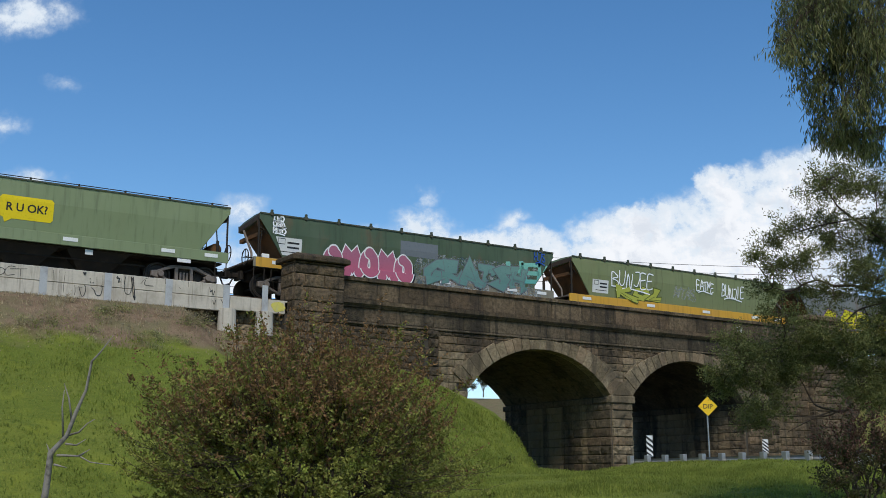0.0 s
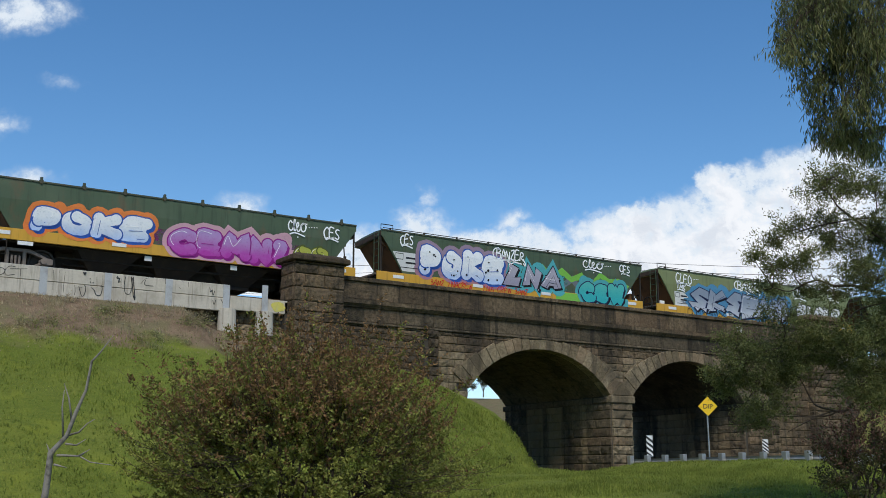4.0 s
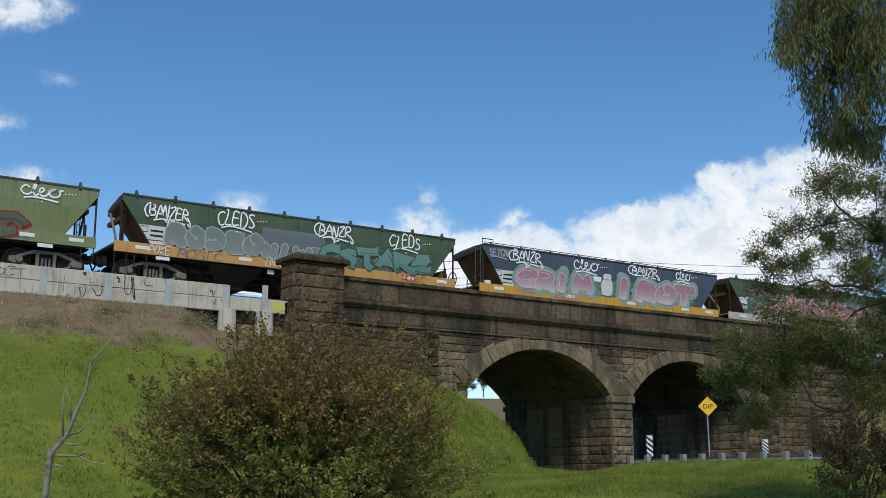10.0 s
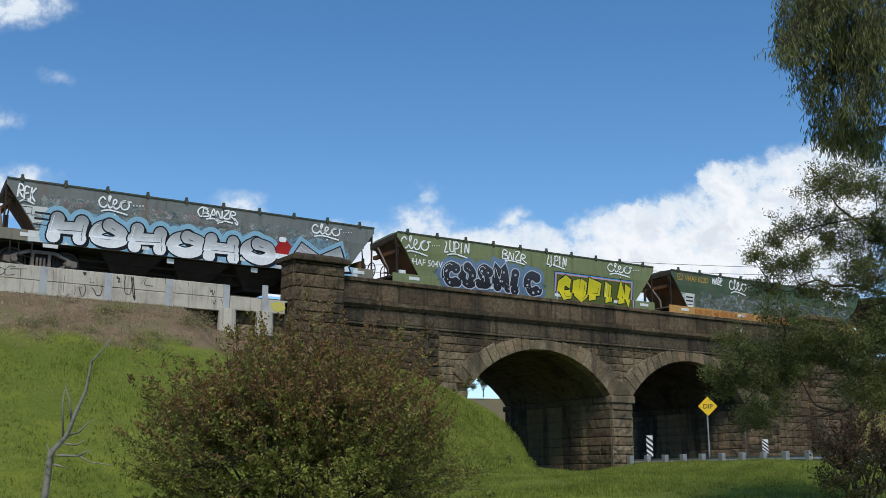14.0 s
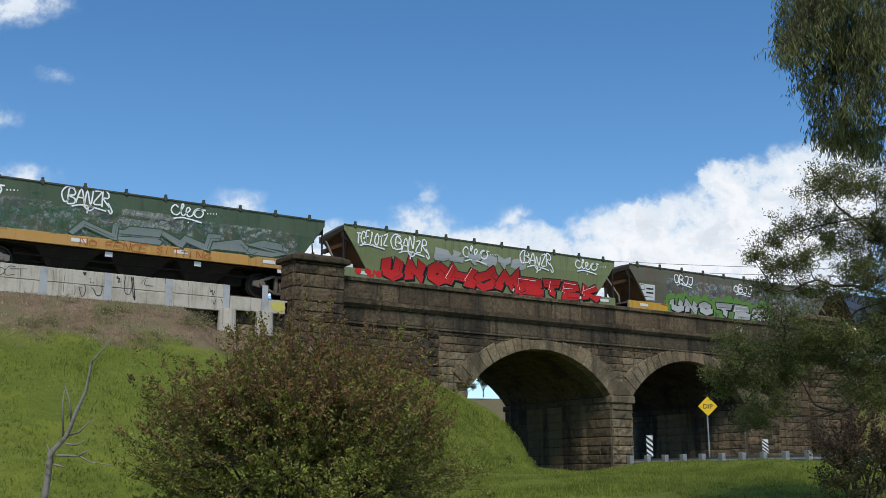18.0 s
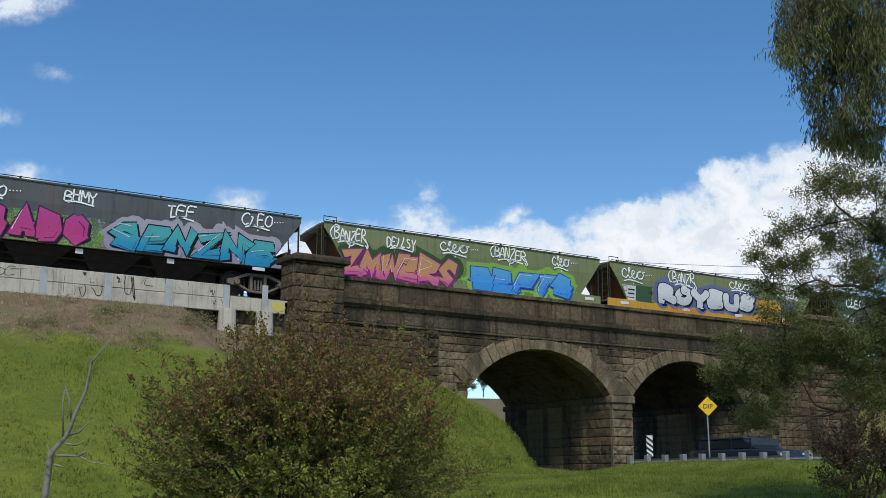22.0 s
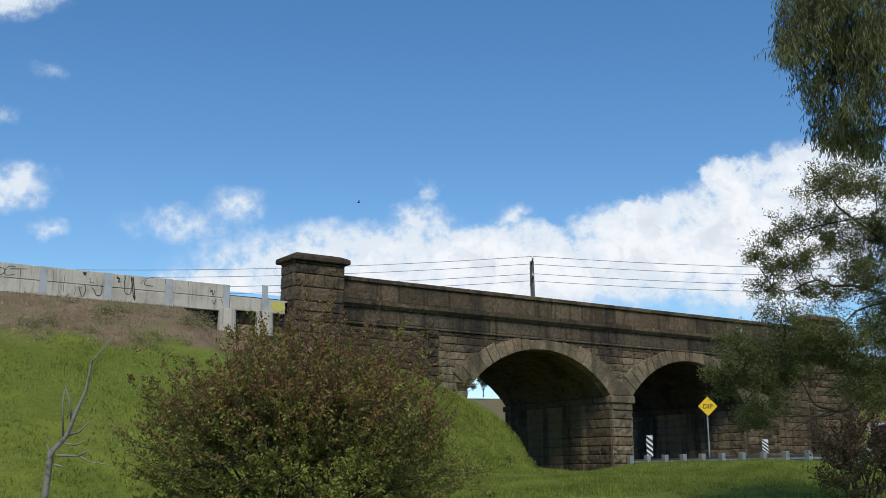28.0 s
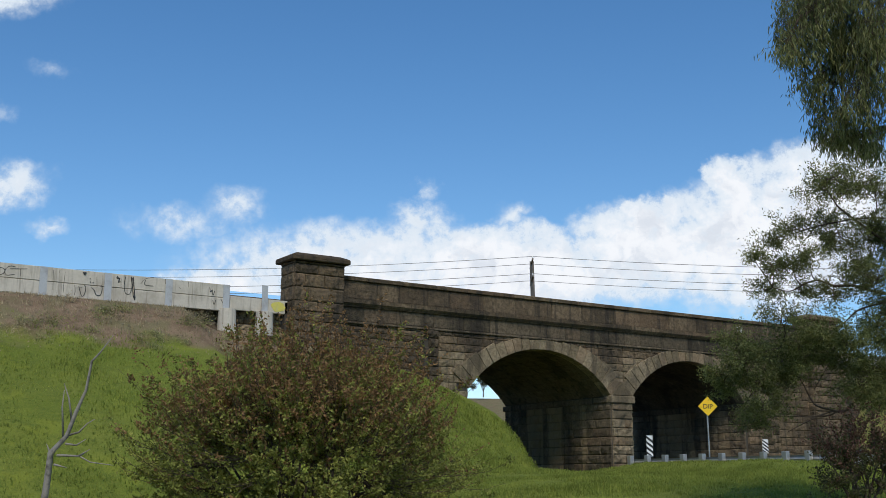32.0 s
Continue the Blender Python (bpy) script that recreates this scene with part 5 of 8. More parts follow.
GHOSTS = {'tealghost': (0.3, 0.45, 0.42), 'whiteghost': (0.5, 0.52, 0.5), 'greyghost': (0.3, 0.33, 0.33), 'blueghost': (0.22, 0.32, 0.42), 'greenghost': (0.12, 0.24, 0.16)}


def ink(name):
    if name in GHOSTS:
        return spray(name, GHOSTS[name], cover=0.75)
    return spray(name, *SPRAYS[name])




def old_paint():
    """Layers of buffed-out older graffiti showing through: blotchy patches of pale, teal and rose over the wagon paint."""
    if 'old' in PAINTS:
        return PAINTS['old']
    m = material("old_graffiti", (0.3, 0.33, 0.33), 0.6)
    p = coords(m, (1.0, 1.0, 1.6))
    n = node(m, "ShaderNodeTexNoise", Scale=1.1, Detail=5.0, Roughness=0.65, Distortion=1.6)
    link(m, p, n.inputs["Vector"])
    s = node(m, "ShaderNodeSeparateColor")
    link(m, n.outputs["Color"], s.inputs[0])
    c = mix(m, ramp(m, s.outputs[0], 0.42, 0.5), (0.16, 0.25, 0.23), (0.38, 0.4, 0.4))
    c = mix(m, ramp(m, s.outputs[1], 0.52, 0.56), c, (0.1, 0.15, 0.17))
    c = mix(m, ramp(m, s.outputs[2], 0.56, 0.6, 0, 0.8), c, (0.33, 0.2, 0.2))
    base(m, c)
    clear = node(m, "ShaderNodeBsdfTransparent")
    mx = node(m, "ShaderNodeMixShader")
    fine = ramp(m, noise_of(m, coords(m, (1, 1, 1)), 4.0, 7, 0.75), 0.42, 0.62, 0.0, 0.75)
    link(m, fine, mx.inputs[0])
    link(m, clear.outputs[0], mx.inputs[1])
    link(m, m.node_tree.nodes["Principled BSDF"].outputs[0], mx.inputs[2])
    link(m, mx.outputs[0], m.node_tree.nodes["Material Output"].inputs[0])
    PAINTS['old'] = m
    return m


def haze(name):
    return spray(name + '_haze', *SPRAYS[name], cover=0.9) if name in SPRAYS else ink(name)


TAG_WHITE = spray('tag_white', (0.93, 0.94, 0.95))
STROKES = {
    'A': [[(0, 0), (0.45, 1), (0.9, 0)], [(0.15, 0.4), (0.8, 0.35)]], 'B': [[(0, 0), (0.05, 1), (0.6, 0.9), (0.65, 0.65), (0.1, 0.52), (0.75, 0.42), (0.7, 0.08), (0, 0)]],
    'C': [[(0.8, 0.85), (0.45, 1), (0.08, 0.75), (0.02, 0.35), (0.3, 0.02), (0.8, 0.12)]], 'D': [[(0, 0), (0.02, 1), (0.6, 0.85), (0.75, 0.4), (0.5, 0.05), (0, 0)]],
    'E': [[(0.75, 0.95), (0.05, 1), (0, 0), (0.75, 0.05)], [(0.02, 0.52), (0.6, 0.55)]], 'F': [[(0.75, 1), (0.05, 0.95), (0, 0)], [(0.02, 0.5), (0.55, 0.55)]],
    'G': [[(0.8, 0.85), (0.4, 1), (0.02, 0.5), (0.35, 0), (0.8, 0.2), (0.8, 0.45), (0.45, 0.45)]], 'H': [[(0, 0), (0.05, 1)], [(0.7, 1), (0.72, 0)], [(0.02, 0.5), (0.72, 0.55)]],
    'I': [[(0.2, 0), (0.25, 1)]], 'J': [[(0.15, 1), (0.75, 1), (0.65, 0.15), (0.35, 0), (0.05, 0.2)]], 'K': [[(0, 0), (0.05, 1)], [(0.7, 1), (0.05, 0.5), (0.75, 0)]],
    'L': [[(0.1, 1), (0.3, 0.9), (0.15, 0.4), (0.02, 0.02), (0.7, 0.05)]], 'M': [[(0, 0), (0.12, 1), (0.45, 0.35), (0.75, 1), (0.9, 0)]], 'N': [[(0, 0), (0.08, 1), (0.65, 0.02), (0.75, 1)]],
    'O': [[(0.4, 1), (0.08, 0.75), (0.05, 0.25), (0.4, 0), (0.75, 0.25), (0.75, 0.75), (0.4, 1)]], 'P': [[(0, 0), (0.06, 1), (0.65, 0.88), (0.6, 0.52), (0.05, 0.45)]],
    'Q': [[(0.4, 1), (0.05, 0.6), (0.3, 0.05), (0.75, 0.35), (0.7, 0.85), (0.4, 1)], [(0.5, 0.3), (0.85, -0.05)]], 'R': [[(0, 0), (0.05, 1), (0.62, 0.88), (0.6, 0.58), (0.1, 0.48), (0.8, 0)]],
    'S': [[(0.7, 0.88), (0.3, 1), (0.08, 0.75), (0.65, 0.35), (0.5, 0.03), (0.02, 0.12)]], 'T': [[(0, 0.95), (0.8, 1)], [(0.42, 1), (0.38, 0)]], 'U': [[(0.02, 1), (0.05, 0.2), (0.4, 0), (0.7, 0.2), (0.75, 1)]],
    'V': [[(0, 1), (0.4, 0), (0.8, 1)]], 'W': [[(0, 1), (0.2, 0), (0.45, 0.7), (0.7, 0), (0.9, 1)]], 'X': [[(0, 0), (0.75, 1)], [(0.05, 1), (0.75, 0)]], 'Y': [[(0, 1), (0.4, 0.5), (0.8, 1)], [(0.4, 0.5), (0.35, -0.1)]],
    'Z': [[(0.05, 0.9), (0.75, 1), (0.05, 0.08), (0.8, 0.02)]], '1': [[(0.1, 0.7), (0.35, 1), (0.35, 0)]], '3': [[(0.05, 0.9), (0.5, 1), (0.6, 0.7), (0.25, 0.55), (0.68, 0.4), (0.55, 0.05), (0.03, 0.1)]],
}


# joined-up hand for the commonest tag
SCRIPT = {'cleo': [(0.22, 0.75), (0.13, 0.95), (0.03, 0.6), (0.07, 0.2), (0.2, 0.12), (0.3, 0.5), (0.37, 1.0), (0.32, 1.04), (0.3, 0.4), (0.36, 0.1), (0.46, 0.35), (0.55, 0.65),
                    (0.52, 0.85), (0.46, 0.75), (0.45, 0.35), (0.53, 0.08), (0.63, 0.25), (0.68, 0.65), (0.8, 0.85), (0.93, 0.6), (0.88, 0.2), (0.75, 0.12), (0.68, 0.4), (0.76, 0.75), (1.0, 0.8)]}


def rounded(pts, steps=4):
    """Catmull-Rom through the points."""
    if len(pts) < 3:
        return pts
    q = [pts[0]] + list(pts) + [pts[-1]]
    out = []
    for i in range(1, len(q) - 2):
        for k in range(steps):
            t = k / steps
            out.append(tuple(0.5 * (2 * q[i][c] + (q[i + 1][c] - q[i - 1][c]) * t + (2 * q[i - 1][c] - 5 * q[i][c] + 4 * q[i + 1][c] - q[i + 2][c]) * t * t
                                    + (3 * q[i][c] - q[i - 1][c] - 3 * q[i + 1][c] + q[i + 2][c]) * t ** 3) for c in (0, 1)))
    return out + [pts[-1]]


def ribbon(v, f, pts, width):
    n = len(pts)
    k = len(v)
    for i in range(n):
        a, b = pts[max(i - 1, 0)], pts[min(i + 1, n - 1)]
        dx, dz = b[0] - a[0], b[1] - a[1]
        ln = math.hypot(dx, dz) or 1
        nx, nz = -dz / ln * width / 2, dx / ln * width / 2
        v += [(pts[i][0] + nx, pts[i][1] + nz), (pts[i][0] - nx, pts[i][1] - nz)]
    f += [(k + 2 * i, k + 2 * i + 1, k + 2 * i + 3, k + 2 * i + 2) for i in range(n - 1)]


def stroke_word(word, x0, x1, z0, z1, width, rnd, flourish=True):
    v, f = [], []
    cell = (x1 - x0) / max(len(word), 1)
    low = z0 + (z1 - z0) * (0.25 if flourish else 0)
    if word in SCRIPT:
        ribbon(v, f, rounded([(x0 + (x1 - x0) * a, low + (z1 - low) * b) for a, b in SCRIPT[word]]), width)
        word = ""
    hook = flourish and word[:3] == 'BAN'
    for i, ch in enumerate(word):
        dz, tilt, tall = rnd.uniform(-0.12, 0.12), rnd.uniform(0.0, 0.45), rnd.uniform(0.9, 1.15)
        for line_pts in STROKES.get(ch, []):
            pts = rounded([(x0 + cell * (i + p * 1.08 + tilt * (q - 0.3) * 0.4 + rnd.uniform(-0.06, 0.06)), low + (z1 - low) * (q * tall + dz + rnd.uniform(-0.05, 0.05))) for p, q in line_pts])
            ribbon(v, f, pts, width)
    if hook:
        h, w = z1 - low, cell * 0.75
        ribbon(v, f, rounded([(x0 + w, z1), (x0 - w * 0.2, z1 + h * 0.1), (x0 - w, z1 - h * 0.4), (x0 - w * 0.5, low), (x0 + w * 0.2, low + h * 0.25)]), width)
        ribbon(v, f, rounded([(x1 - w * 0.4, low + h * 0.3), (x1 + w * 0.3, low - h * 0.25), (x1 + w * 0.1, low - h * 0.45), (x1 - w * 0.3, low - h * 0.2)]), width)
    if flourish:
        m, e, h = x0 + (x1 - x0) * 0.1, x1 - (x1 - x0) * 0.1, z1 - z0
        ribbon(v, f, rounded([(m, z0 + 0.04), (m + (e - m) * 0.35, z0 + h * 0.2), (e, z0 + h * 0.02)]), width)
        if hook:
            mid = (m + e) / 2
            ribbon(v, f, rounded([(mid - 0.18, z0 + h * 0.16), (mid, z0 - h * 0.06), (mid + 0.15, z0 + h * 0.08), (mid, z0 + h * 0.2), (mid - 0.06, z0 - h * 0.22)]), width)
        elif not word or word[:2] == 'CL':
            for k in range(4):
                ribbon(v, f, [(x1 + 0.06 + 0.11 * k, z1 - h * 0.35 + 0.012 * k), (x1 + 0.1 + 0.11 * k, z1 - h * 0.34 + 0.012 * k)], width * 0.8)
            ribbon(v, f, [((m + e) / 2, z0 - 0.02), ((m + e) / 2 + 0.04, z0 - 0.05)], width)
    return v, f


def fat_word(word, x0, x1, z0, z1, fat, rnd):
    """Plain bulging letters filling a box, each a little turned; for old, faded paint."""
    v, f = [], []
    cell = (x1 - x0) / len(word)
    for i, ch in enumerate(word):
        ref, gf = glyph(ch, fat)
        if not ref:
            continue
        r = random.Random(ord(ch) * 31 + i * 7 + int(rnd * 1000))
        w, hgt, lo = max(p[0] for p in ref), max(p[1] for p in ref), min(p[1] for p in ref)
        sx, sz = cell * r.uniform(1.1, 1.35) / w, (z1 - z0) * r.uniform(0.9, 1.12) / (hgt - lo)
        turn, lean = r.uniform(-0.14, 0.14), r.uniform(-0.15, 0.3)
        cx, cz = x0 + cell * (i + 0.5), (z0 + z1) / 2 + r.uniform(-0.06, 0.06)
        k = len(v)
        for px, pz in ref:
            a, b = (px - w / 2) * sx, (pz - (hgt + lo) / 2) * sz
            a += b * lean
            v.append((cx + a * math.cos(turn) - b * math.sin(turn), cz + a * math.sin(turn) + b * math.cos(turn)))
        f += [tuple(j + k for j in q) for q in gf]
    return v, f


def fat_line(v, f, pts, halves, style, lift):
    """A broad sprayed stroke: mitred and slant-ended, or round-ended for bubble letters."""
    n = len(pts)
    k = len(v)
    sides = []
    for i in range(n):
        d = []
        for a, b in ((i - 1, i), (i, i + 1)):
            if 0 <= a and b < n:
                dx, dz = pts[b][0] - pts[a][0], pts[b][1] - pts[a][1]
                ln = math.hypot(dx, dz) or 1
                d.append((dx / ln, dz / ln))
        mx, mz = sum(q[0] for q in d), sum(q[1] for q in d)
        ln = math.hypot(mx, mz) or 1
        mx, mz = mx / ln, mz / ln
        grow = min(1.7, 1 / max(0.35, abs(mx * d[0][0] + mz * d[0][1])))
        sides.append((mx, mz, -mz * grow, mx * grow))
    for i, (mx, mz, nx, nz) in enumerate(sides):
        h = halves[i]
        up = lift + 0.00025 * i
        push_a = push_b = 0.0
        if style != 'bubble' and i in (0, n - 1):
            way = -1 if i == 0 else 1
            push_a, push_b = way * h * 0.75, way * h * 0.1
        v += [(pts[i][0] + nx * h + mx * push_a, pts[i][1] + nz * h + mz * push_a, up), (pts[i][0] - nx * h + mx * push_b, pts[i][1] - nz * h + mz * push_b, up)]
    f += [(k + 2 * i, k + 2 * i + 1, k + 2 * i + 3, k + 2 * i + 2) for i in range(n - 1)]
    if style == 'bubble':
        for i in (0, n - 1):
            c = len(v)
            h = halves[i] * 1.12
            v += [(pts[i][0] + h * math.cos(math.tau * q / 14), pts[i][1] + h * math.sin(math.tau * q / 14), lift + 0.00025 * (i + 2)) for q in range(14)]
            f.append(tuple(range(c, c + 14)))


def letter_lines(word, x0, x1, z0, z1, style, seed):
    """For each letter the centre lines and half widths of its strokes; letters lean on and hook into each other."""
    out = []
    cell, h = (x1 - x0) / len(word), z1 - z0
    for i, ch in enumerate(word):
        r = random.Random(seed * 131 + i * 17 + ord(ch))
        half = {'bubble': 0.205, 'wild': 0.17, 'bold': 0.205}[style] * min(cell * 1.1, h)
        wide = cell * {'bubble': 1.06, 'wild': 1.12, 'bold': 1.0}[style]
        lean = {'bubble': r.uniform(-0.08, 0.12), 'wild': r.uniform(-0.1, 0.35), 'bold': 0.04}[style]
        shift = 0.0 if style == 'bold' else r.uniform(-0.06, 0.06) * h
        lines = []
        for stroke in STROKES.get(ch, []):
            wob = 0.0 if style == 'bold' else 0.05 if style == 'bubble' else 0.1
            pts = []
            for p, q in stroke:
                p, q = p / 0.82 + r.uniform(-wob, wob), q + r.uniform(-wob, wob)
                x = x0 + cell * i + half + p * (wide - 2 * half) + lean * (q - 0.4) * cell
                pts.append((x, z0 + half + shift + q * (h - 2 * half)))
            if style == 'bubble':
                pts = rounded(pts, 5)
            elif style == 'wild':
                (ax, az), (bx, bz) = pts[-2], pts[-1]
                if r.random() < 0.6:
                    pts.append((bx + r.uniform(0.1, 0.3) * cell, min(max(bz + r.uniform(-0.25, 0.25) * h, z0), z1 + 0.1)))
            halves = [half * (r.uniform(0.75, 1.35) if style == 'wild' else 1.0) for _ in pts]
            lines.append((pts, halves))
        out.append(lines)
    return out


def painted(lines, style, grow=0.0, dx=0.0, dz=0.0):
    v, f = [], []
    for k, (pts, halves) in enumerate(lines):
        fat_line(v, f, [(x + dx, z + dz) for x, z in pts], [h + grow for h in halves], style, 0.0009 * k)
    return v, f


def graffiti_piece(body, style, words, x0, x1, z0, z1, fill, outline, halo=None, extra="", seed=1):
    """A sprayed name: a halo, a cast shadow, outlined letters lying over each other, and light edges."""
    r = random.Random(seed)
    letters = letter_lines(words, x0, x1, z0, z1, style, seed)
    rim = 0.1 if "rim" in extra else 0.045
    if halo:
        for i, lines in enumerate(letters):
            v, f = painted(lines, 'bubble', 0.13 if "rim" in extra else 0.2)
            for _ in range(5):
                pts, halves = r.choice(lines)
                px, pz = r.choice(pts)
                rr = r.uniform(0.12, 0.3)
                c = len(v)
                px, pz = px + r.uniform(-0.2, 0.2), pz + r.uniform(0.0, 0.3)
                v += [(px + rr * math.cos(math.tau * q / 14), pz + rr * math.sin(math.tau * q / 14), 0.002 + 0.0001 * (c % 11)) for q in range(14)]
                f.append(tuple(range(c, c + 14)))
            tagged(decal(body, "graffiti_halo", (v, f), ink(halo), 1 + 0.8 * (i % 2)), kind="stuff")
    for i, lines in enumerate(letters):
        if "flat" not in extra:
            decal(body, "graffiti_shadow", painted(lines, style, 0.03, 0.08, -0.07), ink(outline if outline in ('magenta', 'blue', 'maroon', 'redline', 'purple', 'bluebright') else 'black'), 2.8)
    for parity in (1, 0):
        for i in range(parity, len(letters), 2):
            top = 4.4 + 3.2 * (1 - parity)
            decal(body, "graffiti_outline", painted(letters[i], style, rim), ink(outline), top)
            decal(body, "graffiti_letter", painted(letters[i], style), ink(fill), top + 1.2, "sprayed letter")
    light, dark = ([], []), ([], [])
    for lines in letters:
        for pts, halves in lines:
            n = len(pts)
            a, b = int(n * 0.1), max(int(n * 0.75), 2)
            seg = [(x - halves[0] * 0.55, z + halves[0] * 0.45) for x, z in pts[a:b]]
            if len(seg) > 1 and r.random() < 0.4:
                ribbon(*light, seg, 0.017)
            seg = [(x + halves[0] * 0.3, z - halves[0] * 0.4) for x, z in pts[-3:]]
            if len(seg) > 1 and r.random() < 0.6:
                ribbon(*dark, seg, 0.02)
    if fill not in ('greyfade', 'tealfade', 'palefade'):
        decal(body, "graffiti_highlight", light, TAG_WHITE, 10.5)
    decal(body, "graffiti_linework", dark, ink(outline), 10)
    if "dots" in extra:
        v, f = [], []
        for _ in range(len(words) * 6):
            pts, halves = r.choice(r.choice(letters))
            px, pz = r.choice(pts)
            rr = r.uniform(0.02, 0.06)
            c = len(v)
            v += [(px + rr * math.cos(math.tau * q / 10) + r.uniform(-0.02, 0.02), pz - 0.05 + rr * math.sin(math.tau * q / 10), 0.0004 * (c // 10 % 8)) for q in range(10)]
            f.append(tuple(range(c, c + 10)))
        decal(body, "graffiti_linework", (v, f), ink('purple' if "rim" in extra else 'black' if fill != 'charcoal' else 'silverline'), 11.2)


def shards(x0, x1, z0, z1, seed, width, count):
    """Loose curls and arrows that tie the letters of a piece together."""
    r = random.Random(seed)
    v, f = [], []
    for _ in range(count):
        a, b = r.uniform(x0, x1), r.uniform(z0, z1)
        pts = [(a, b)]
        way = r.uniform(0, math.tau)
        for _ in range(3):
            way += r.uniform(-1.0, 1.0)
            a, b = a + 0.28 * math.cos(way), b + 0.24 * math.sin(way)
            pts.append((a, min(max(b, z0 - 0.05), z1 + 0.08)))
        ribbon(v, f, rounded(pts, 3), width)
    return v, f


def blob(x0, x1, z0, z1, rnd, n=44, bite=0.22):
    cx, cz = (x0 + x1) / 2, (z0 + z1) / 2
    pts = []
    for i in range(n):
        a = math.tau * i / n
        r = 1 + bite * (abs(math.sin(a * 7 + rnd)) - 0.5)
        ca, sa = math.cos(a), math.sin(a)
        pts.append((cx + (x1 - x0) / 2 * r * math.copysign(abs(ca) ** 0.6, ca), cz + (z1 - z0) / 2 * r * math.copysign(abs(sa) ** 0.7, sa)))
    return pts, [tuple(range(n))]


def decal(parent, name, vf, mat, layer, label=""):
    """A layer of paint lying on the wagon's folded side."""
    v, f = vf
    if not v:
        return None
    bm = bmesh.new()
    made = [bm.verts.new((p[0], p[2] if len(p) > 2 else 0.0, min(max(p[1], SILL_BOT + 0.01), ROOF_Z - 0.03))) for p in v]
    for q in f:
        try:
            bm.faces.new([made[i] for i in q])
        except ValueError:
            pass
    for zc in (FOLD_Z, SILL_TOP + 0.02, SILL_TOP):
        bmesh.ops.bisect_plane(bm, geom=bm.verts[:] + bm.edges[:] + bm.faces[:], plane_co=(0, 0, zc), plane_no=(0, 0, 1))
    if name != "end":
        for vert in bm.verts:
            vert.co.x = min(max(vert.co.x, 0.05 + TAIL + max(0.0, (LIP_Z - vert.co.z) * 0.74) if vert.co.z > SILL_TOP + 0.01 else 0.05), WAGON_LEN - 0.05 - (max(0.0, (LIP_Z - vert.co.z) * 0.74) if vert.co.z > SILL_TOP + 0.01 else 0))
    for vert in bm.verts:
        vert.co.y = side_y(vert.co.z - 1e-4 if vert.co.z <= SILL_TOP + 1e-3 else vert.co.z) - 0.004 * layer - vert.co.y
    bmesh.ops.recalc_face_normals(bm, faces=bm.faces[:])
    me = bpy.data.meshes.new(name)
    bm.to_mesh(me)
    bm.free()
    me.materials.append(mat)
    ob = new(name, me)
    ob.parent = parent
    if label:
        ob["label"] = label
    if name in ("graffiti_outline", "graffiti_shadow", "graffiti_halo", "faded_graffiti", "graffiti_lettering", "graffiti_flourish", "graffiti_linework", "graffiti_highlight", "tag", "panel_lettering", "wordmark", "lettering"):
        tagged(ob, kind="stuff")
    return ob


# shared parts of all wagons
def hopper_body():
    s = Shape()
    ring = []
    xs = [(0.0, WAGON_LEN)]
    levels = [(SILL_TOP - 0.05, 1.12), (SILL_TOP, 1.08), (FOLD_Z, 0.36), (LIP_Z - 0.02, 0.04), (LIP_Z, 0.0), (ROOF_Z, 0.0)]
    for z, inset in levels:
        hw = -side_y(max(z, SILL_TOP + 0.001))
        ring.append([(inset + TAIL, -hw, z), (WAGON_LEN - inset, -hw, z), (WAGON_LEN - inset, hw, z), (inset + TAIL + SET_BACK * (1.0 if z >= LIP_Z else 1.6), hw, z)])
    v = [p for q in ring for p in q]
    f = []
    for k in range(len(ring) - 1):
        for i in range(4):
            f.append((4 * k + i, 4 * k + (i + 1) % 4, 4 * k + 4 + (i + 1) % 4, 4 * k + 4 + i))
    t = 4 * (len(ring) - 1)
    s.add(v, f + [(3, 2, 1, 0)])
    s.add([(TAIL, -1.4, ROOF_Z), (WAGON_LEN, -1.4, ROOF_Z), (WAGON_LEN, 1.4, ROOF_Z), (TAIL + SET_BACK, 1.4, ROOF_Z), (TAIL + SET_BACK * 0.25, -0.7, ROOF_Z + 0.05), (WAGON_LEN, -0.7, ROOF_Z + 0.05), (WAGON_LEN, 0.7, ROOF_Z + 0.05), (TAIL + SET_BACK * 0.75, 0.7, ROOF_Z + 0.05)],
          [(0, 1, 5, 4), (4, 5, 6, 7), (6, 2, 3, 7), (1, 2, 6, 5), (3, 0, 4, 7)])
    return s


END_RUST = plain_material("end_sheet_rust", (0.1, 0.065, 0.042), 0.85, wear=(0.05, 0.04, 0.032), amount=0.7)
BODY_MESH = {}


def body_mesh(paint):
    if paint.name not in BODY_MESH:
        me = hopper_body().mesh("body", paint)
        BODY_MESH[paint.name] = me
    return BODY_MESH[paint.name]


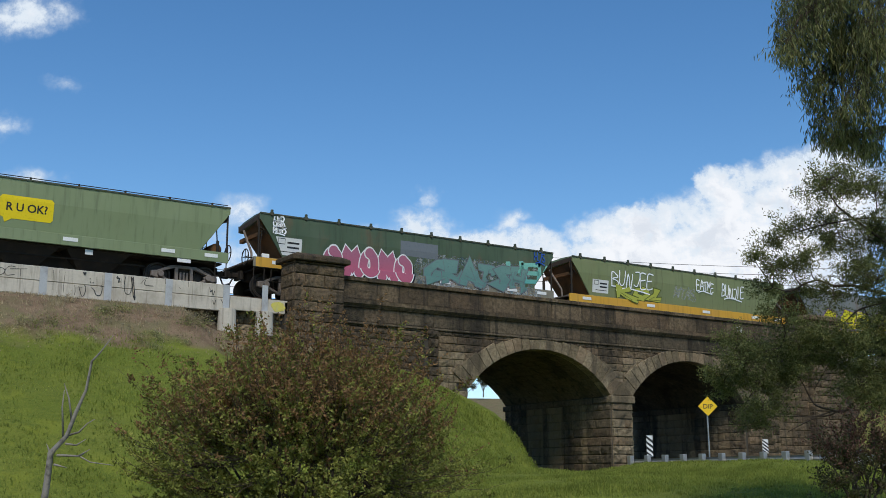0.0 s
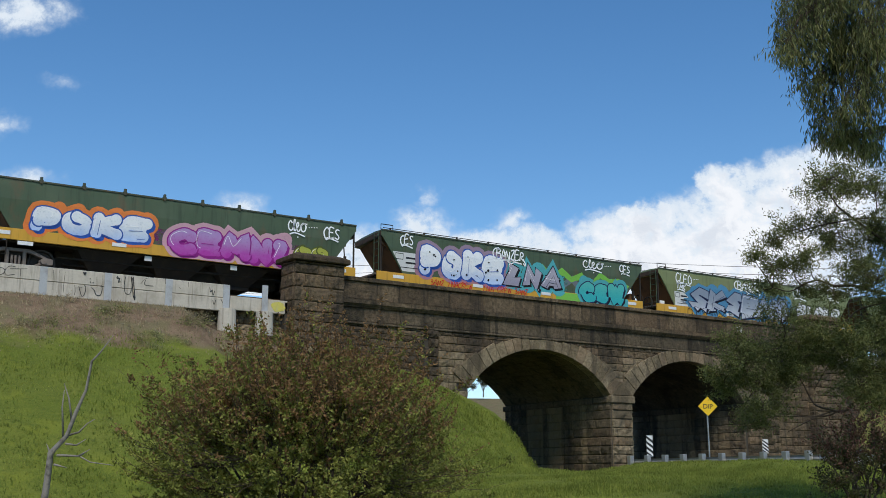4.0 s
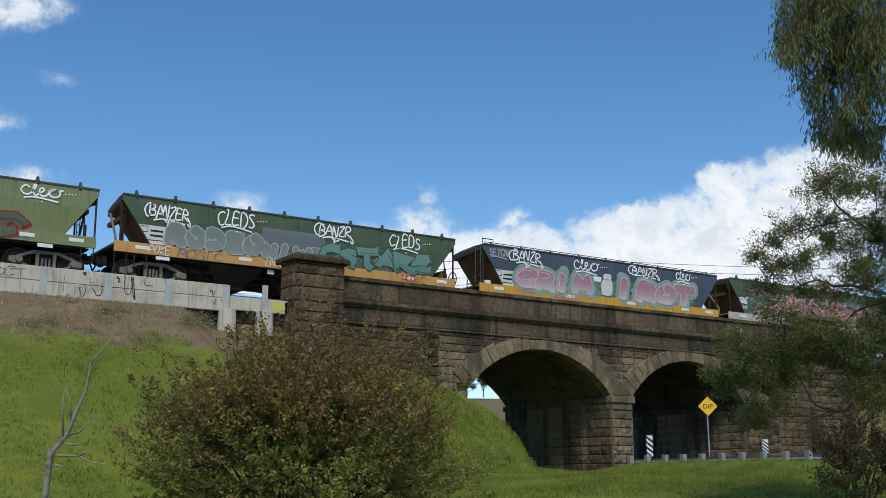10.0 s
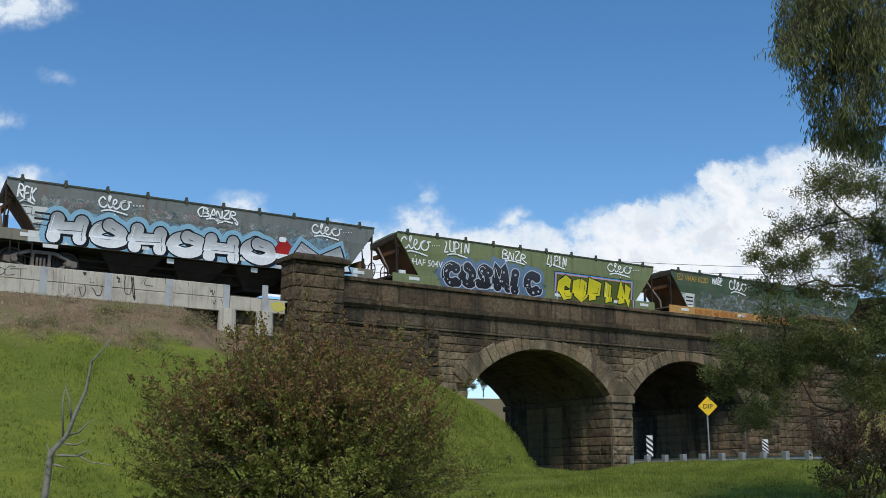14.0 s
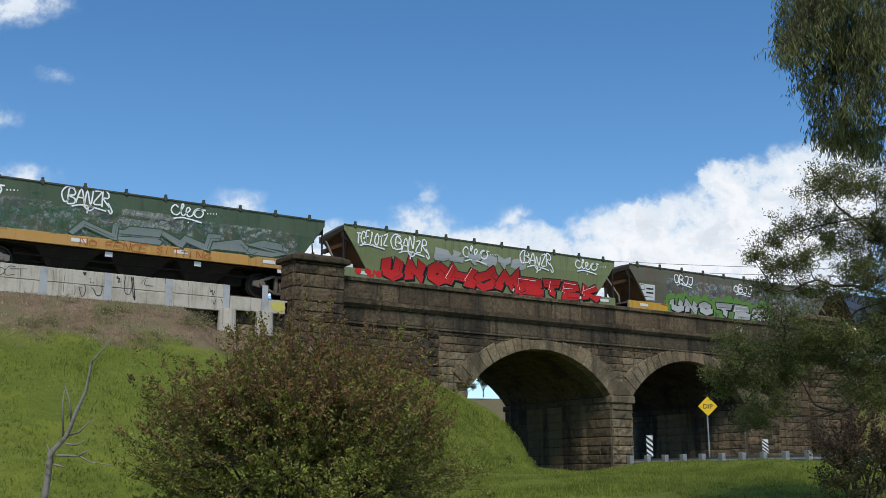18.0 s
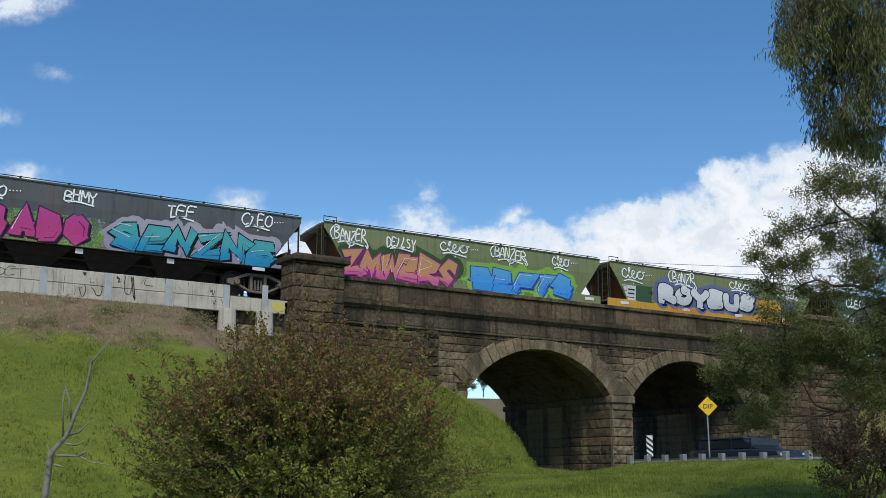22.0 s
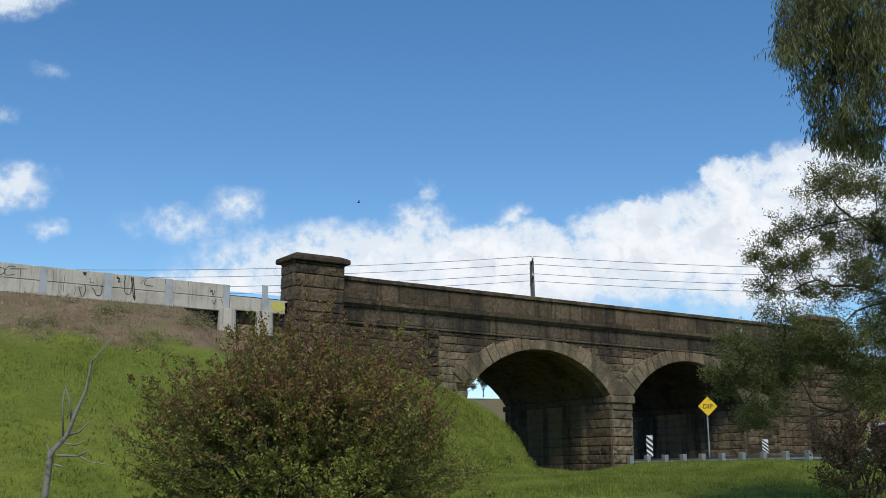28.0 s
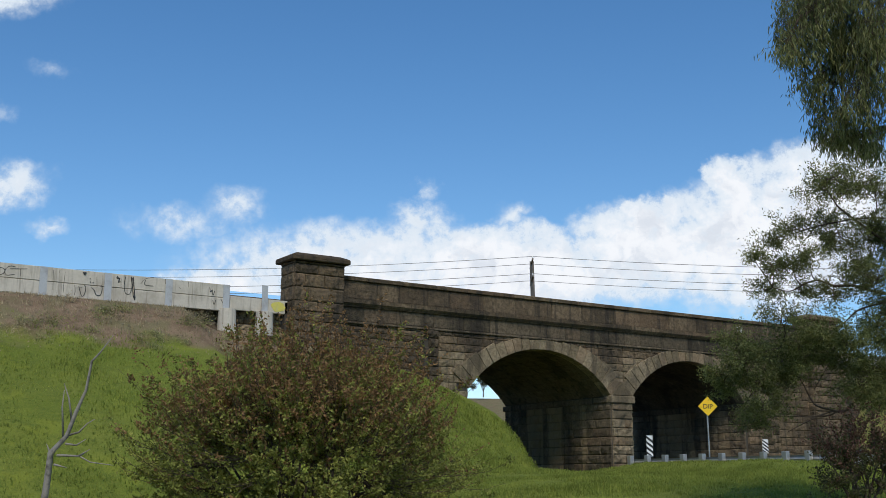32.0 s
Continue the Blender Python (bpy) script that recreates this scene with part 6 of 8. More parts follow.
def wheel_mesh():
    s = Shape()
    n = 24
    prof = [(0.0, 0.0), (0.1, 0.0), (0.13, 0.03), (0.36, 0.05), (0.4, 0.0), (0.46, 0.0), (0.46, 0.12), (0.49, 0.13), (0.49, 0.16), (0.0, 0.16)]
    v = [(r * math.cos(math.tau * k / n), y, r * math.sin(math.tau * k / n)) for r, y in prof for k in range(n)]
    f = [(i * n + k, i * n + (k + 1) % n, (i + 1) * n + (k + 1) % n, (i + 1) * n + k) for i in range(len(prof) - 1) for k in range(n)]
    s.add([(x, y - 0.88, z) for x, y, z in v], f)
    s.add([(-x, 0.88 - y, z) for x, y, z in v], f)
    return s.tube([(0, -0.85, 0), (0, 0.85, 0)], 0.08, 10).mesh("wheelset", WHEEL)


def frame_mesh():
    """Cast bogie side frame with two open triangular windows."""
    s = Shape()
    y0, y1 = -0.08, 0.08
    s.prism([(-1.2, 0.38), (-1.0, 0.34), (-0.78, 0.38), (-0.74, 0.5), (-1.0, 0.6), (-1.2, 0.57)], y0, y1)
    s.prism([(0.74, 0.5), (0.78, 0.38), (1.0, 0.34), (1.2, 0.38), (1.2, 0.57), (1.0, 0.6)], y0, y1)
    s.prism([(-1.05, 0.58), (-0.98, 0.52), (-0.4, 0.73), (0.4, 0.73), (0.98, 0.52), (1.05, 0.58), (0.45, 0.84), (-0.45, 0.84)], y0, y1)
    s.prism([(-0.84, 0.44), (-0.84, 0.36), (-0.34, 0.12), (0.34, 0.12), (0.84, 0.36), (0.84, 0.44), (0.3, 0.2), (-0.3, 0.2)], y0, y1)
    s.prism([(-0.33, 0.16), (-0.22, 0.16), (-0.22, 0.76), (-0.33, 0.76)], y0, y1)
    s.prism([(0.22, 0.16), (0.33, 0.16), (0.33, 0.76), (0.22, 0.76)], y0, y1)
    for x in (-0.88, 0.88):
        s.tube([(x, -0.2, 0.46), (x, 0.05, 0.46)], [0.11, 0.11], 12)
    for x in (-0.12, 0.0, 0.12):
        s.tube([(x, -0.03, 0.22), (x, -0.03, 0.6)], 0.045, 8)
    return s.mesh("side_frame", BOGIE, False, 0.012)


WHEEL_MESH, FRAME_MESH = wheel_mesh(), frame_mesh()
BOLSTER_MESH = Shape().box(-0.2, 0.2, -1.0, 1.0, 0.45, 0.8).mesh("bolster", UNDER)
UNDER_MESH = Shape().box(0.3, WAGON_LEN - 0.3, -0.25, 0.25, 0.72, 1.08).box(0.2, WAGON_LEN - 0.2, -1.25, 1.25, 1.0, 1.06).box(2.95, 11.2, -0.45, 0.45, 0.42, 1.02).mesh("centre_sill", UNDER)
CHUTE_MESH = Shape().add([(-1.15, -1.25, 1.05), (1.15, -1.25, 1.05), (1.15, 1.25, 1.05), (-1.15, 1.25, 1.05), (-0.45, -0.6, 0.3), (0.45, -0.6, 0.3), (0.45, 0.6, 0.3), (-0.45, 0.6, 0.3)],
                         [(0, 1, 5, 4), (1, 2, 6, 5), (2, 3, 7, 6), (3, 0, 4, 7), (4, 5, 6, 7)]).box(-0.5, 0.5, -0.7, 0.7, 0.22, 0.34).mesh("discharge_chute", UNDER)
ROD_MESH = Shape().tube([(2.9, -0.95, 0.7), (11.2, -0.95, 0.7)], 0.03, 6).tube([(3.2, -0.6, 0.55), (6.4, -0.6, 0.5)], 0.04, 6).mesh("brake_rod", UNDER)
PLATE_MESH = Shape().box(0, 0.5, -0.012, 0.0, 0, 0.13).mesh("reflector_plate", WHITE, False, 0.004)
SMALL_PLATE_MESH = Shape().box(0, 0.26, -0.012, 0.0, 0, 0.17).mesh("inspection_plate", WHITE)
RIM_PAINT = wagon_paint("rim_green", (0.05, 0.06, 0.035), 0.6, (0.09, 0.09, 0.05))
LUG_MESH = Shape().box(-0.045, 0.045, -0.03, 0.06, -0.1, 0.14).box(-0.07, 0.07, -0.02, 0.1, 0.0, 0.04).mesh("roof_lug", RIM_PAINT, False, 0.01)
RIM_MESH = Shape().box(TAIL, WAGON_LEN, -0.03, 0.03, -0.025, 0.03).mesh("roof_rim", RIM_PAINT)
FAR_RIM_MESH = Shape().box(TAIL + SET_BACK, WAGON_LEN, -0.03, 0.03, -0.025, 0.03).mesh("roof_rim", RIM_PAINT)
GUARD_MESH = Shape().tube([(0.25, 0, 0), (0.25, 0, 0.22), (0.8, 0, 0.22), (0.8, 0, 0)], 0.02, 6).mesh("roof_grab_rail", UNDER)
LADDER = Shape()
for sx in (0.0, 0.38):
    LADDER.tube([(0, sx, 1.1), (0, sx, 3.1)], 0.017, 6)
for k in range(7):
    LADDER.tube([(0, 0, 1.25 + 0.28 * k), (0, 0.38, 1.25 + 0.28 * k)], 0.014, 6)
LADDER_MESH = LADDER.mesh("ladder", DARK_GREEN)
STEP_MESH = Shape().tube([(0, 0, 1.06), (0, 0, 0.55), (0.42, 0, 0.55), (0.42, 0, 1.06)], 0.022, 6).mesh("step", UNDER)
COUPLER_MESH = Shape().box(-0.42, 0.25, -0.08, 0.08, 0.82, 0.98).prism([(-0.6, 0.76), (-0.4, 0.76), (-0.34, 0.84), (-0.34, 0.98), (-0.44, 1.04), (-0.6, 1.0)], -0.15, 0.15).box(-0.02, 0.12, -0.3, 0.3, 0.74, 1.06).tube([(-0.3, -0.25, 1.0), (-0.3, 0.25, 1.0)], 0.02, 6).mesh("coupler", UNDER, False, 0.015)
HOSE_MESH = Shape().tube(rounded([(0, 0, 1.0)][:1] and [(0.1, 1.0), (-0.1, 0.75), (-0.25, 0.45), (-0.48, 0.5)]) and [(x, 0.35, z) for x, z in rounded([(0.1, 1.0), (-0.1, 0.75), (-0.25, 0.45), (-0.48, 0.5)])], 0.03, 6).mesh("brake_hose", BLACK)
TANK_MESH = Shape().tube([(0, -0.75, 0), (0, -0.7, 0), (0, 0.1, 0), (0, 0.15, 0)], [0.12, 0.22, 0.22, 0.12], 14).mesh("air_reservoir", RUST, True)
CYL_MESH = Shape().tube([(0, 0, 1.5), (0, 0, 1.95), (0.02, 0, 1.95), (0.08, 0, 2.55)], [0.06, 0.06, 0.025, 0.025], 8).mesh("gate_cylinder", UNDER)
HAND_WHEEL_MESH = Shape().tube([(0, 0.3 * math.cos(a), 0.3 * math.sin(a)) for a in np.linspace(0, math.tau, 17)], 0.022, 6, False).tube([(0, -0.3, 0), (0, 0.3, 0)], 0.015, 5).tube([(0, 0, -0.3), (0, 0, 0.3)], 0.015, 5).tube([(-0.02, 0, 0), (0.3, 0, 0)], 0.025, 6).mesh("hand_brake_wheel", UNDER)
BRACKET_MESH = Shape().box(-0.06, 0.1, -0.9, 0.9, 2.35, 2.5).mesh("end_bracket", RUST)
BRACE_MESH = Shape().tube([(0.12, 0.35, 2.75), (0.1, -0.5, 1.75), (0.1, -0.55, 1.3)], 0.045, 8).mesh("end_brace", BOGIE)
PLATFORM_MESH = Shape().box(0.0, 1.3, -1.36, 1.36, 1.3, 1.36).mesh("end_platform", BOGIE)
POST_MESH = Shape().box(-0.028, 0.028, -0.025, 0.025, 1.3, 2.95).box(-0.05, 0.05, -0.05, 0.05, 1.28, 1.36).mesh("end_post", UNDER)
GUSSET_MESH = Shape().prism([(0.0, 2.9), (0.0, 2.62), (0.2, 2.55), (0.55, 2.2), (0.62, 2.3), (0.16, 2.9)], -0.02, 0.02).mesh("end_gusset", END_RUST)
SILL_MESH = {}
WHEELSETS = []


def hopper(n, paint, sill, lugs, label, art, sill_part=None, slope=RUST):
    """One bogie grain hopper, x from its trailing end, z from the rail head, y from the track's centre."""
    rnd = random.Random(100 + n)
    w = thing("grain_hopper_wagon", label, "train wagon", "grain train wagons")
    body = part("body", body_mesh(paint), None, w)
    for e, sx in ((0, 1), (1, -1)):
        def X(d):
            return d + TAIL if e == 0 else WAGON_LEN - d
        back = SET_BACK if e == 0 else 0.0
        deep = back * 1.6
        sl = Shape().add([(X(1.06), -1.27, SILL_TOP - 0.01), (X(1.06 + deep), 1.27, SILL_TOP - 0.01), (X(0.02 + deep), 1.36, LIP_Z - 0.02), (X(0.02), -1.36, LIP_Z - 0.02),
                          (X(1.1), -1.27, SILL_TOP - 0.04), (X(1.1 + deep), 1.27, SILL_TOP - 0.04), (X(0.05 + deep), 1.36, LIP_Z - 0.06), (X(0.05), -1.36, LIP_Z - 0.06)], [(0, 1, 2, 3), (4, 7, 6, 5), (0, 3, 7, 4), (1, 5, 6, 2)])
        lip = Shape()
        lip.add([(X(d + b), y, z) for y, b in ((-1.37, 0.0), (1.37, back)) for d in (-0.008, 0.004) for z in (LIP_Z + 0.01, ROOF_Z - 0.03)],
                [(0, 1, 5, 4), (2, 6, 7, 3), (0, 2, 3, 1), (4, 5, 7, 6), (1, 3, 7, 5), (0, 4, 6, 2)])
        part("end_sheet", lip, END_RUST, w, "dark rust-stained end sheet")
        part("end_slope_sheet", sl, slope, w, "rust-brown sloping end sheet")
    if sill.name not in SILL_MESH:
        SILL_MESH[sill.name] = Shape().box(0.02, WAGON_LEN - 0.02, -0.03, 0.05, SILL_BOT, SILL_TOP).mesh("side_sill", sill, False, 0.01)
    part("side_sill", SILL_MESH[sill.name], None, w, m=pose(0, -HALF_W, 0))
    part("side_sill", SILL_MESH[sill.name], None, w, m=pose(WAGON_LEN, HALF_W, 0, 0, 0, 180))
    part("centre_sill", UNDER_MESH, None, w)
    for xe in (0.0, WAGON_LEN - 1.3):
        part("end_platform", PLATFORM_MESH, None, w, m=pose(xe, 0, 0))
    for x in (4.6, 7.07, 9.5):
        part("discharge_chute", CHUTE_MESH, None, w, m=pose(x, 0, 0))
    part("brake_rod", ROD_MESH, None, w)
    for xb in (1.55, WAGON_LEN - 1.55):
        b = part("bogie", BOLSTER_MESH, None, w, "cast steel two-axle bogie, dusty", m=pose(xb, 0, 0))
        for y, rz in ((-1.05, 0), (1.05, 180)):
            part("side_frame", FRAME_MESH, None, b, m=pose(0, y, 0, 0, 0, rz))
        for xa in (-0.88, 0.88):
            WHEELSETS.append((n, xa, part("wheelset", WHEEL_MESH, None, b, "axle with two worn steel wheels", m=pose(xa, 0, 0.46))))
    for x, rz in ((-0.0, 0), (WAGON_LEN, 180)):
        part("coupler", COUPLER_MESH, None, w, m=pose(x, 0, 0, 0, 0, rz))
        part("brake_hose", HOSE_MESH, None, w, m=pose(x, 0, 0, 0, 0, rz))
        if lugs:
            part("end_brace", BRACE_MESH, None, w, m=pose(x + (TAIL if rz == 0 else 0), 0, 0, 0, 0, rz))
            part("end_bracket", BRACKET_MESH, None, w, m=pose(x + (TAIL + 0.25 if rz == 0 else -0.28), 0, 0))
        for y in ((-1.3,) if rz == 0 else (-1.3, 1.3)):
            part("end_post", POST_MESH, None, w, m=pose(x + (TAIL + 0.02 if rz == 0 else -0.05), y, 0))
        part("end_gusset", GUSSET_MESH, None, w, m=pose(x + (TAIL if rz == 0 else 0.0), -1.2, 0, 0, 0, rz))
        part("gate_cylinder", CYL_MESH, None, w, m=pose(x + (0.35 if rz == 0 else -0.35), -1.15, -0.06, 0, 0, rz))
    if not lugs:
        part("ladder", LADDER_MESH, None, w, m=pose(TAIL - 0.03, -1.25, 0))
    part("ladder", LADDER_MESH, None, w, m=pose(WAGON_LEN + 0.02, 0.9, 0))
    for x in (0.05, 0.75, WAGON_LEN - 0.5):
        part("step", STEP_MESH, None, w, m=pose(x, -1.38, 0))
    part("roof_rim", RIM_MESH, None, w, m=pose(0, -1.4, ROOF_Z))
    part("roof_rim", FAR_RIM_MESH, None, w, m=pose(0, 1.4, ROOF_Z))
    if lugs:
        for k in range(10):
            part("roof_lug", LUG_MESH, None, w, m=pose(0.7 + k * 1.42, -1.42, ROOF_Z + 0.03))
    else:
        part("roof_grab_rail", GUARD_MESH, None, w, m=pose(0.0, -1.3, ROOF_Z + 0.03))
        part("roof_bar", Shape().tube([(0.3, -1.38, ROOF_Z + 0.09), (WAGON_LEN - 0.1, -1.38, ROOF_Z + 0.09)], 0.016, 5), UNDER, w)
        for k in range(9):
            part("roof_clip", Shape().box(0.6 + k * 1.6, 0.66 + k * 1.6, -1.42, -1.36, ROOF_Z + 0.02, ROOF_Z + 0.11), UNDER, w)
    if n % 2 == 0:
        part("air_reservoir", TANK_MESH, None, w, "rusty air reservoir", m=pose(WAGON_LEN - 0.35, -0.3, 1.6))
        part("hand_brake_wheel", HAND_WHEEL_MESH, None, w, m=pose(WAGON_LEN + 0.12, -1.0, 1.5, 0, 0, 180))
    else:
        part("hand_brake_wheel", HAND_WHEEL_MESH, None, w, m=pose(-0.14, -1.0, 1.45))
        part("valve_box", Shape().box(0.45, 0.75, -1.2, -0.95, 1.38, 1.62), WHITE, w, bevel=0.02)
    for x in (0.75, 4.6, 8.2, 11.6, 13.2):
        part("reflector_plate", PLATE_MESH, None, w, m=pose(x, -HALF_W - 0.032, 1.2))
    for x in (1.5, 12.2):
        part("reflector_plate", PLATE_MESH, None, w, m=pose(x, -HALF_W - 0.02, 0.9))
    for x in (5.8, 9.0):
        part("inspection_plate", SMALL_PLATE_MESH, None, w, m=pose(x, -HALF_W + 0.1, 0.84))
    # repainted stretch of sill; on wagon 12 its white stands in for stronger light
    if sill_part:
        x0, x1, colour = sill_part
        part("sill_paint", Shape().box(x0, x1, -HALF_W - 0.034, -HALF_W - 0.031, SILL_BOT + 0.01, SILL_TOP - 0.01), colour, w)
    for kind, words, x0, x1, z0, z1, *ink_names in art:
        r = rnd.random()
        if words == 'CLEO' and n not in (5, 17, 20, 21) and not (n == 1 and x0 < 2):
            words = 'cleo'
        if kind in ('tag', 'sillword'):
            mat = ink(ink_names[0]) if ink_names else TAG_WHITE
            if kind == 'tag':
                z0, z1 = z0 - 0.05, min(z1 + 0.05, ROOF_Z - 0.08)
            if kind == 'sillword':
                z0, z1 = max(z0, SILL_BOT + 0.03), min(z1, SILL_TOP - 0.03)
            decal(body, "tag", stroke_word(words, x0, x1 if kind == 'sillword' else x0 + (x1 - x0) * 0.9, z0, z1, 0.054 if kind == 'tag' else 0.026, rnd, kind == 'tag'), mat, 8, "thin sprayed tag")
        elif kind in ('wild', 'bubble', 'bold'):
            graffiti_piece(body, kind, words, x0, x1, z0, z1, *ink_names, seed=900 + n * 13 + int(x0 * 10))
        elif kind == 'lines':
            decal(body, "graffiti_flourish", shards(x0, x1, z0, z1, 40 + n, 0.05, int((x1 - x0) * 2.2)), ink(ink_names[0]), 12)
        elif kind == 'ridge':
            pts, k = [], 0
            while x0 + 0.55 * k < x1:
                pts.append((x0 + 0.55 * k, (z0 if k % 2 else z1) + rnd.uniform(-0.12, 0.12)))
                k += 1
            v, f = [], []
            fat_line(v, f, pts, [rnd.uniform(0.07, 0.15) for _ in pts], 'wild', 0.0)
            decal(body, "graffiti_flourish", (v, f), ink(ink_names[0]), 0.8, "sprayed zigzag ridge")
        elif kind == 'asterisks':
            v, f = [], []
            for _ in range(14):
                cx, cz, rr = rnd.uniform(x0, x1), rnd.uniform(z0, z1), rnd.uniform(0.07, 0.13)
                for q in range(3):
                    a = q * math.pi / 3 + rnd.uniform(-0.2, 0.2)
                    ribbon(v, f, [(cx - rr * math.cos(a), cz - rr * math.sin(a)), (cx + rr * math.cos(a), cz + rr * math.sin(a))], 0.03)
            decal(body, "graffiti_highlight", (v, f), TAG_WHITE, 12)
        elif kind == 'ghost':
            decal(body, "faded_graffiti", fat_word(words, x0, x1, z0, z1, 0.03, r), ink(ink_names[0]), 1, "faded sprayed letters")
        elif kind in ('shape', 'dogshape'):
            decal(body, "sprayed_patch", blob(x0, x1, z0, z1, r * 6), haze(ink_names[0]) if kind == 'shape' else ink(ink_names[0]), 1 if kind == 'shape' else 3)
        elif kind == 'old':
            decal(body, "old_graffiti", ([(x0, z0), (x1, z0), (x1, z1), (x0 + 0.4, z1)], [(0, 1, 2, 3)]), old_paint(), 0.5, "buffed older graffiti")
        elif kind == 'patch':
            decal(body, "painted_patch", ([(x0, z0), (x1, z0), (x1, z1), (x0, z1)], [(0, 1, 2, 3)]), ink(ink_names[0]), 1, "painted-over patch")
        elif kind == 'dots':
            for _ in range(9):
                cx, cz, rr = rnd.uniform(x0, x1), rnd.uniform(z0, z1), rnd.uniform(0.05, 0.17)
                decal(body, "sprayed_dot", ([(cx + rr * math.cos(a), cz + rr * math.sin(a)) for a in [math.tau * k / 16 for k in range(16)]], [tuple(range(16))]), ink(ink_names[0]), 2 + rnd.randint(0, 2))
        elif kind in ('panel', 'panelblue'):
            p = decal(body, "data_panel", ([(x0, z0), (x1, z0), (x1, z1), (x0, z1)], [(0, 1, 2, 3)]), ink('panelwhite' if kind == 'panel' else 'panelnavy'), 1, "painted data panel")
            bars = ([], [])
            for k in range(3):
                zz = z0 + (z1 - z0) * (0.72 - 0.26 * k)
                a, b = x0 + (x1 - x0) * (0.45 if k < 2 else 0.2), x0 + (x1 - x0) * 0.9
                ribbon(bars[0], bars[1], [(a, zz), (b, zz)], 0.07 if k < 2 else 0.03)
            ribbon(bars[0], bars[1], [(x0 + 0.1 * (x1 - x0), z0 + 0.62 * (z1 - z0)), (x0 + 0.36 * (x1 - x0), z0 + 0.62 * (z1 - z0)), (x0 + 0.36 * (x1 - x0), z0 + 0.92 * (z1 - z0)), (x0 + 0.1 * (x1 - x0), z0 + 0.92 * (z1 - z0)), (x0 + 0.1 * (x1 - x0), z0 + 0.62 * (z1 - z0))], 0.03)
            decal(body, "panel_lettering", bars, BLACK if kind == 'panel' else TAG_WHITE, 2)
        elif kind in ('code', 'codeyellow'):
            v, f = LINES[words]
            wx, wz = max(p[0] for p in v), max(p[1] for p in v)
            decal(body, "lettering", ([(x0 + p[0] / wx * (x1 - x0), z0 + p[1] / wz * (z1 - z0)) for p in v], f), TAG_WHITE if kind == 'code' else ink('ochre'), 2, "stencilled wagon code")
        elif kind == 'speech':
            decal(body, "speech_bubble_sign", ([(x0, z0 + 0.08), (x0 + 0.14, z0 + 0.03), (x0 + 0.2, z0 - 0.14), (x0 + 0.42, z0), (x1 - 0.08, z0), (x1, z0 + 0.08), (x1, z1 - 0.08), (x1 - 0.08, z1), (x0 + 0.08, z1), (x0, z1 - 0.08)], [tuple(range(10))]), ink('speech'), 2, "yellow speech-bubble sign")
            v, f = LINES[words]
            wx, wz = max(p[0] for p in v), max(p[1] for p in v)
            decal(body, "lettering", ([(x0 + 0.2 + p[0] / wx * (x1 - x0 - 0.4), z0 + 0.27 + p[1] / wz * 0.27) for p in v], f), BLACK, 3, "black capital letters")
        elif kind in ('bars', 'bars2'):
            b = ([], [])
            for k in range(1 if kind == 'bars' else 2):
                zz = z1 - 0.16 - 0.33 * k
                ribbon(b[0], b[1], [(x0, zz), (x1, zz)], 0.22)
            decal(body, "wordmark", b, TAG_WHITE if kind == 'bars' else ink('whiteghost'), 2)
        elif kind == 'logo':
            b = ([], [])
            ribbon(b[0], b[1], [(x0, z0), (x1, z0), (x1, z1), (x0, z1), (x0, z0)], 0.04)
            ribbon(b[0], b[1], [(x0 + 0.07, z0 + 0.07), (x1 - 0.07, z0 + 0.07), ((x0 + x1) / 2, z1 - 0.06), (x0 + 0.07, z0 + 0.07)], 0.035)
            decal(body, "plain_emblem", b, ink('ochre') if n == 10 else TAG_WHITE, 2)
        elif kind == 'star':
            cx, cz = (x0 + x1) / 2, (z0 + z1) / 2
            pts = [(cx + rr * math.sin(math.tau * k / 10), cz + rr * math.cos(math.tau * k / 10)) for k in range(10) for rr in [0.42 if k % 2 == 0 else 0.17]]
            decal(body, "sprayed_star", (pts, [tuple(range(10))]), TAG_WHITE, 5, "white sprayed star")
        elif kind == 'figure':
            for a, b, c, d, nm in ((0.3, 0.72, 0.0, 0.75, 'panelwhite'), (0.36, 0.66, 0.7, 1.0, 'panelwhite')):
                decal(body, "sprayed_patch", blob(x0 + a * (x1 - x0), x0 + b * (x1 - x0), z0 + c * (z1 - z0), z0 + d * (z1 - z0), 1.0, 20, 0.05), ink(nm), 4)
        elif kind == 'hat':
            decal(body, "sprayed_patch", ([(x0, z0 + 0.2), (x1 - 0.1, z0 + 0.2), (x1, z1 - 0.3), (x0 + 0.55, z1 - 0.05), (x0 + 0.35, z1 - 0.15)], [tuple(range(5))]), ink('red'), 5, "red sprayed hat")
            decal(body, "sprayed_patch", blob(x0 - 0.1, x1, z0 + 0.02, z0 + 0.22, 1.0, 20, 0.1), TAG_WHITE, 6)
            decal(body, "sprayed_patch", blob(x0 + 0.3, x0 + 0.6, z1 - 0.2, z1, 1.0, 16, 0.05), TAG_WHITE, 6)
        elif kind == 'block':
            for g, nm, layer in ((0.13, 'black', 1), (0.1, 'bluebright', 1.6), (0.06, 'blockpink', 2.2), (0.0, 'olive', 2.8)):
                decal(body, "sprayed_panel", ([(x0 - g, z0 - g), (x1 + g, z0 - g), (x1 + g, z1 + g), (x0 - g, z1 + g)], [(0, 1, 2, 3)]), ink(nm), layer)
            graffiti_piece(body, 'bold', words, x0 + 0.02, x1 - 0.02, z0 + 0.04, z1 - 0.04, 'yellow', 'black', None, 'flat', seed=n)
        elif kind == 'camo':
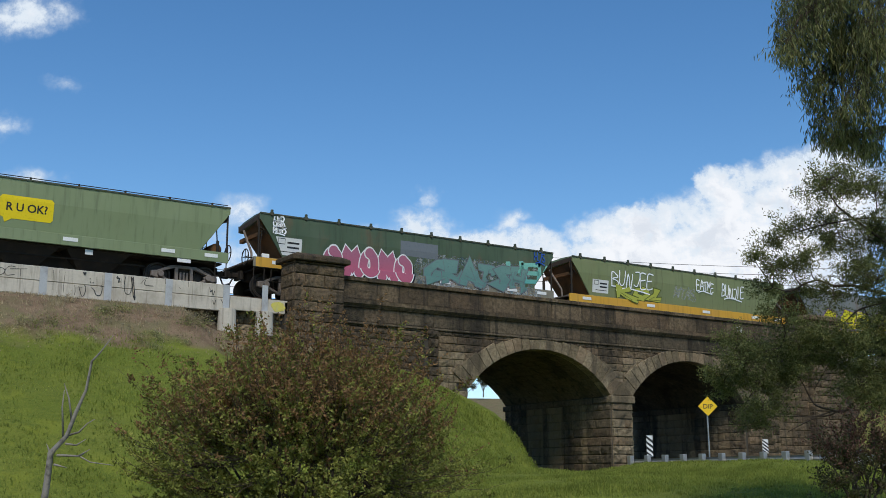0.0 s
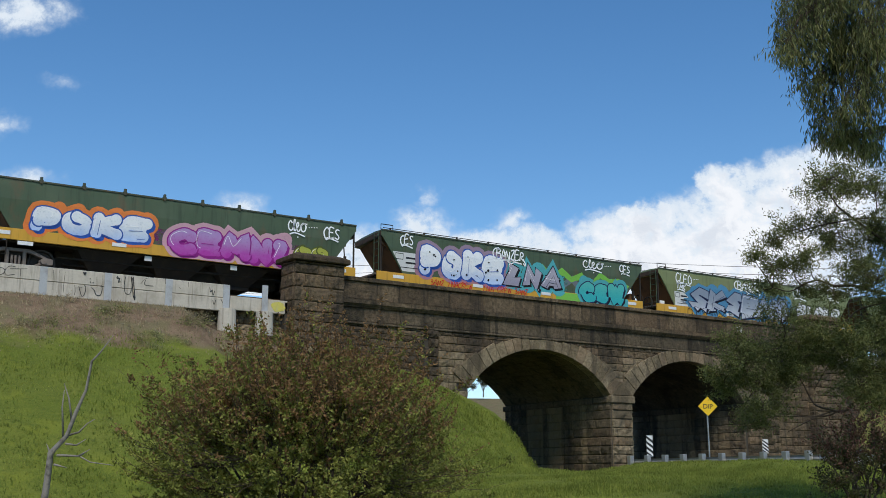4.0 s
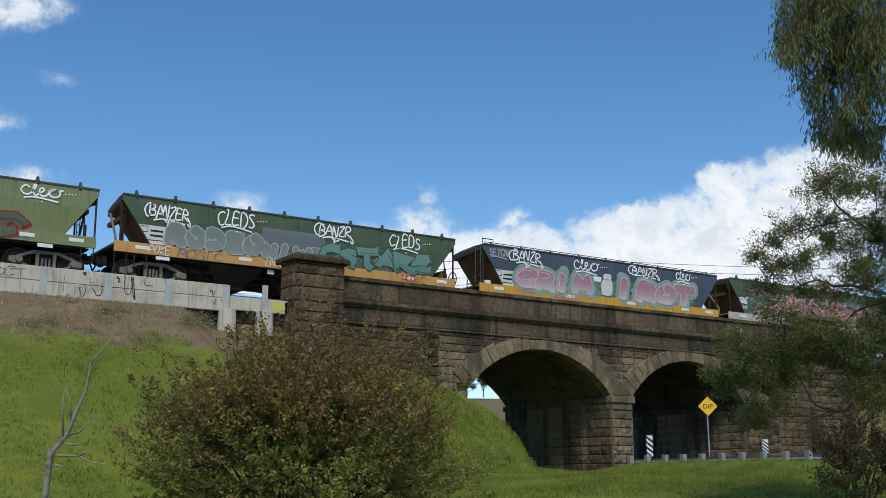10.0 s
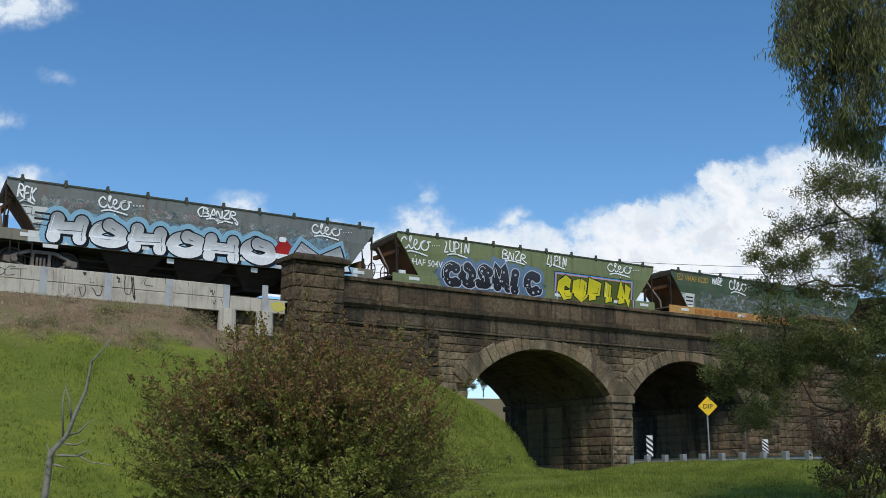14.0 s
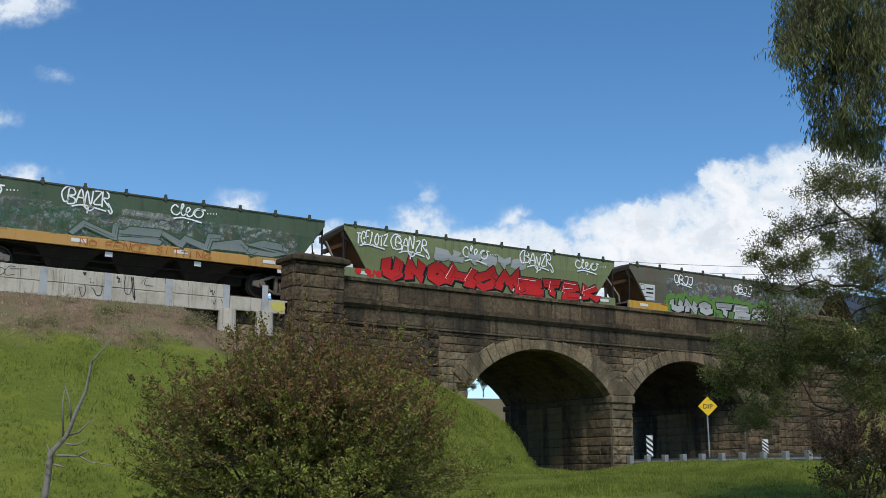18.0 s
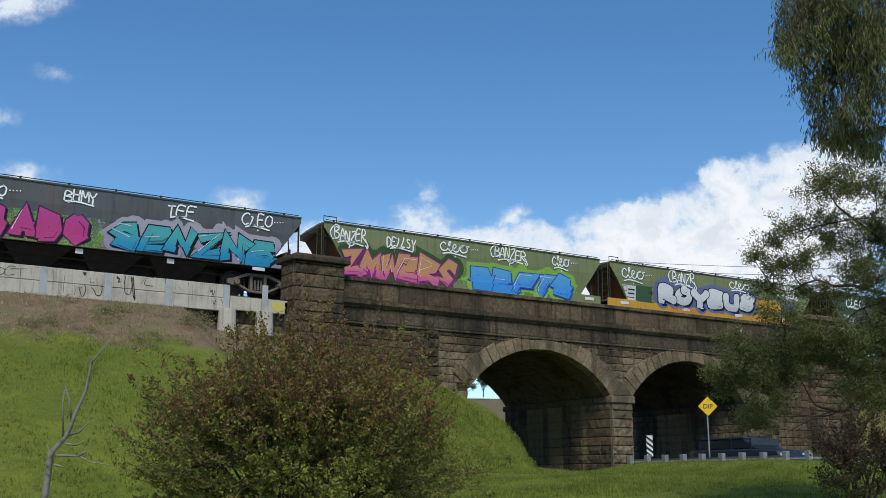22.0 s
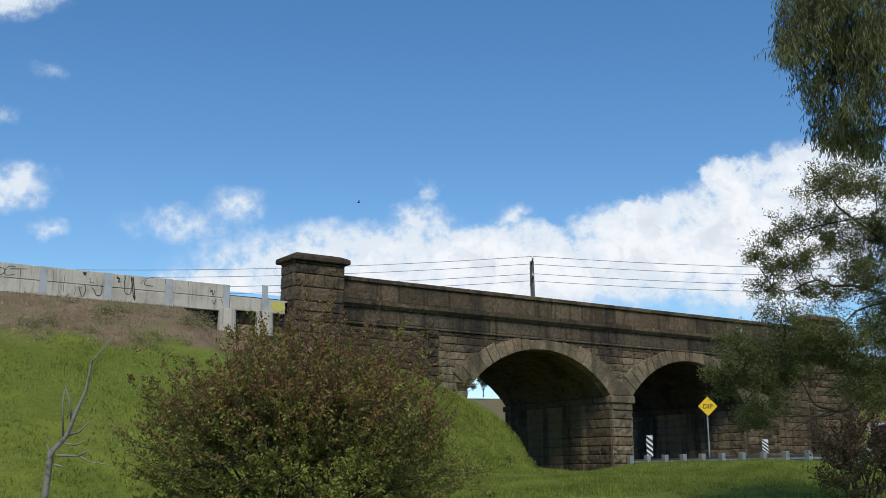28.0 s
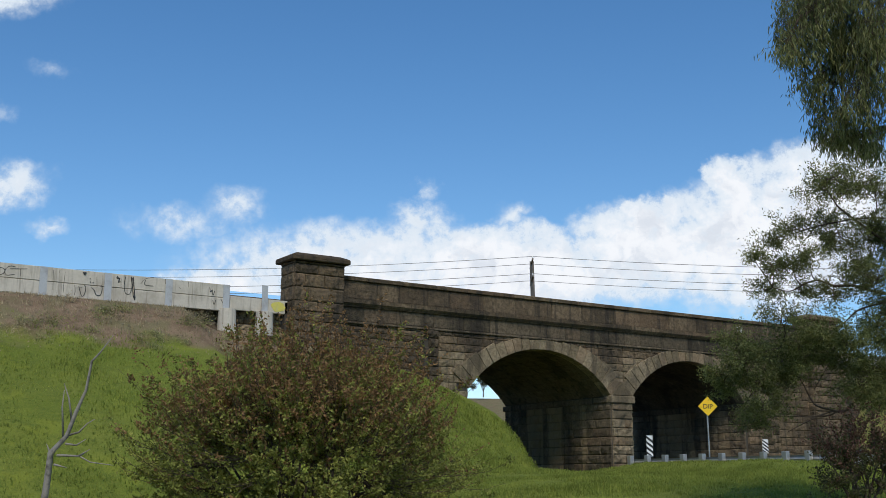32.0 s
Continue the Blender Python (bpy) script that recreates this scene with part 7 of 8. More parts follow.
            for _ in range(26):
                a, c = rnd.uniform(x0 - 0.5, x1), rnd.uniform(z0 - 0.2, z1)
                decal(body, "camouflage_patch", ([(a, c), (a + rnd.uniform(0.2, 0.6), c + 0.03), (a + rnd.uniform(0.2, 0.6), c + rnd.uniform(0.08, 0.2)), (a, c + 0.12)], [(0, 1, 2, 3)]), ink('greenghost'), 1)
    return w


SPRAYS['greyfade'] = ((0.27, 0.29, 0.29), (0.2, 0.24, 0.23))
SPRAYS['palefade'] = ((0.38, 0.4, 0.4),)
SPRAYS['rustred'] = ((0.45, 0.11, 0.03),)
SPRAYS['bluehalo'] = ((0.08, 0.25, 0.42),)
SPRAYS['rosehalo'] = ((0.42, 0.2, 0.24), (0.3, 0.22, 0.3))
SPRAYS['tealsky'] = ((0.08, 0.38, 0.42),)
SPRAYS['skyhalo'] = ((0.16, 0.32, 0.55), (0.12, 0.24, 0.45))
SPRAYS['pinkpale'] = ((0.6, 0.48, 0.5),)
SPRAYS['tealfade'] = ((0.12, 0.24, 0.22), (0.16, 0.3, 0.27))
SPRAYS['redflat'] = ((0.42, 0.045, 0.03), (0.36, 0.04, 0.03))
SPRAYS['leafgreen'] = ((0.05, 0.1, 0.035),)
SPRAYS['hotline'] = ((0.62, 0.12, 0.4),)
SPRAYS['speech'] = ((0.8, 0.6, 0.02),)
PITCH = 15.02


def travelled(t):
    """Metres that the train has gone at t seconds: it speeds up slowly from 12.2 to 15.3 m/s."""
    return 1.4876 + 12.2347 * t + 0.08673 * t * t - 0.000758 * t ** 3


TRAIN = []
SPRAYS["bluehaze"] = ((0.1, 0.18, 0.29), (0.15, 0.24, 0.36))
TRAIN.append((-3, 0.0, hopper(-3, GREYISH, YELLOW_SILL, True, 'grey grain hopper with yellow and purple graffiti', [
    ('wild', 'SERK', 2.0, 7.5, 1.2, 2.2, 'yellow', 'purple'),
    ('bubble', 'MONA', 8.0, 13.0, 1.2, 2.2, 'lilac', 'navy'),
], None)))
TRAIN.append((-2, 0.0, hopper(-2, GREEN, YELLOW_SILL, True, 'olive-green grain hopper with a yellow sill and white tags', [
    ('panel', '', 1.41, 2.35, 1.61, 2.2),
    ('tag', 'BUNJEE', 2.52, 5.43, 1.83, 2.58),
    ('wild', 'KOL', 2.8, 5.82, 1.45, 2.11, 'yellowgreen', 'olive', None, 'flat'),
    ('tag', 'EATME', 7.88, 9.2, 2.19, 2.69),
    ('tag', 'BUNJIE', 9.59, 11.35, 2.01, 2.6),
    ('ghost', 'MTAS', 6.46, 7.85, 1.73, 2.31, 'whiteghost'),
], None)))
TRAIN.append((-1, 0.03, hopper(-1, DARK_GREEN, DULL_SILL, True, 'dark-green rusty grain hopper with pink bubble graffiti', [
    ('old', '', 6.8, 13.4, 1.08, 2.4),
    ('tag', 'IWO', 0.76, 1.25, 2.84, 3.0),
    ('tag', 'OGA', 0.76, 1.31, 2.62, 2.8),
    ('tag', 'PANTS', 0.77, 1.37, 2.39, 2.6),
    ('panel', '', 0.89, 1.99, 1.62, 2.29),
    ('bubble', 'OMOMO', 2.9, 6.9, 1.07, 2.2, 'pink', 'white', None),
    ('patch', '', 6.34, 8.12, 2.17, 2.77, 'greypatch'),
    ('wild', 'GRATSH', 7.4, 12.6, 1.15, 2.25, 'tealfade', 'greypatch', None, 'flat'),
    ('ghost', 'NOTHIN', 7.73, 13.21, 0.78, 1.32, 'whiteghost'),
    ('ghost', 'HEW', 11.66, 14.13, 1.63, 2.47, 'teal'),
    ('tag', 'HJS', 13.07, 13.78, 2.55, 3.06, 'blue'),
], (0.1, 1.6, YELLOW_SILL))))
TRAIN.append((0, -0.04, hopper(0, PALE_GREEN, PALE_GREEN, False, 'clean pale-green grain hopper with a yellow speech-bubble sign', [
    ('code', 'VHAF 200K', 1.15, 2.75, 1.95, 2.21),
    ('speech', 'R U OK?', 6.11, 7.85, 1.76, 2.53),
], None)))
TRAIN.append((1, 0.0, hopper(1, GREEN, YELLOW_SILL, False, 'olive-green grain hopper with silver and blue graffiti', [
    ('shape', '', 2.0, 9.6, 1.2, 2.5, 'bluehaze'),
    ('tag', 'CLEO', 1.29, 2.48, 2.46, 2.9),
    ('panel', '', 1.23, 2.15, 1.43, 2.11),
    ('tag', 'TMK', 1.33, 2.04, 2.19, 2.42),
    ('tag', 'BANZR', 5.49, 7.17, 2.52, 2.9),
    ('tag', 'CLEO', 9.54, 10.82, 2.46, 2.96),
    ('tag', 'CLEO', 12.27, 13.38, 2.6, 3.06),
    ('wild', 'SKSENS', 2.3, 9.25, 1.3, 2.37, 'silver', 'navy', 'bluehalo'),
    ('bubble', 'NICLE', 9.84, 13.2, 1.45, 2.2, 'chromelight', 'black'),
    ('sillword', 'DYNAMSOE DYNAMS 1', 1.99, 8.79, 0.98, 1.36, 'black'),
], None)))
TRAIN.append((2, 0.04, hopper(2, DARK_GREEN, YELLOW_SILL, False, 'dark-green grain hopper with white and teal graffiti', [
    ('shape', '', 5.6, 9.6, 1.3, 2.3, 'tealbright'),
    ('tag', 'CES', 1.08, 1.79, 2.54, 2.94),
    ('panel', '', 0.75, 2.14, 1.55, 2.3),
    ('bubble', 'POKE', 2.02, 6.2, 1.45, 2.65, 'whiteblue', 'blue', 'rosehalo', 'dots'),
    ('tag', 'BANZER', 5.83, 7.47, 2.47, 2.89),
    ('tag', 'CLEO', 10.56, 11.94, 2.55, 2.95),
    ('tag', 'CES', 12.76, 13.48, 2.57, 2.93),
    ('bold', 'LNA', 6.3, 9.3, 1.45, 2.37, 'greypurple', 'black', 'tealsky'),
    ('ridge', '', 8.3, 13.6, 2.0, 2.35, 'lime'),
    ('ridge', '', 8.9, 12.8, 1.65, 1.95, 'greypatch'),
    ('patch', '', 9.0, 10.5, 1.07, 1.41, 'lime'),
    ('patch', '', 10.5, 13.2, 1.07, 1.41, 'tealsky'),
    ('bubble', 'CSW', 10.39, 12.9, 1.12, 2.03, 'tealbright', 'navy', 'tealsky'),
    ('sillword', 'LNA CREW 3AMZ', 5.11, 7.46, 0.99, 1.33, 'red'),
    ('sillword', '3AMZ LNACREW', 2.49, 4.54, 0.96, 1.31, 'red'),
], None)))
TRAIN.append((3, 0.0, hopper(3, DARK_GREEN, YELLOW_SILL, True, 'dark-green grain hopper with lilac graffiti and a yellow sill', [
    ('shape', '', 6.0, 12.0, 1.45, 2.1, 'magenta'),
    ('bubble', 'POKE', 1.9, 5.9, 1.45, 2.3, 'whiteblue', 'blue', 'orange'),
    ('tag', 'CLEO', 11.19, 12.09, 2.44, 2.93),
    ('tag', 'CES', 12.72, 13.5, 2.4, 2.83),
    ('bubble', 'CEMNL', 6.6, 11.6, 1.2, 2.15, 'lilac', 'magenta', 'blockpink'),
    ('bubble', 'OO', 11.5, 12.9, 1.5, 2.05, 'yellowgreen', 'olive', None, 'flat'),
], None)))
TRAIN.append((4, -0.06, hopper(4, RUSTY, DULL_SILL, True, 'rusty grain hopper with salmon-pink graffiti on blue', [
    ('old', '', 0.9, 13.0, 1.1, 2.5),
    ('shape', '', 1.2, 6.8, 1.15, 2.35, 'bluehaze'),
    ('shape', '', 7.2, 12.8, 1.15, 2.45, 'bluehaze'),
    ('tag', 'CLEDS', 1.12, 2.63, 2.38, 2.84),
    ('panel', '', 1.0, 1.61, 1.87, 2.16),
    ('tag', 'ATM', 1.04, 1.6, 2.17, 2.38),
    ('wild', 'RAZLE', 1.25, 6.59, 1.1, 2.2, 'salmon', 'maroon', 'skyhalo'),
    ('tag', 'CLEDS', 6.46, 7.88, 2.43, 2.88),
    ('tag', 'BANZR', 8.62, 10.22, 2.55, 3.06),
    ('tag', 'CLEDS', 11.07, 12.28, 2.53, 2.95),
    ('wild', 'RCORE', 7.5, 12.6, 1.1, 2.3, 'salmon', 'maroon', 'skyhalo'),
], (0.1, 0.9, YELLOW_SILL))))
TRAIN.append((5, -0.09, hopper(5, SLATE, CREAM_SILL, False, 'slate grain hopper with cream and blue graffiti', [
    ('tag', 'DEN', 0.43, 0.96, 2.46, 2.89),
    ('bubble', 'POK', 1.7, 6.3, 1.4, 2.65, 'cream', 'bluebright', 'yellow', 'rim dots flat'),
    ('wild', 'ND', 6.2, 9.9, 1.45, 2.5, 'cream', 'bluebright', 'yellow', 'rim dots flat'),
    ('tag', 'AU', 5.2, 5.74, 2.63, 2.88),
    ('tag', 'TEE', 8.0, 8.93, 2.56, 2.9),
    ('sillword', 'POKE', 2.06, 3.47, 0.98, 1.41, 'green'),
    ('dots', '', 0.61, 1.97, 1.25, 2.29, 'purple'),
    ('tag', 'CLEO', 10.65, 12.08, 2.44, 2.75),
    ('sillword', 'QUC', 9.54, 10.65, 0.96, 1.36, 'black'),
    ('wild', 'EL', 9.89, 12.8, 1.45, 2.3, 'cream', 'bluebright', 'yellow', 'rim dots flat'),
    ('dots', '', 10.82, 13.08, 1.45, 2.13, 'purple'),
    ('dots', '', 10.9, 12.89, 1.51, 2.28, 'limegreen'),
    ('sillword', '3AMZ', 7.9, 9.26, 0.96, 1.47, 'black'),
    ('sillword', 'LNA', 5.46, 6.36, 0.91, 1.42, 'black'),
], None)))
TRAIN.append((6, -0.11, hopper(6, DARK_GREEN, CREAM_SILL, True, 'dark-green grain hopper with a cream sill and mauve graffiti', [
    ('old', '', 1.2, 13, 1.45, 2.6),
    ('wild', 'JONDAE', 2.2, 12.9, 1.46, 2.55, 'mauve', 'cream', None),
    ('lines', '', 1.6, 13.0, 1.6, 2.6, 'yellow'),
    ('lines', '', 1.4, 13.2, 1.7, 2.7, 'hotline'),
    ('tag', 'GONE', 0.79, 1.53, 1.96, 2.15),
    ('code', 'VHAF', 1.09, 1.46, 1.67, 1.86),
], (13.2, 14.1, YELLOW_SILL))))
TRAIN.append((7, 0.1, hopper(7, NAVY, YELLOW_SILL, False, 'slate-blue grain hopper with dusty-pink graffiti', [
    ('old', '', 1.9, 12.5, 1.45, 2.2),
    ('shape', '', 1.9, 12.3, 1.45, 2.2, 'sage'),
    ('tag', 'SETON', 0.52, 1.63, 2.6, 2.87, 'palefade'),
    ('tag', 'BANZR', 1.77, 3.46, 2.47, 2.9),
    ('panel', '', 0.82, 1.86, 1.44, 2.09),
    ('tag', 'CLEO', 5.08, 6.77, 2.41, 2.91),
    ('tag', 'BANZR', 8.59, 10.38, 2.59, 2.95),
    ('tag', 'CLEO', 11.33, 12.43, 2.55, 2.98),
    ('bubble', 'CRIM', 1.95, 6.1, 1.45, 2.3, 'dustpink', 'pinkpale', 'sage', 'flat'),
    ('bubble', 'IROT', 7.6, 12.5, 1.45, 2.4, 'dustpink', 'pinkpale', 'sage', 'flat'),
    ('bars', '', 5.36, 6.73, 2.02, 2.37),
    ('figure', '', 6.25, 7.87, 1.51, 2.5),
    ('sillword', 'TECH', 1.81, 2.86, 1.03, 1.34, 'pinkspray'),
    ('sillword', 'BANK', 3.93, 5.82, 1.01, 1.32, 'pinkspray'),
], None)))
TRAIN.append((8, -0.22, hopper(8, DARK_GREEN, ORANGE_SILL, True, 'dark-green grain hopper with faded white graffiti', [
    ('old', '', 1.9, 13.0, 1.45, 2.3),
    ('tag', 'BANZER', 1.2, 2.81, 2.31, 2.8),
    ('tag', 'CLEDS', 3.73, 5.39, 2.35, 2.93),
    ('tag', 'BANZR', 7.85, 9.42, 2.46, 2.92),
    ('tag', 'CLEDS', 10.99, 12.63, 2.36, 2.89),
    ('panel', '', 0.81, 1.85, 1.47, 2.11),
    ('bubble', 'RODEO', 1.84, 5.53, 1.46, 2.25, 'greyfade', 'palefade', None, 'flat'),
    ('patch', '', 5.51, 8.13, 1.96, 2.57, 'greypatch'),
    ('bubble', 'NIWS', 5.53, 8.1, 1.45, 2.0, 'greyfade', 'palefade', None, 'flat'),
    ('wild', 'CSTARE', 7.9, 12.9, 1.46, 2.25, 'tealfade', 'greenpatch', None, 'flat'),
    ('sillword', 'POKE', 1.24, 2.03, 1.1, 1.39, 'white'),
    ('sillword', 'MOGIC', 2.26, 4.0, 0.93, 1.4, 'bluepen'),
    ('sillword', 'LNACREW', 5.64, 7.03, 1.11, 1.42, 'white'),
    ('sillword', 'MOGIC', 11.55, 12.64, 1.1, 1.42, 'red'),
], None)))
TRAIN.append((9, 0.07, hopper(9, GREEN, GREEN, True, 'olive-green grain hopper with red-edged graffiti and a star', [
    ('old', '', 1.2, 12.0, 1.1, 1.9),
    ('tag', 'BANZER', 0.95, 2.7, 2.38, 2.79),
    ('tag', 'CLEO', 3.84, 5.51, 2.4, 2.92),
    ('tag', 'BANZR', 7.87, 9.57, 2.53, 2.93),
    ('tag', 'CLEO', 11.51, 13.08, 2.52, 2.91),
    ('code', 'VHAF 471U', 1.14, 2.68, 1.86, 2.09),
    ('wild', 'KAMERAST', 1.32, 11.6, 1.15, 1.95, 'greygreen', 'redline', None),
    ('star', '', 7.53, 8.46, 1.89, 2.53),
], None)))
TRAIN.append((10, 0.07, hopper(10, DARK_GREEN, ORANGE_SILL, True, 'dark-green grain hopper with an orange sill and faint scrawls', [
    ('old', '', 1.8, 13.0, 1.45, 2.25),
    ('logo', '', 0.64, 0.97, 2.69, 2.97),
    ('codeyellow', 'VHAF 622D', 1.11, 2.68, 2.68, 2.94),
    ('panel', '', 0.73, 1.75, 1.43, 2.09),
    ('tag', 'CLEO', 4.05, 5.52, 2.36, 2.94),
    ('tag', 'BANZR', 11.36, 13.02, 2.54, 2.97),
    ('tag', 'NASP', 2.96, 3.73, 2.69, 2.95),
    ('ghost', 'DESER', 1.76, 4.87, 1.37, 1.92, 'greyghost'),
    ('ghost', 'NOTHIN', 5.47, 9.08, 1.36, 1.8, 'greyghost'),
    ('ghost', 'BILTIM', 9.07, 13.28, 1.4, 2.07, 'blueghost'),
    ('sillword', 'KING SPAZ AND KUZO YEAH', 1.66, 4.5, 1.12, 1.34, 'rustred'),
    ('sillword', 'KUZO CREW REBEL', 4.79, 8.16, 1.12, 1.34, 'rustred'),
], None)))
TRAIN.append((11, 0.03, hopper(11, GREEN, GREEN, True, 'olive-green grain hopper with black letters and a yellow block', [
    ('shape', '', 2.2, 7.6, 1.1, 2.2, 'bluehaze'),
    ('tag', 'CLEO', 0.33, 1.95, 2.3, 2.91),
    ('tag', 'LUPIN', 2.47, 3.86, 2.43, 2.9),
    ('tag', 'BNZR', 5.39, 6.86, 2.48, 2.84),
    ('tag', 'LUPIN', 7.81, 9.03, 2.5, 2.95),
    ('tag', 'CLEO', 11.26, 12.94, 2.51, 2.95),
    ('code', 'VHAF 504V', 0.73, 2.41, 1.86, 2.12),
    ('bubble', 'COSMIC', 2.36, 7.41, 1.11, 2.2, 'charcoal', 'silverline', 'bluehaze', 'dots flat'),
    ('block', 'CUPIN', 8.37, 12.74, 1.05, 2.21, 'yellow', 'blockpink'),
], None)))
TRAIN.append((12, 0.06, hopper(12, GREYISH, DULL_SILL, True, 'grey grain hopper with chrome letters on pale blue', [
    ('old', '', 1.0, 13.0, 1.5, 2.7),
    ('shape', '', 1.3, 10.0, 1.15, 2.25, 'cloudblue'),
    ('shape', '', 10.2, 13.0, 1.15, 2.35, 'cloudblue'),
    ('tag', 'REK', 0.59, 1.27, 2.36, 2.85),
    ('panel', '', 0.68, 1.79, 1.52, 2.27),
    ('tag', 'CLEO', 3.23, 4.52, 2.39, 2.86),
    ('tag', 'BANZR', 7.01, 8.45, 2.6, 2.92),
    ('tag', 'CLEO', 11.36, 12.83, 2.48, 2.9),
    ('bubble', 'HOHOHO', 1.6, 9.87, 1.09, 2.1, 'chrome', 'black', 'cloudblue'),
    ('hat', '', 9.75, 10.57, 1.43, 2.29),
    ('bold', 'M', 10.52, 12.84, 1.1, 2.1, 'chrome', 'black', 'cloudblue'),
# white over the sill paints in the light that its upright face catches
], (1.0, 13.4, ink("panelwhite")))))
TRAIN.append((13, 0.0, hopper(13, NAVY, DULL_SILL, True, 'slate grain hopper with red letters', [
    ('old', '', 2.0, 13, 1.1, 2.2),
    ('tag', 'CLEO', 7.6, 9.0, 2.45, 2.9),
    ('tag', 'BANZER', 11.2, 12.8, 2.5, 2.95),
    ('patch', '', 1.6, 13.3, 1.44, 2.3, 'charcoal'),
    ('bold', 'UNO', 3.0, 7.4, 1.08, 2.2, 'redflat', 'charcoal', None, 'flat'),
    ('asterisks', '', 3.0, 13.0, 1.2, 2.2),
    ('bold', 'TEZ', 7.8, 13.0, 1.08, 2.25, 'redflat', 'charcoal', None, 'flat'),
], (0.1, 2.2, YELLOW_SILL))))
TRAIN.append((14, -0.17, hopper(14, RUSTY, DULL_SILL, True, 'rust-brown grain hopper with grey and lime graffiti', [
    ('old', '', 2.2, 13.2, 1.1, 2.7),
    ('shape', '', 2.4, 9.8, 1.05, 1.95, 'limehalo'),
    ('panel', '', 0.79, 1.79, 1.55, 2.27),
    ('tag', 'OBJJ', 3.01, 4.4, 2.4, 2.8),
    ('tag', 'OBJJ', 7.03, 8.47, 2.32, 2.69),
    ('bold', 'UNO', 2.68, 5.5, 1.09, 1.78, 'chromegrey', 'black', 'limehalo'),
    ('bold', 'TEC', 5.7, 9.52, 1.09, 1.82, 'chromegrey', 'black', 'limehalo'),
], (0.1, 3.4, YELLOW_SILL))))
TRAIN.append((15, 0.0, hopper(15, GREEN, GREEN, True, 'olive-green grain hopper with large red letters', [
    ('tag', 'TGFLOTZ', 0.75, 2.35, 2.35, 2.85),
    ('dots', '', 0.75, 1.85, 1.2, 1.36, 'red'),
    ('tag', 'BANZR', 2.54, 4.23, 2.26, 2.87),
    ('tag', 'CLEO', 5.75, 7.28, 2.27, 2.84),
    ('tag', 'BANZR', 8.97, 10.65, 2.35, 2.94),
    ('tag', 'CLEO', 11.78, 13.33, 2.45, 2.92),
    ('bold', 'UNO', 1.9, 5.1, 1.08, 2.1, 'red', 'darkoutline'),
    ('wild', 'HOME', 5.05, 9.8, 1.08, 1.98, 'red', 'darkoutline'),
    ('bold', 'TEK', 9.92, 13.3, 1.1, 1.95, 'red', 'darkoutline'),
    ('bold', 'DLYOYO', 4.42, 9.07, 2.19, 2.62, 'palefade', 'palefade', None, 'flat'),
], None)))
TRAIN.append((16, 0.25, hopper(16, DARK_GREEN, ORANGE_SILL, True, 'dark-green mottled grain hopper with an orange sill', [
    ('old', '', 1.6, 13.0, 1.45, 2.5),
    ('tag', 'CLEO', 0.95, 2.5, 2.29, 2.86),
    ('tag', 'BANZR', 4.4, 6.01, 2.43, 2.98),
    ('tag', 'CLEO', 7.98, 9.45, 2.46, 2.93),
    ('panelblue', '', 1.1, 1.67, 1.58, 1.88),
    ('bars2', '', 6.29, 8.02, 1.99, 2.62),
    ('ghost', 'MOSER', 1.75, 5.39, 1.44, 2.29, 'greenghost'),
    ('wild', 'NEWAS', 4.6, 12.6, 1.46, 2.0, 'greyfade', 'greenpatch', None, 'flat'),
    ('sillword', 'NO FENCE SITTING', 4.9, 9.6, 1.1, 1.34, 'rustred'),
    ('camo', '', 1.73, 10.35, 1.77, 2.72),
], None)))
TRAIN.append((17, -0.27, hopper(17, DARK_GREEN, DULL_SILL, False, 'dark-green grain hopper with a long grey graffiti piece', [
    ('old', '', 2.0, 13.2, 1.1, 2.2),
    ('tag', 'CLEO', 1.56, 3.2, 2.35, 2.78),
    ('tag', 'BANZY', 4.95, 6.21, 2.57, 2.94),
    ('tag', 'CLEO', 8.17, 10.0, 2.49, 2.9),
    ('tag', 'BANZER', 11.82, 13.16, 2.61, 2.98),
    ('code', 'VHAX 226G', 1.39, 2.22, 1.86, 2.02),
    ('logo', '', 1.9, 2.18, 1.57, 1.8),
    ('shape', '', 3.0, 12.6, 1.3, 2.25, 'mauvegrey'),
    ('bubble', 'ROBBOS', 3.0, 12.6, 1.1, 2.25, 'greys', 'dkgrey', 'mauvegrey'),
    ('ghost', 'CEZ', 2.23, 3.49, 1.25, 1.91, 'blueghost'),
], (4.0, 13.0, ink("greyghost")))))
TRAIN.append((18, -0.44, hopper(18, GREEN, YELLOW_SILL, False, 'green grain hopper with white graffiti and a yellow sill', [
    ('shape', '', 2.9, 9.9, 1.45, 2.4, 'violet'),
    ('tag', 'CLEO', 0.86, 2.47, 2.29, 2.84),
    ('tag', 'BANZR', 4.05, 5.72, 2.39, 2.98),
    ('tag', 'CLEO', 7.88, 9.56, 2.48, 2.88),
    ('tag', 'BANZY', 11.3, 12.95, 2.48, 3.01),
    ('panel', '', 0.93, 1.79, 1.44, 2.12),
    ('bubble', 'ROYEUS', 3.15, 9.68, 1.47, 2.38, 'chromelight', 'black', 'violet'),
    ('shape', '', 9.74, 12.72, 1.58, 2.35, 'violet'),
    ('dogshape', '', 9.85, 11.61, 1.65, 2.26, 'ochre'),
    ('sillword', 'SOUTHERN', 3.86, 5.65, 0.99, 1.31, 'orange'),
    ('patch', '', 1.79, 2.79, 1.4, 2.16, 'greenpatch'),
], None)))
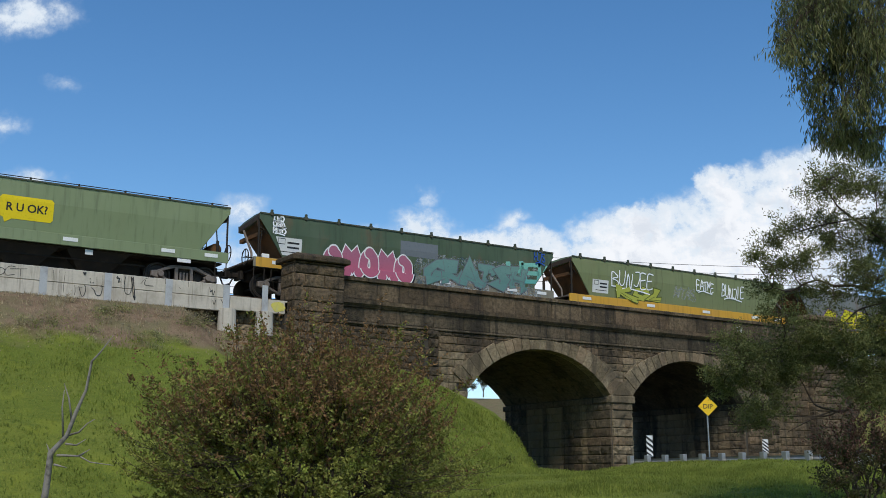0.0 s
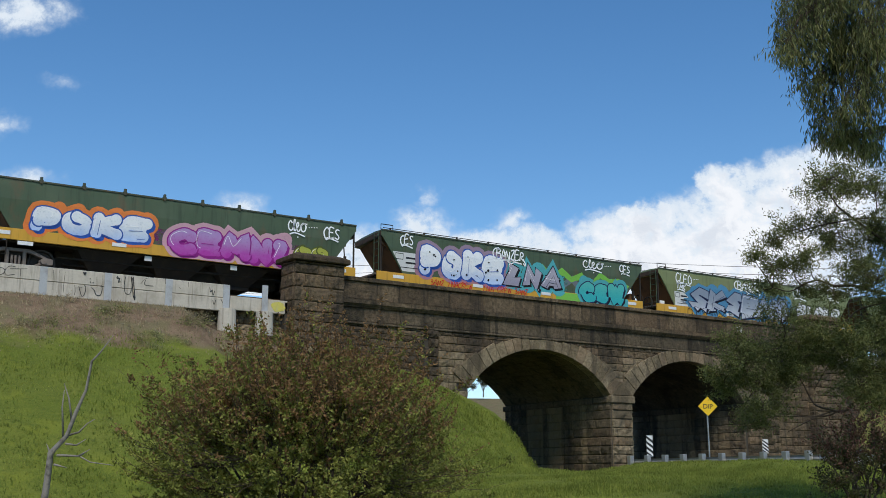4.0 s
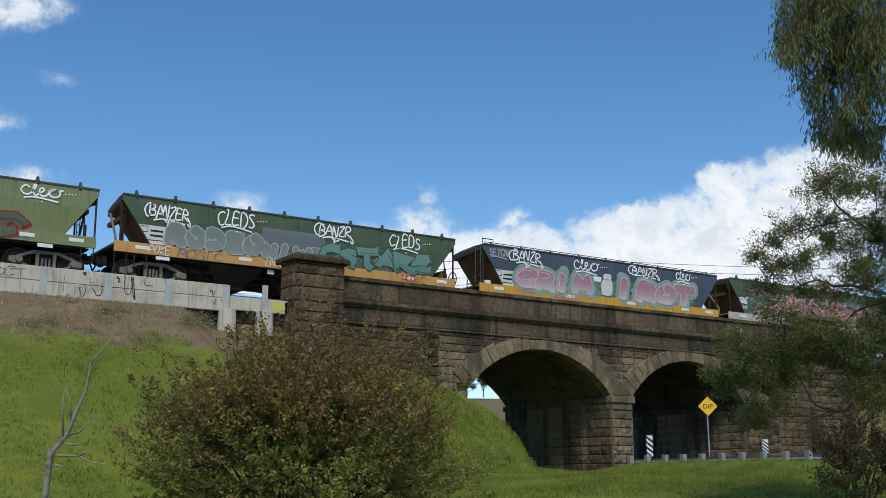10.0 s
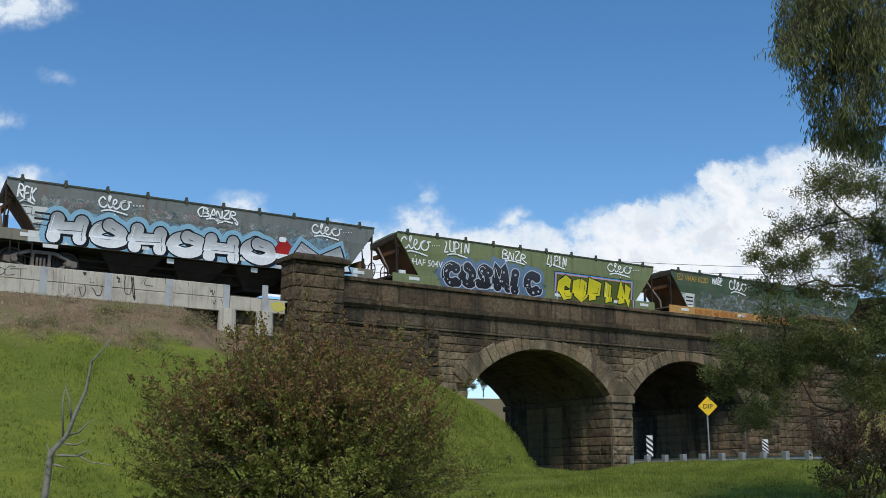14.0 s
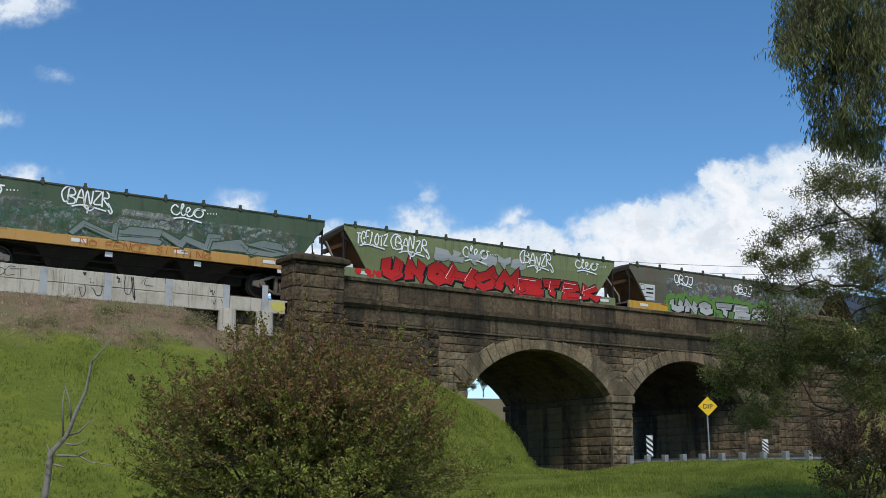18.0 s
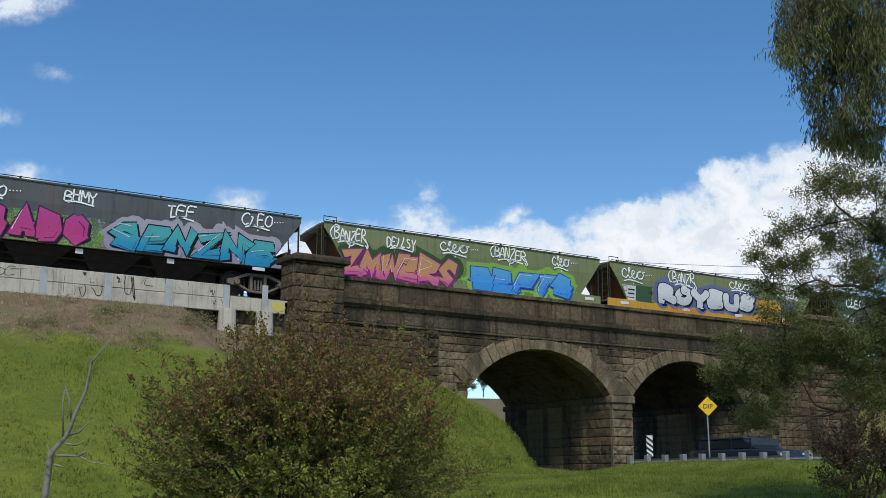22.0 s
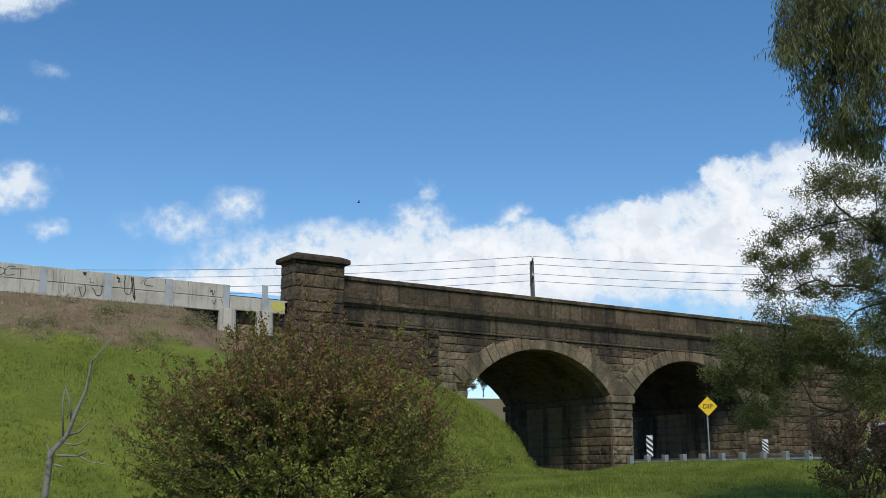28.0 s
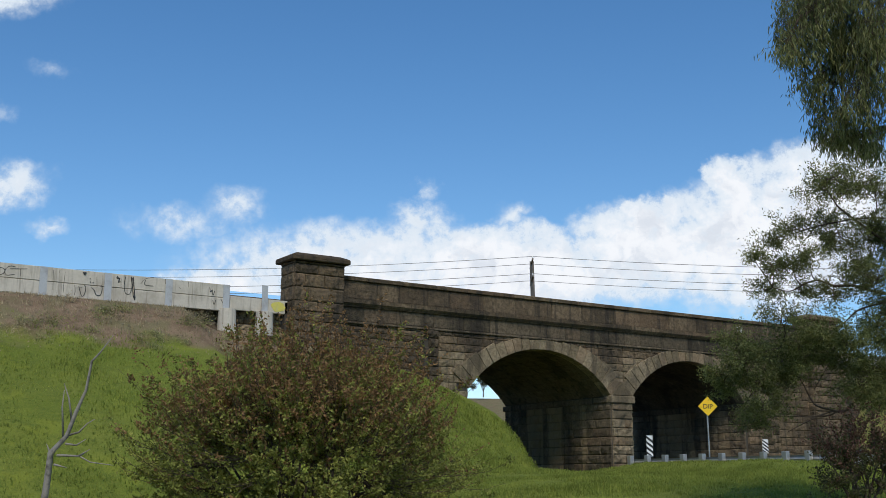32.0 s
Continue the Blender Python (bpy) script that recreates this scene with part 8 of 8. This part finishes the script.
TRAIN.append((19, 0.04, hopper(19, GREEN, GREEN, False, 'olive-green grain hopper with coral and sky-blue graffiti', [
    ('shape', '', 6.5, 12.6, 1.08, 2.1, 'limegreen'),
    ('tag', 'BANZER', 0.66, 2.25, 2.37, 2.88),
    ('tag', 'DELLSY', 3.01, 4.52, 2.39, 2.79),
    ('tag', 'CLEO', 5.5, 7.15, 2.46, 2.9),
    ('tag', 'BANZER', 8.28, 10.13, 2.49, 3.01),
    ('tag', 'CLEO', 11.36, 12.49, 2.44, 2.92),
    ('wild', 'ZMWERS', 0.9, 6.3, 1.08, 2.15, 'coral', 'magenta', 'leafgreen'),
    ('wild', 'BEPTS', 7.1, 12.5, 1.1, 2.1, 'skyblue', 'blue', 'limegreen'),
], None)))
TRAIN.append((20, 0.16, hopper(20, SLATE, DULL_SILL, False, 'slate grain hopper with hot-pink and teal graffiti', [
    ('old', '', 0.5, 13, 1.1, 2.1),
    ('tag', 'CLEO', 2.3, 3.57, 2.41, 2.79),
    ('tag', 'BHMY', 5.3, 6.52, 2.55, 2.92),
    ('tag', 'TEF', 8.87, 10.11, 2.48, 2.89),
    ('tag', 'CLEO', 11.73, 13.09, 2.5, 2.93),
    ('bold', 'SADO', 2.72, 6.2, 1.1, 2.2, 'hotpink', 'purpledark'),
    ('wild', 'SENZNE', 6.92, 13.0, 1.1, 2.15, 'tealblue', 'black', 'greypurple'),
    ('shape', '', 0.85, 2.93, 1.2, 1.89, 'greyghost'),
    ('shape', '', 2.06, 6.71, 0.96, 2.09, 'limegreen'),
], (0.1, 1.4, ORANGE_SILL))))
TRAIN.append((21, -0.04, hopper(21, SLATE, YELLOW_SILL, False, 'last slate grain hopper with gold and black graffiti', [
    ('shape', '', 2.3, 7.9, 1.08, 2.3, 'sage'),
    ('shape', '', 8.3, 12.3, 1.45, 2.35, 'sage'),
    ('tag', 'OBJJ', 2.35, 3.73, 2.36, 2.69),
    ('tag', 'CLEO', 5.39, 6.86, 2.5, 2.87),
    ('tag', 'OBJJ', 8.78, 10.15, 2.41, 2.83),
    ('tag', 'CLEO', 11.71, 12.79, 2.44, 2.87),
    ('panel', '', 1.1, 2.41, 1.41, 2.1),
    ('shape', '', 1.7, 8.0, 1.25, 2.15, 'chromelight'),
    ('shape', '', 7.9, 12.6, 1.35, 2.25, 'tealpale'),
    ('wild', 'MERIC', 2.5, 7.8, 1.18, 2.3, 'gold', 'purple', 'sage'),
    ('bold', 'RATIO', 8.85, 12.1, 1.47, 2.32, 'charcoal', 'pinkline', 'sage', 'flat'),
    ('sillword', 'RATP LOG', 0.16, 2.73, 0.97, 1.35, 'white'),
    ('sillword', 'OURATE', 10.41, 11.71, 1.14, 1.5, 'black'),
], None)))


# ---- cars on the road ----
CAR_WHEELS = []


def car(name, label, paint, length, height, hood):
    c = thing(name, label, "car")
    w = 0.9
    lower = Shape()
    prof = [(-length / 2, 0.35), (length / 2, 0.35), (length / 2, 0.75), (length / 2 - 0.12, 0.9), (length / 2 - hood, 0.98), (-length / 2 + 0.05, 0.98), (-length / 2, 0.8)]
    lower.prism(prof, -w, w)
    part("body", lower, paint, c, bevel=0.06)
    h = height
    cab = [(-length / 2 + 0.1, 0.97), (length / 2 - hood + 0.1, 0.97), (length / 2 - hood - 0.65, h), (-length / 2 + 0.35, h)]
    part("cabin", Shape().prism(cab, -w + 0.12, w - 0.12), GLASS, c, "dark glazed cabin", bevel=0.05)
    part("roof", Shape().box(-length / 2 + 0.33, length / 2 - hood - 0.6, -w + 0.1, w - 0.1, h - 0.03, h + 0.06), paint, c, bevel=0.03)
    for x in (-length / 2 + 0.35, -0.25, length / 2 - hood - 0.25):
        part("pillar", Shape().box(x - 0.05, x + 0.05, -w + 0.09, w - 0.09, 0.95, h), paint, c)
    for x in (-length * 0.3, length * 0.31):
        for y in (-w + 0.1, w - 0.1):
            wheel = part("wheel", Shape().tube([(0, -0.11, 0), (0, 0.11, 0)], 0.34, 20), BLACK, c, m=pose(x, y, 0.34))
            part("rim", Shape().tube([(0, -0.12, 0), (0, 0.12, 0)], 0.2, 7), GALV, wheel)
            CAR_WHEELS.append((name, x, y, wheel))
    for y in (-0.65, 0.65):
        part("tail_light", Shape().box(-length / 2 - 0.02, -length / 2 + 0.05, y - 0.15, y + 0.15, 0.72, 0.9), ink('red'), c)
        part("headlight", Shape().box(length / 2 - 0.05, length / 2 + 0.02, y - 0.18, y + 0.18, 0.66, 0.8), WHITE, c)
    return c


car_dark = car("dark_car", "dark blue sedan driving out from under the arch", plain_material("car_navy", (0.03, 0.04, 0.07), 0.25, 0.3, amount=0.1), 4.6, 1.4, 1.25)
car_white = car("white_wagon_car", "white station wagon driving out from under the arch", plain_material("car_white", (0.75, 0.76, 0.78), 0.25, 0.1, amount=0.1), 4.8, 1.68, 1.15)


def bird():
    b = thing("bird", "small dark bird flying against the clouds", "bird")
    part("body", Shape().tube([(-0.1, 0, 0), (-0.05, 0, 0.006), (0.04, 0, 0.01), (0.085, 0, 0.012), (0.12, 0, 0.01)], [0.006, 0.022, 0.03, 0.02, 0.003], 8), BLACK, b, smooth=True)
    for s in (-1, 1):
        part("wing", Shape().prism([(-0.035, 0.0), (0.05, 0.0), (0.012, 0.18), (-0.035, 0.2)], -0.004, 0.004), BLACK, b, m=pose(0, 0, 0.03, 90 if s > 0 else -90, 0, 0) @ pose(0, 0, 0, -15 * s, 0, 0))
    return b


swallow = bird()


def motions():
    drift = clouds.location.copy()
    back = Vector((math.cos(VIEW_AZ), math.sin(VIEW_AZ), 0))
    walk(clouds, [(t, Matrix.Translation(drift - back * (2.0 * t))) for t in (0.0, 16.0, 32.0)])
    for n, extra, wagon in TRAIN:
        walk(wagon, [(float(t), pose(travelled(t) - PITCH * n + extra, TRACK_Y, RAIL_Z)) for t in range(33)])
    for vehicle, lane, rows in ((car_dark, 36.2, ((0.0, 150.0), (10.0, 95.0), (18.0, 54.0), (20.8, 38.97), (21.4, 35.3), (22.2, 31.44), (24.0, 20.0), (28.0, -16.0), (32.0, -52.0))),
                                (car_white, 36.2, ((0.0, 160.0), (12.0, 90.0), (20.0, 66.0), (23.0, 54.0), (25.0, 44.0), (25.3, 42.3), (25.5, 41.2), (26.5, 35.2), (27.5, 27.8), (27.9, 24.71), (30.0, 7.0), (32.0, -11.0)))):
        walk(vehicle, [(t, pose(lane, y, ROAD_Z + 0.03 + max(0.0, (y - 50) * 0.05), 0, 0, -90)) for t, y in rows])
        name = vehicle.name.split(".")[0]
        seen = [(t, y) for t, y in rows if 12.0 < y < 60.0]
        for owner, x, y, wheel in CAR_WHEELS:
            if owner == name:
                turns = [(0.0, 0.0)]
                for (ta, ya), (tb, yb) in zip(seen, seen[1:]):
                    steps = int(abs(yb - ya) / 0.34 / radians(70)) + 1
                    turns += [(ta + (tb - ta) * k / steps, math.degrees((seen[0][1] - ya + (ya - yb) * k / steps) / 0.34)) for k in range(steps)]
                turns += [(32.0, turns[-1][1])]
                walk(wheel, [(t, pose(x, y, 0.34, 0, a, 0)) for t, a in turns])
    for n, xa, wheelset in WHEELSETS:
        # the wheels turn while their wagon crosses the bridge and its approaches
        turns = [(k * 0.04, travelled(k * 0.04)) for k in range(801) if -12.0 < travelled(k * 0.04) - PITCH * n < 62.0]
        turns = [(0.0, turns[0][1])] * (turns[0][0] > 0) + turns + [(32.0, turns[-1][1])] * (turns[-1][0] < 31.99) if turns else [(0.0, 0.0), (32.0, 0.0)]
        walk(wheelset, [(t, pose(xa, 0, 0.46, 0, math.degrees(s / 0.46) % 360, 0)) for t, s in turns])
    perch = Vector((40.0, 60.0, 5.5))
    flight = [(0.0, perch), (20.0, perch), (27.4, perch + Vector((-4, 1, 1)))] + [(t, Vector(q)) for t, q in ((27.8, (30.9, 61.6, 16.2)), (28.0, (32.9, 59.7, 18.6)), (28.2, (37.1, 56.8, 19.1)), (28.5, (38.2, 55.5, 21.3)), (28.8, (32.2, 58.8, 24.2)), (29.0, (29.5, 60.5, 24.5)), (29.2, (26.2, 62.7, 24.4)), (29.6, (23.8, 63.9, 25.6)), (30.0, (24.2, 63.4, 26.5)), (30.4, (24.4, 63.4, 26.0)), (30.8, (22.9, 64.1, 27.1)), (31.3, (18.8, 66.0, 30.2)), (32.0, (12.3, 68.8, 36.4)))]
    walk(swallow, [(t, Matrix.Translation(q) @ pose(0, 0, 0, 15 * math.sin(3 * t), 10, 160)) for t, q in flight])


motions()
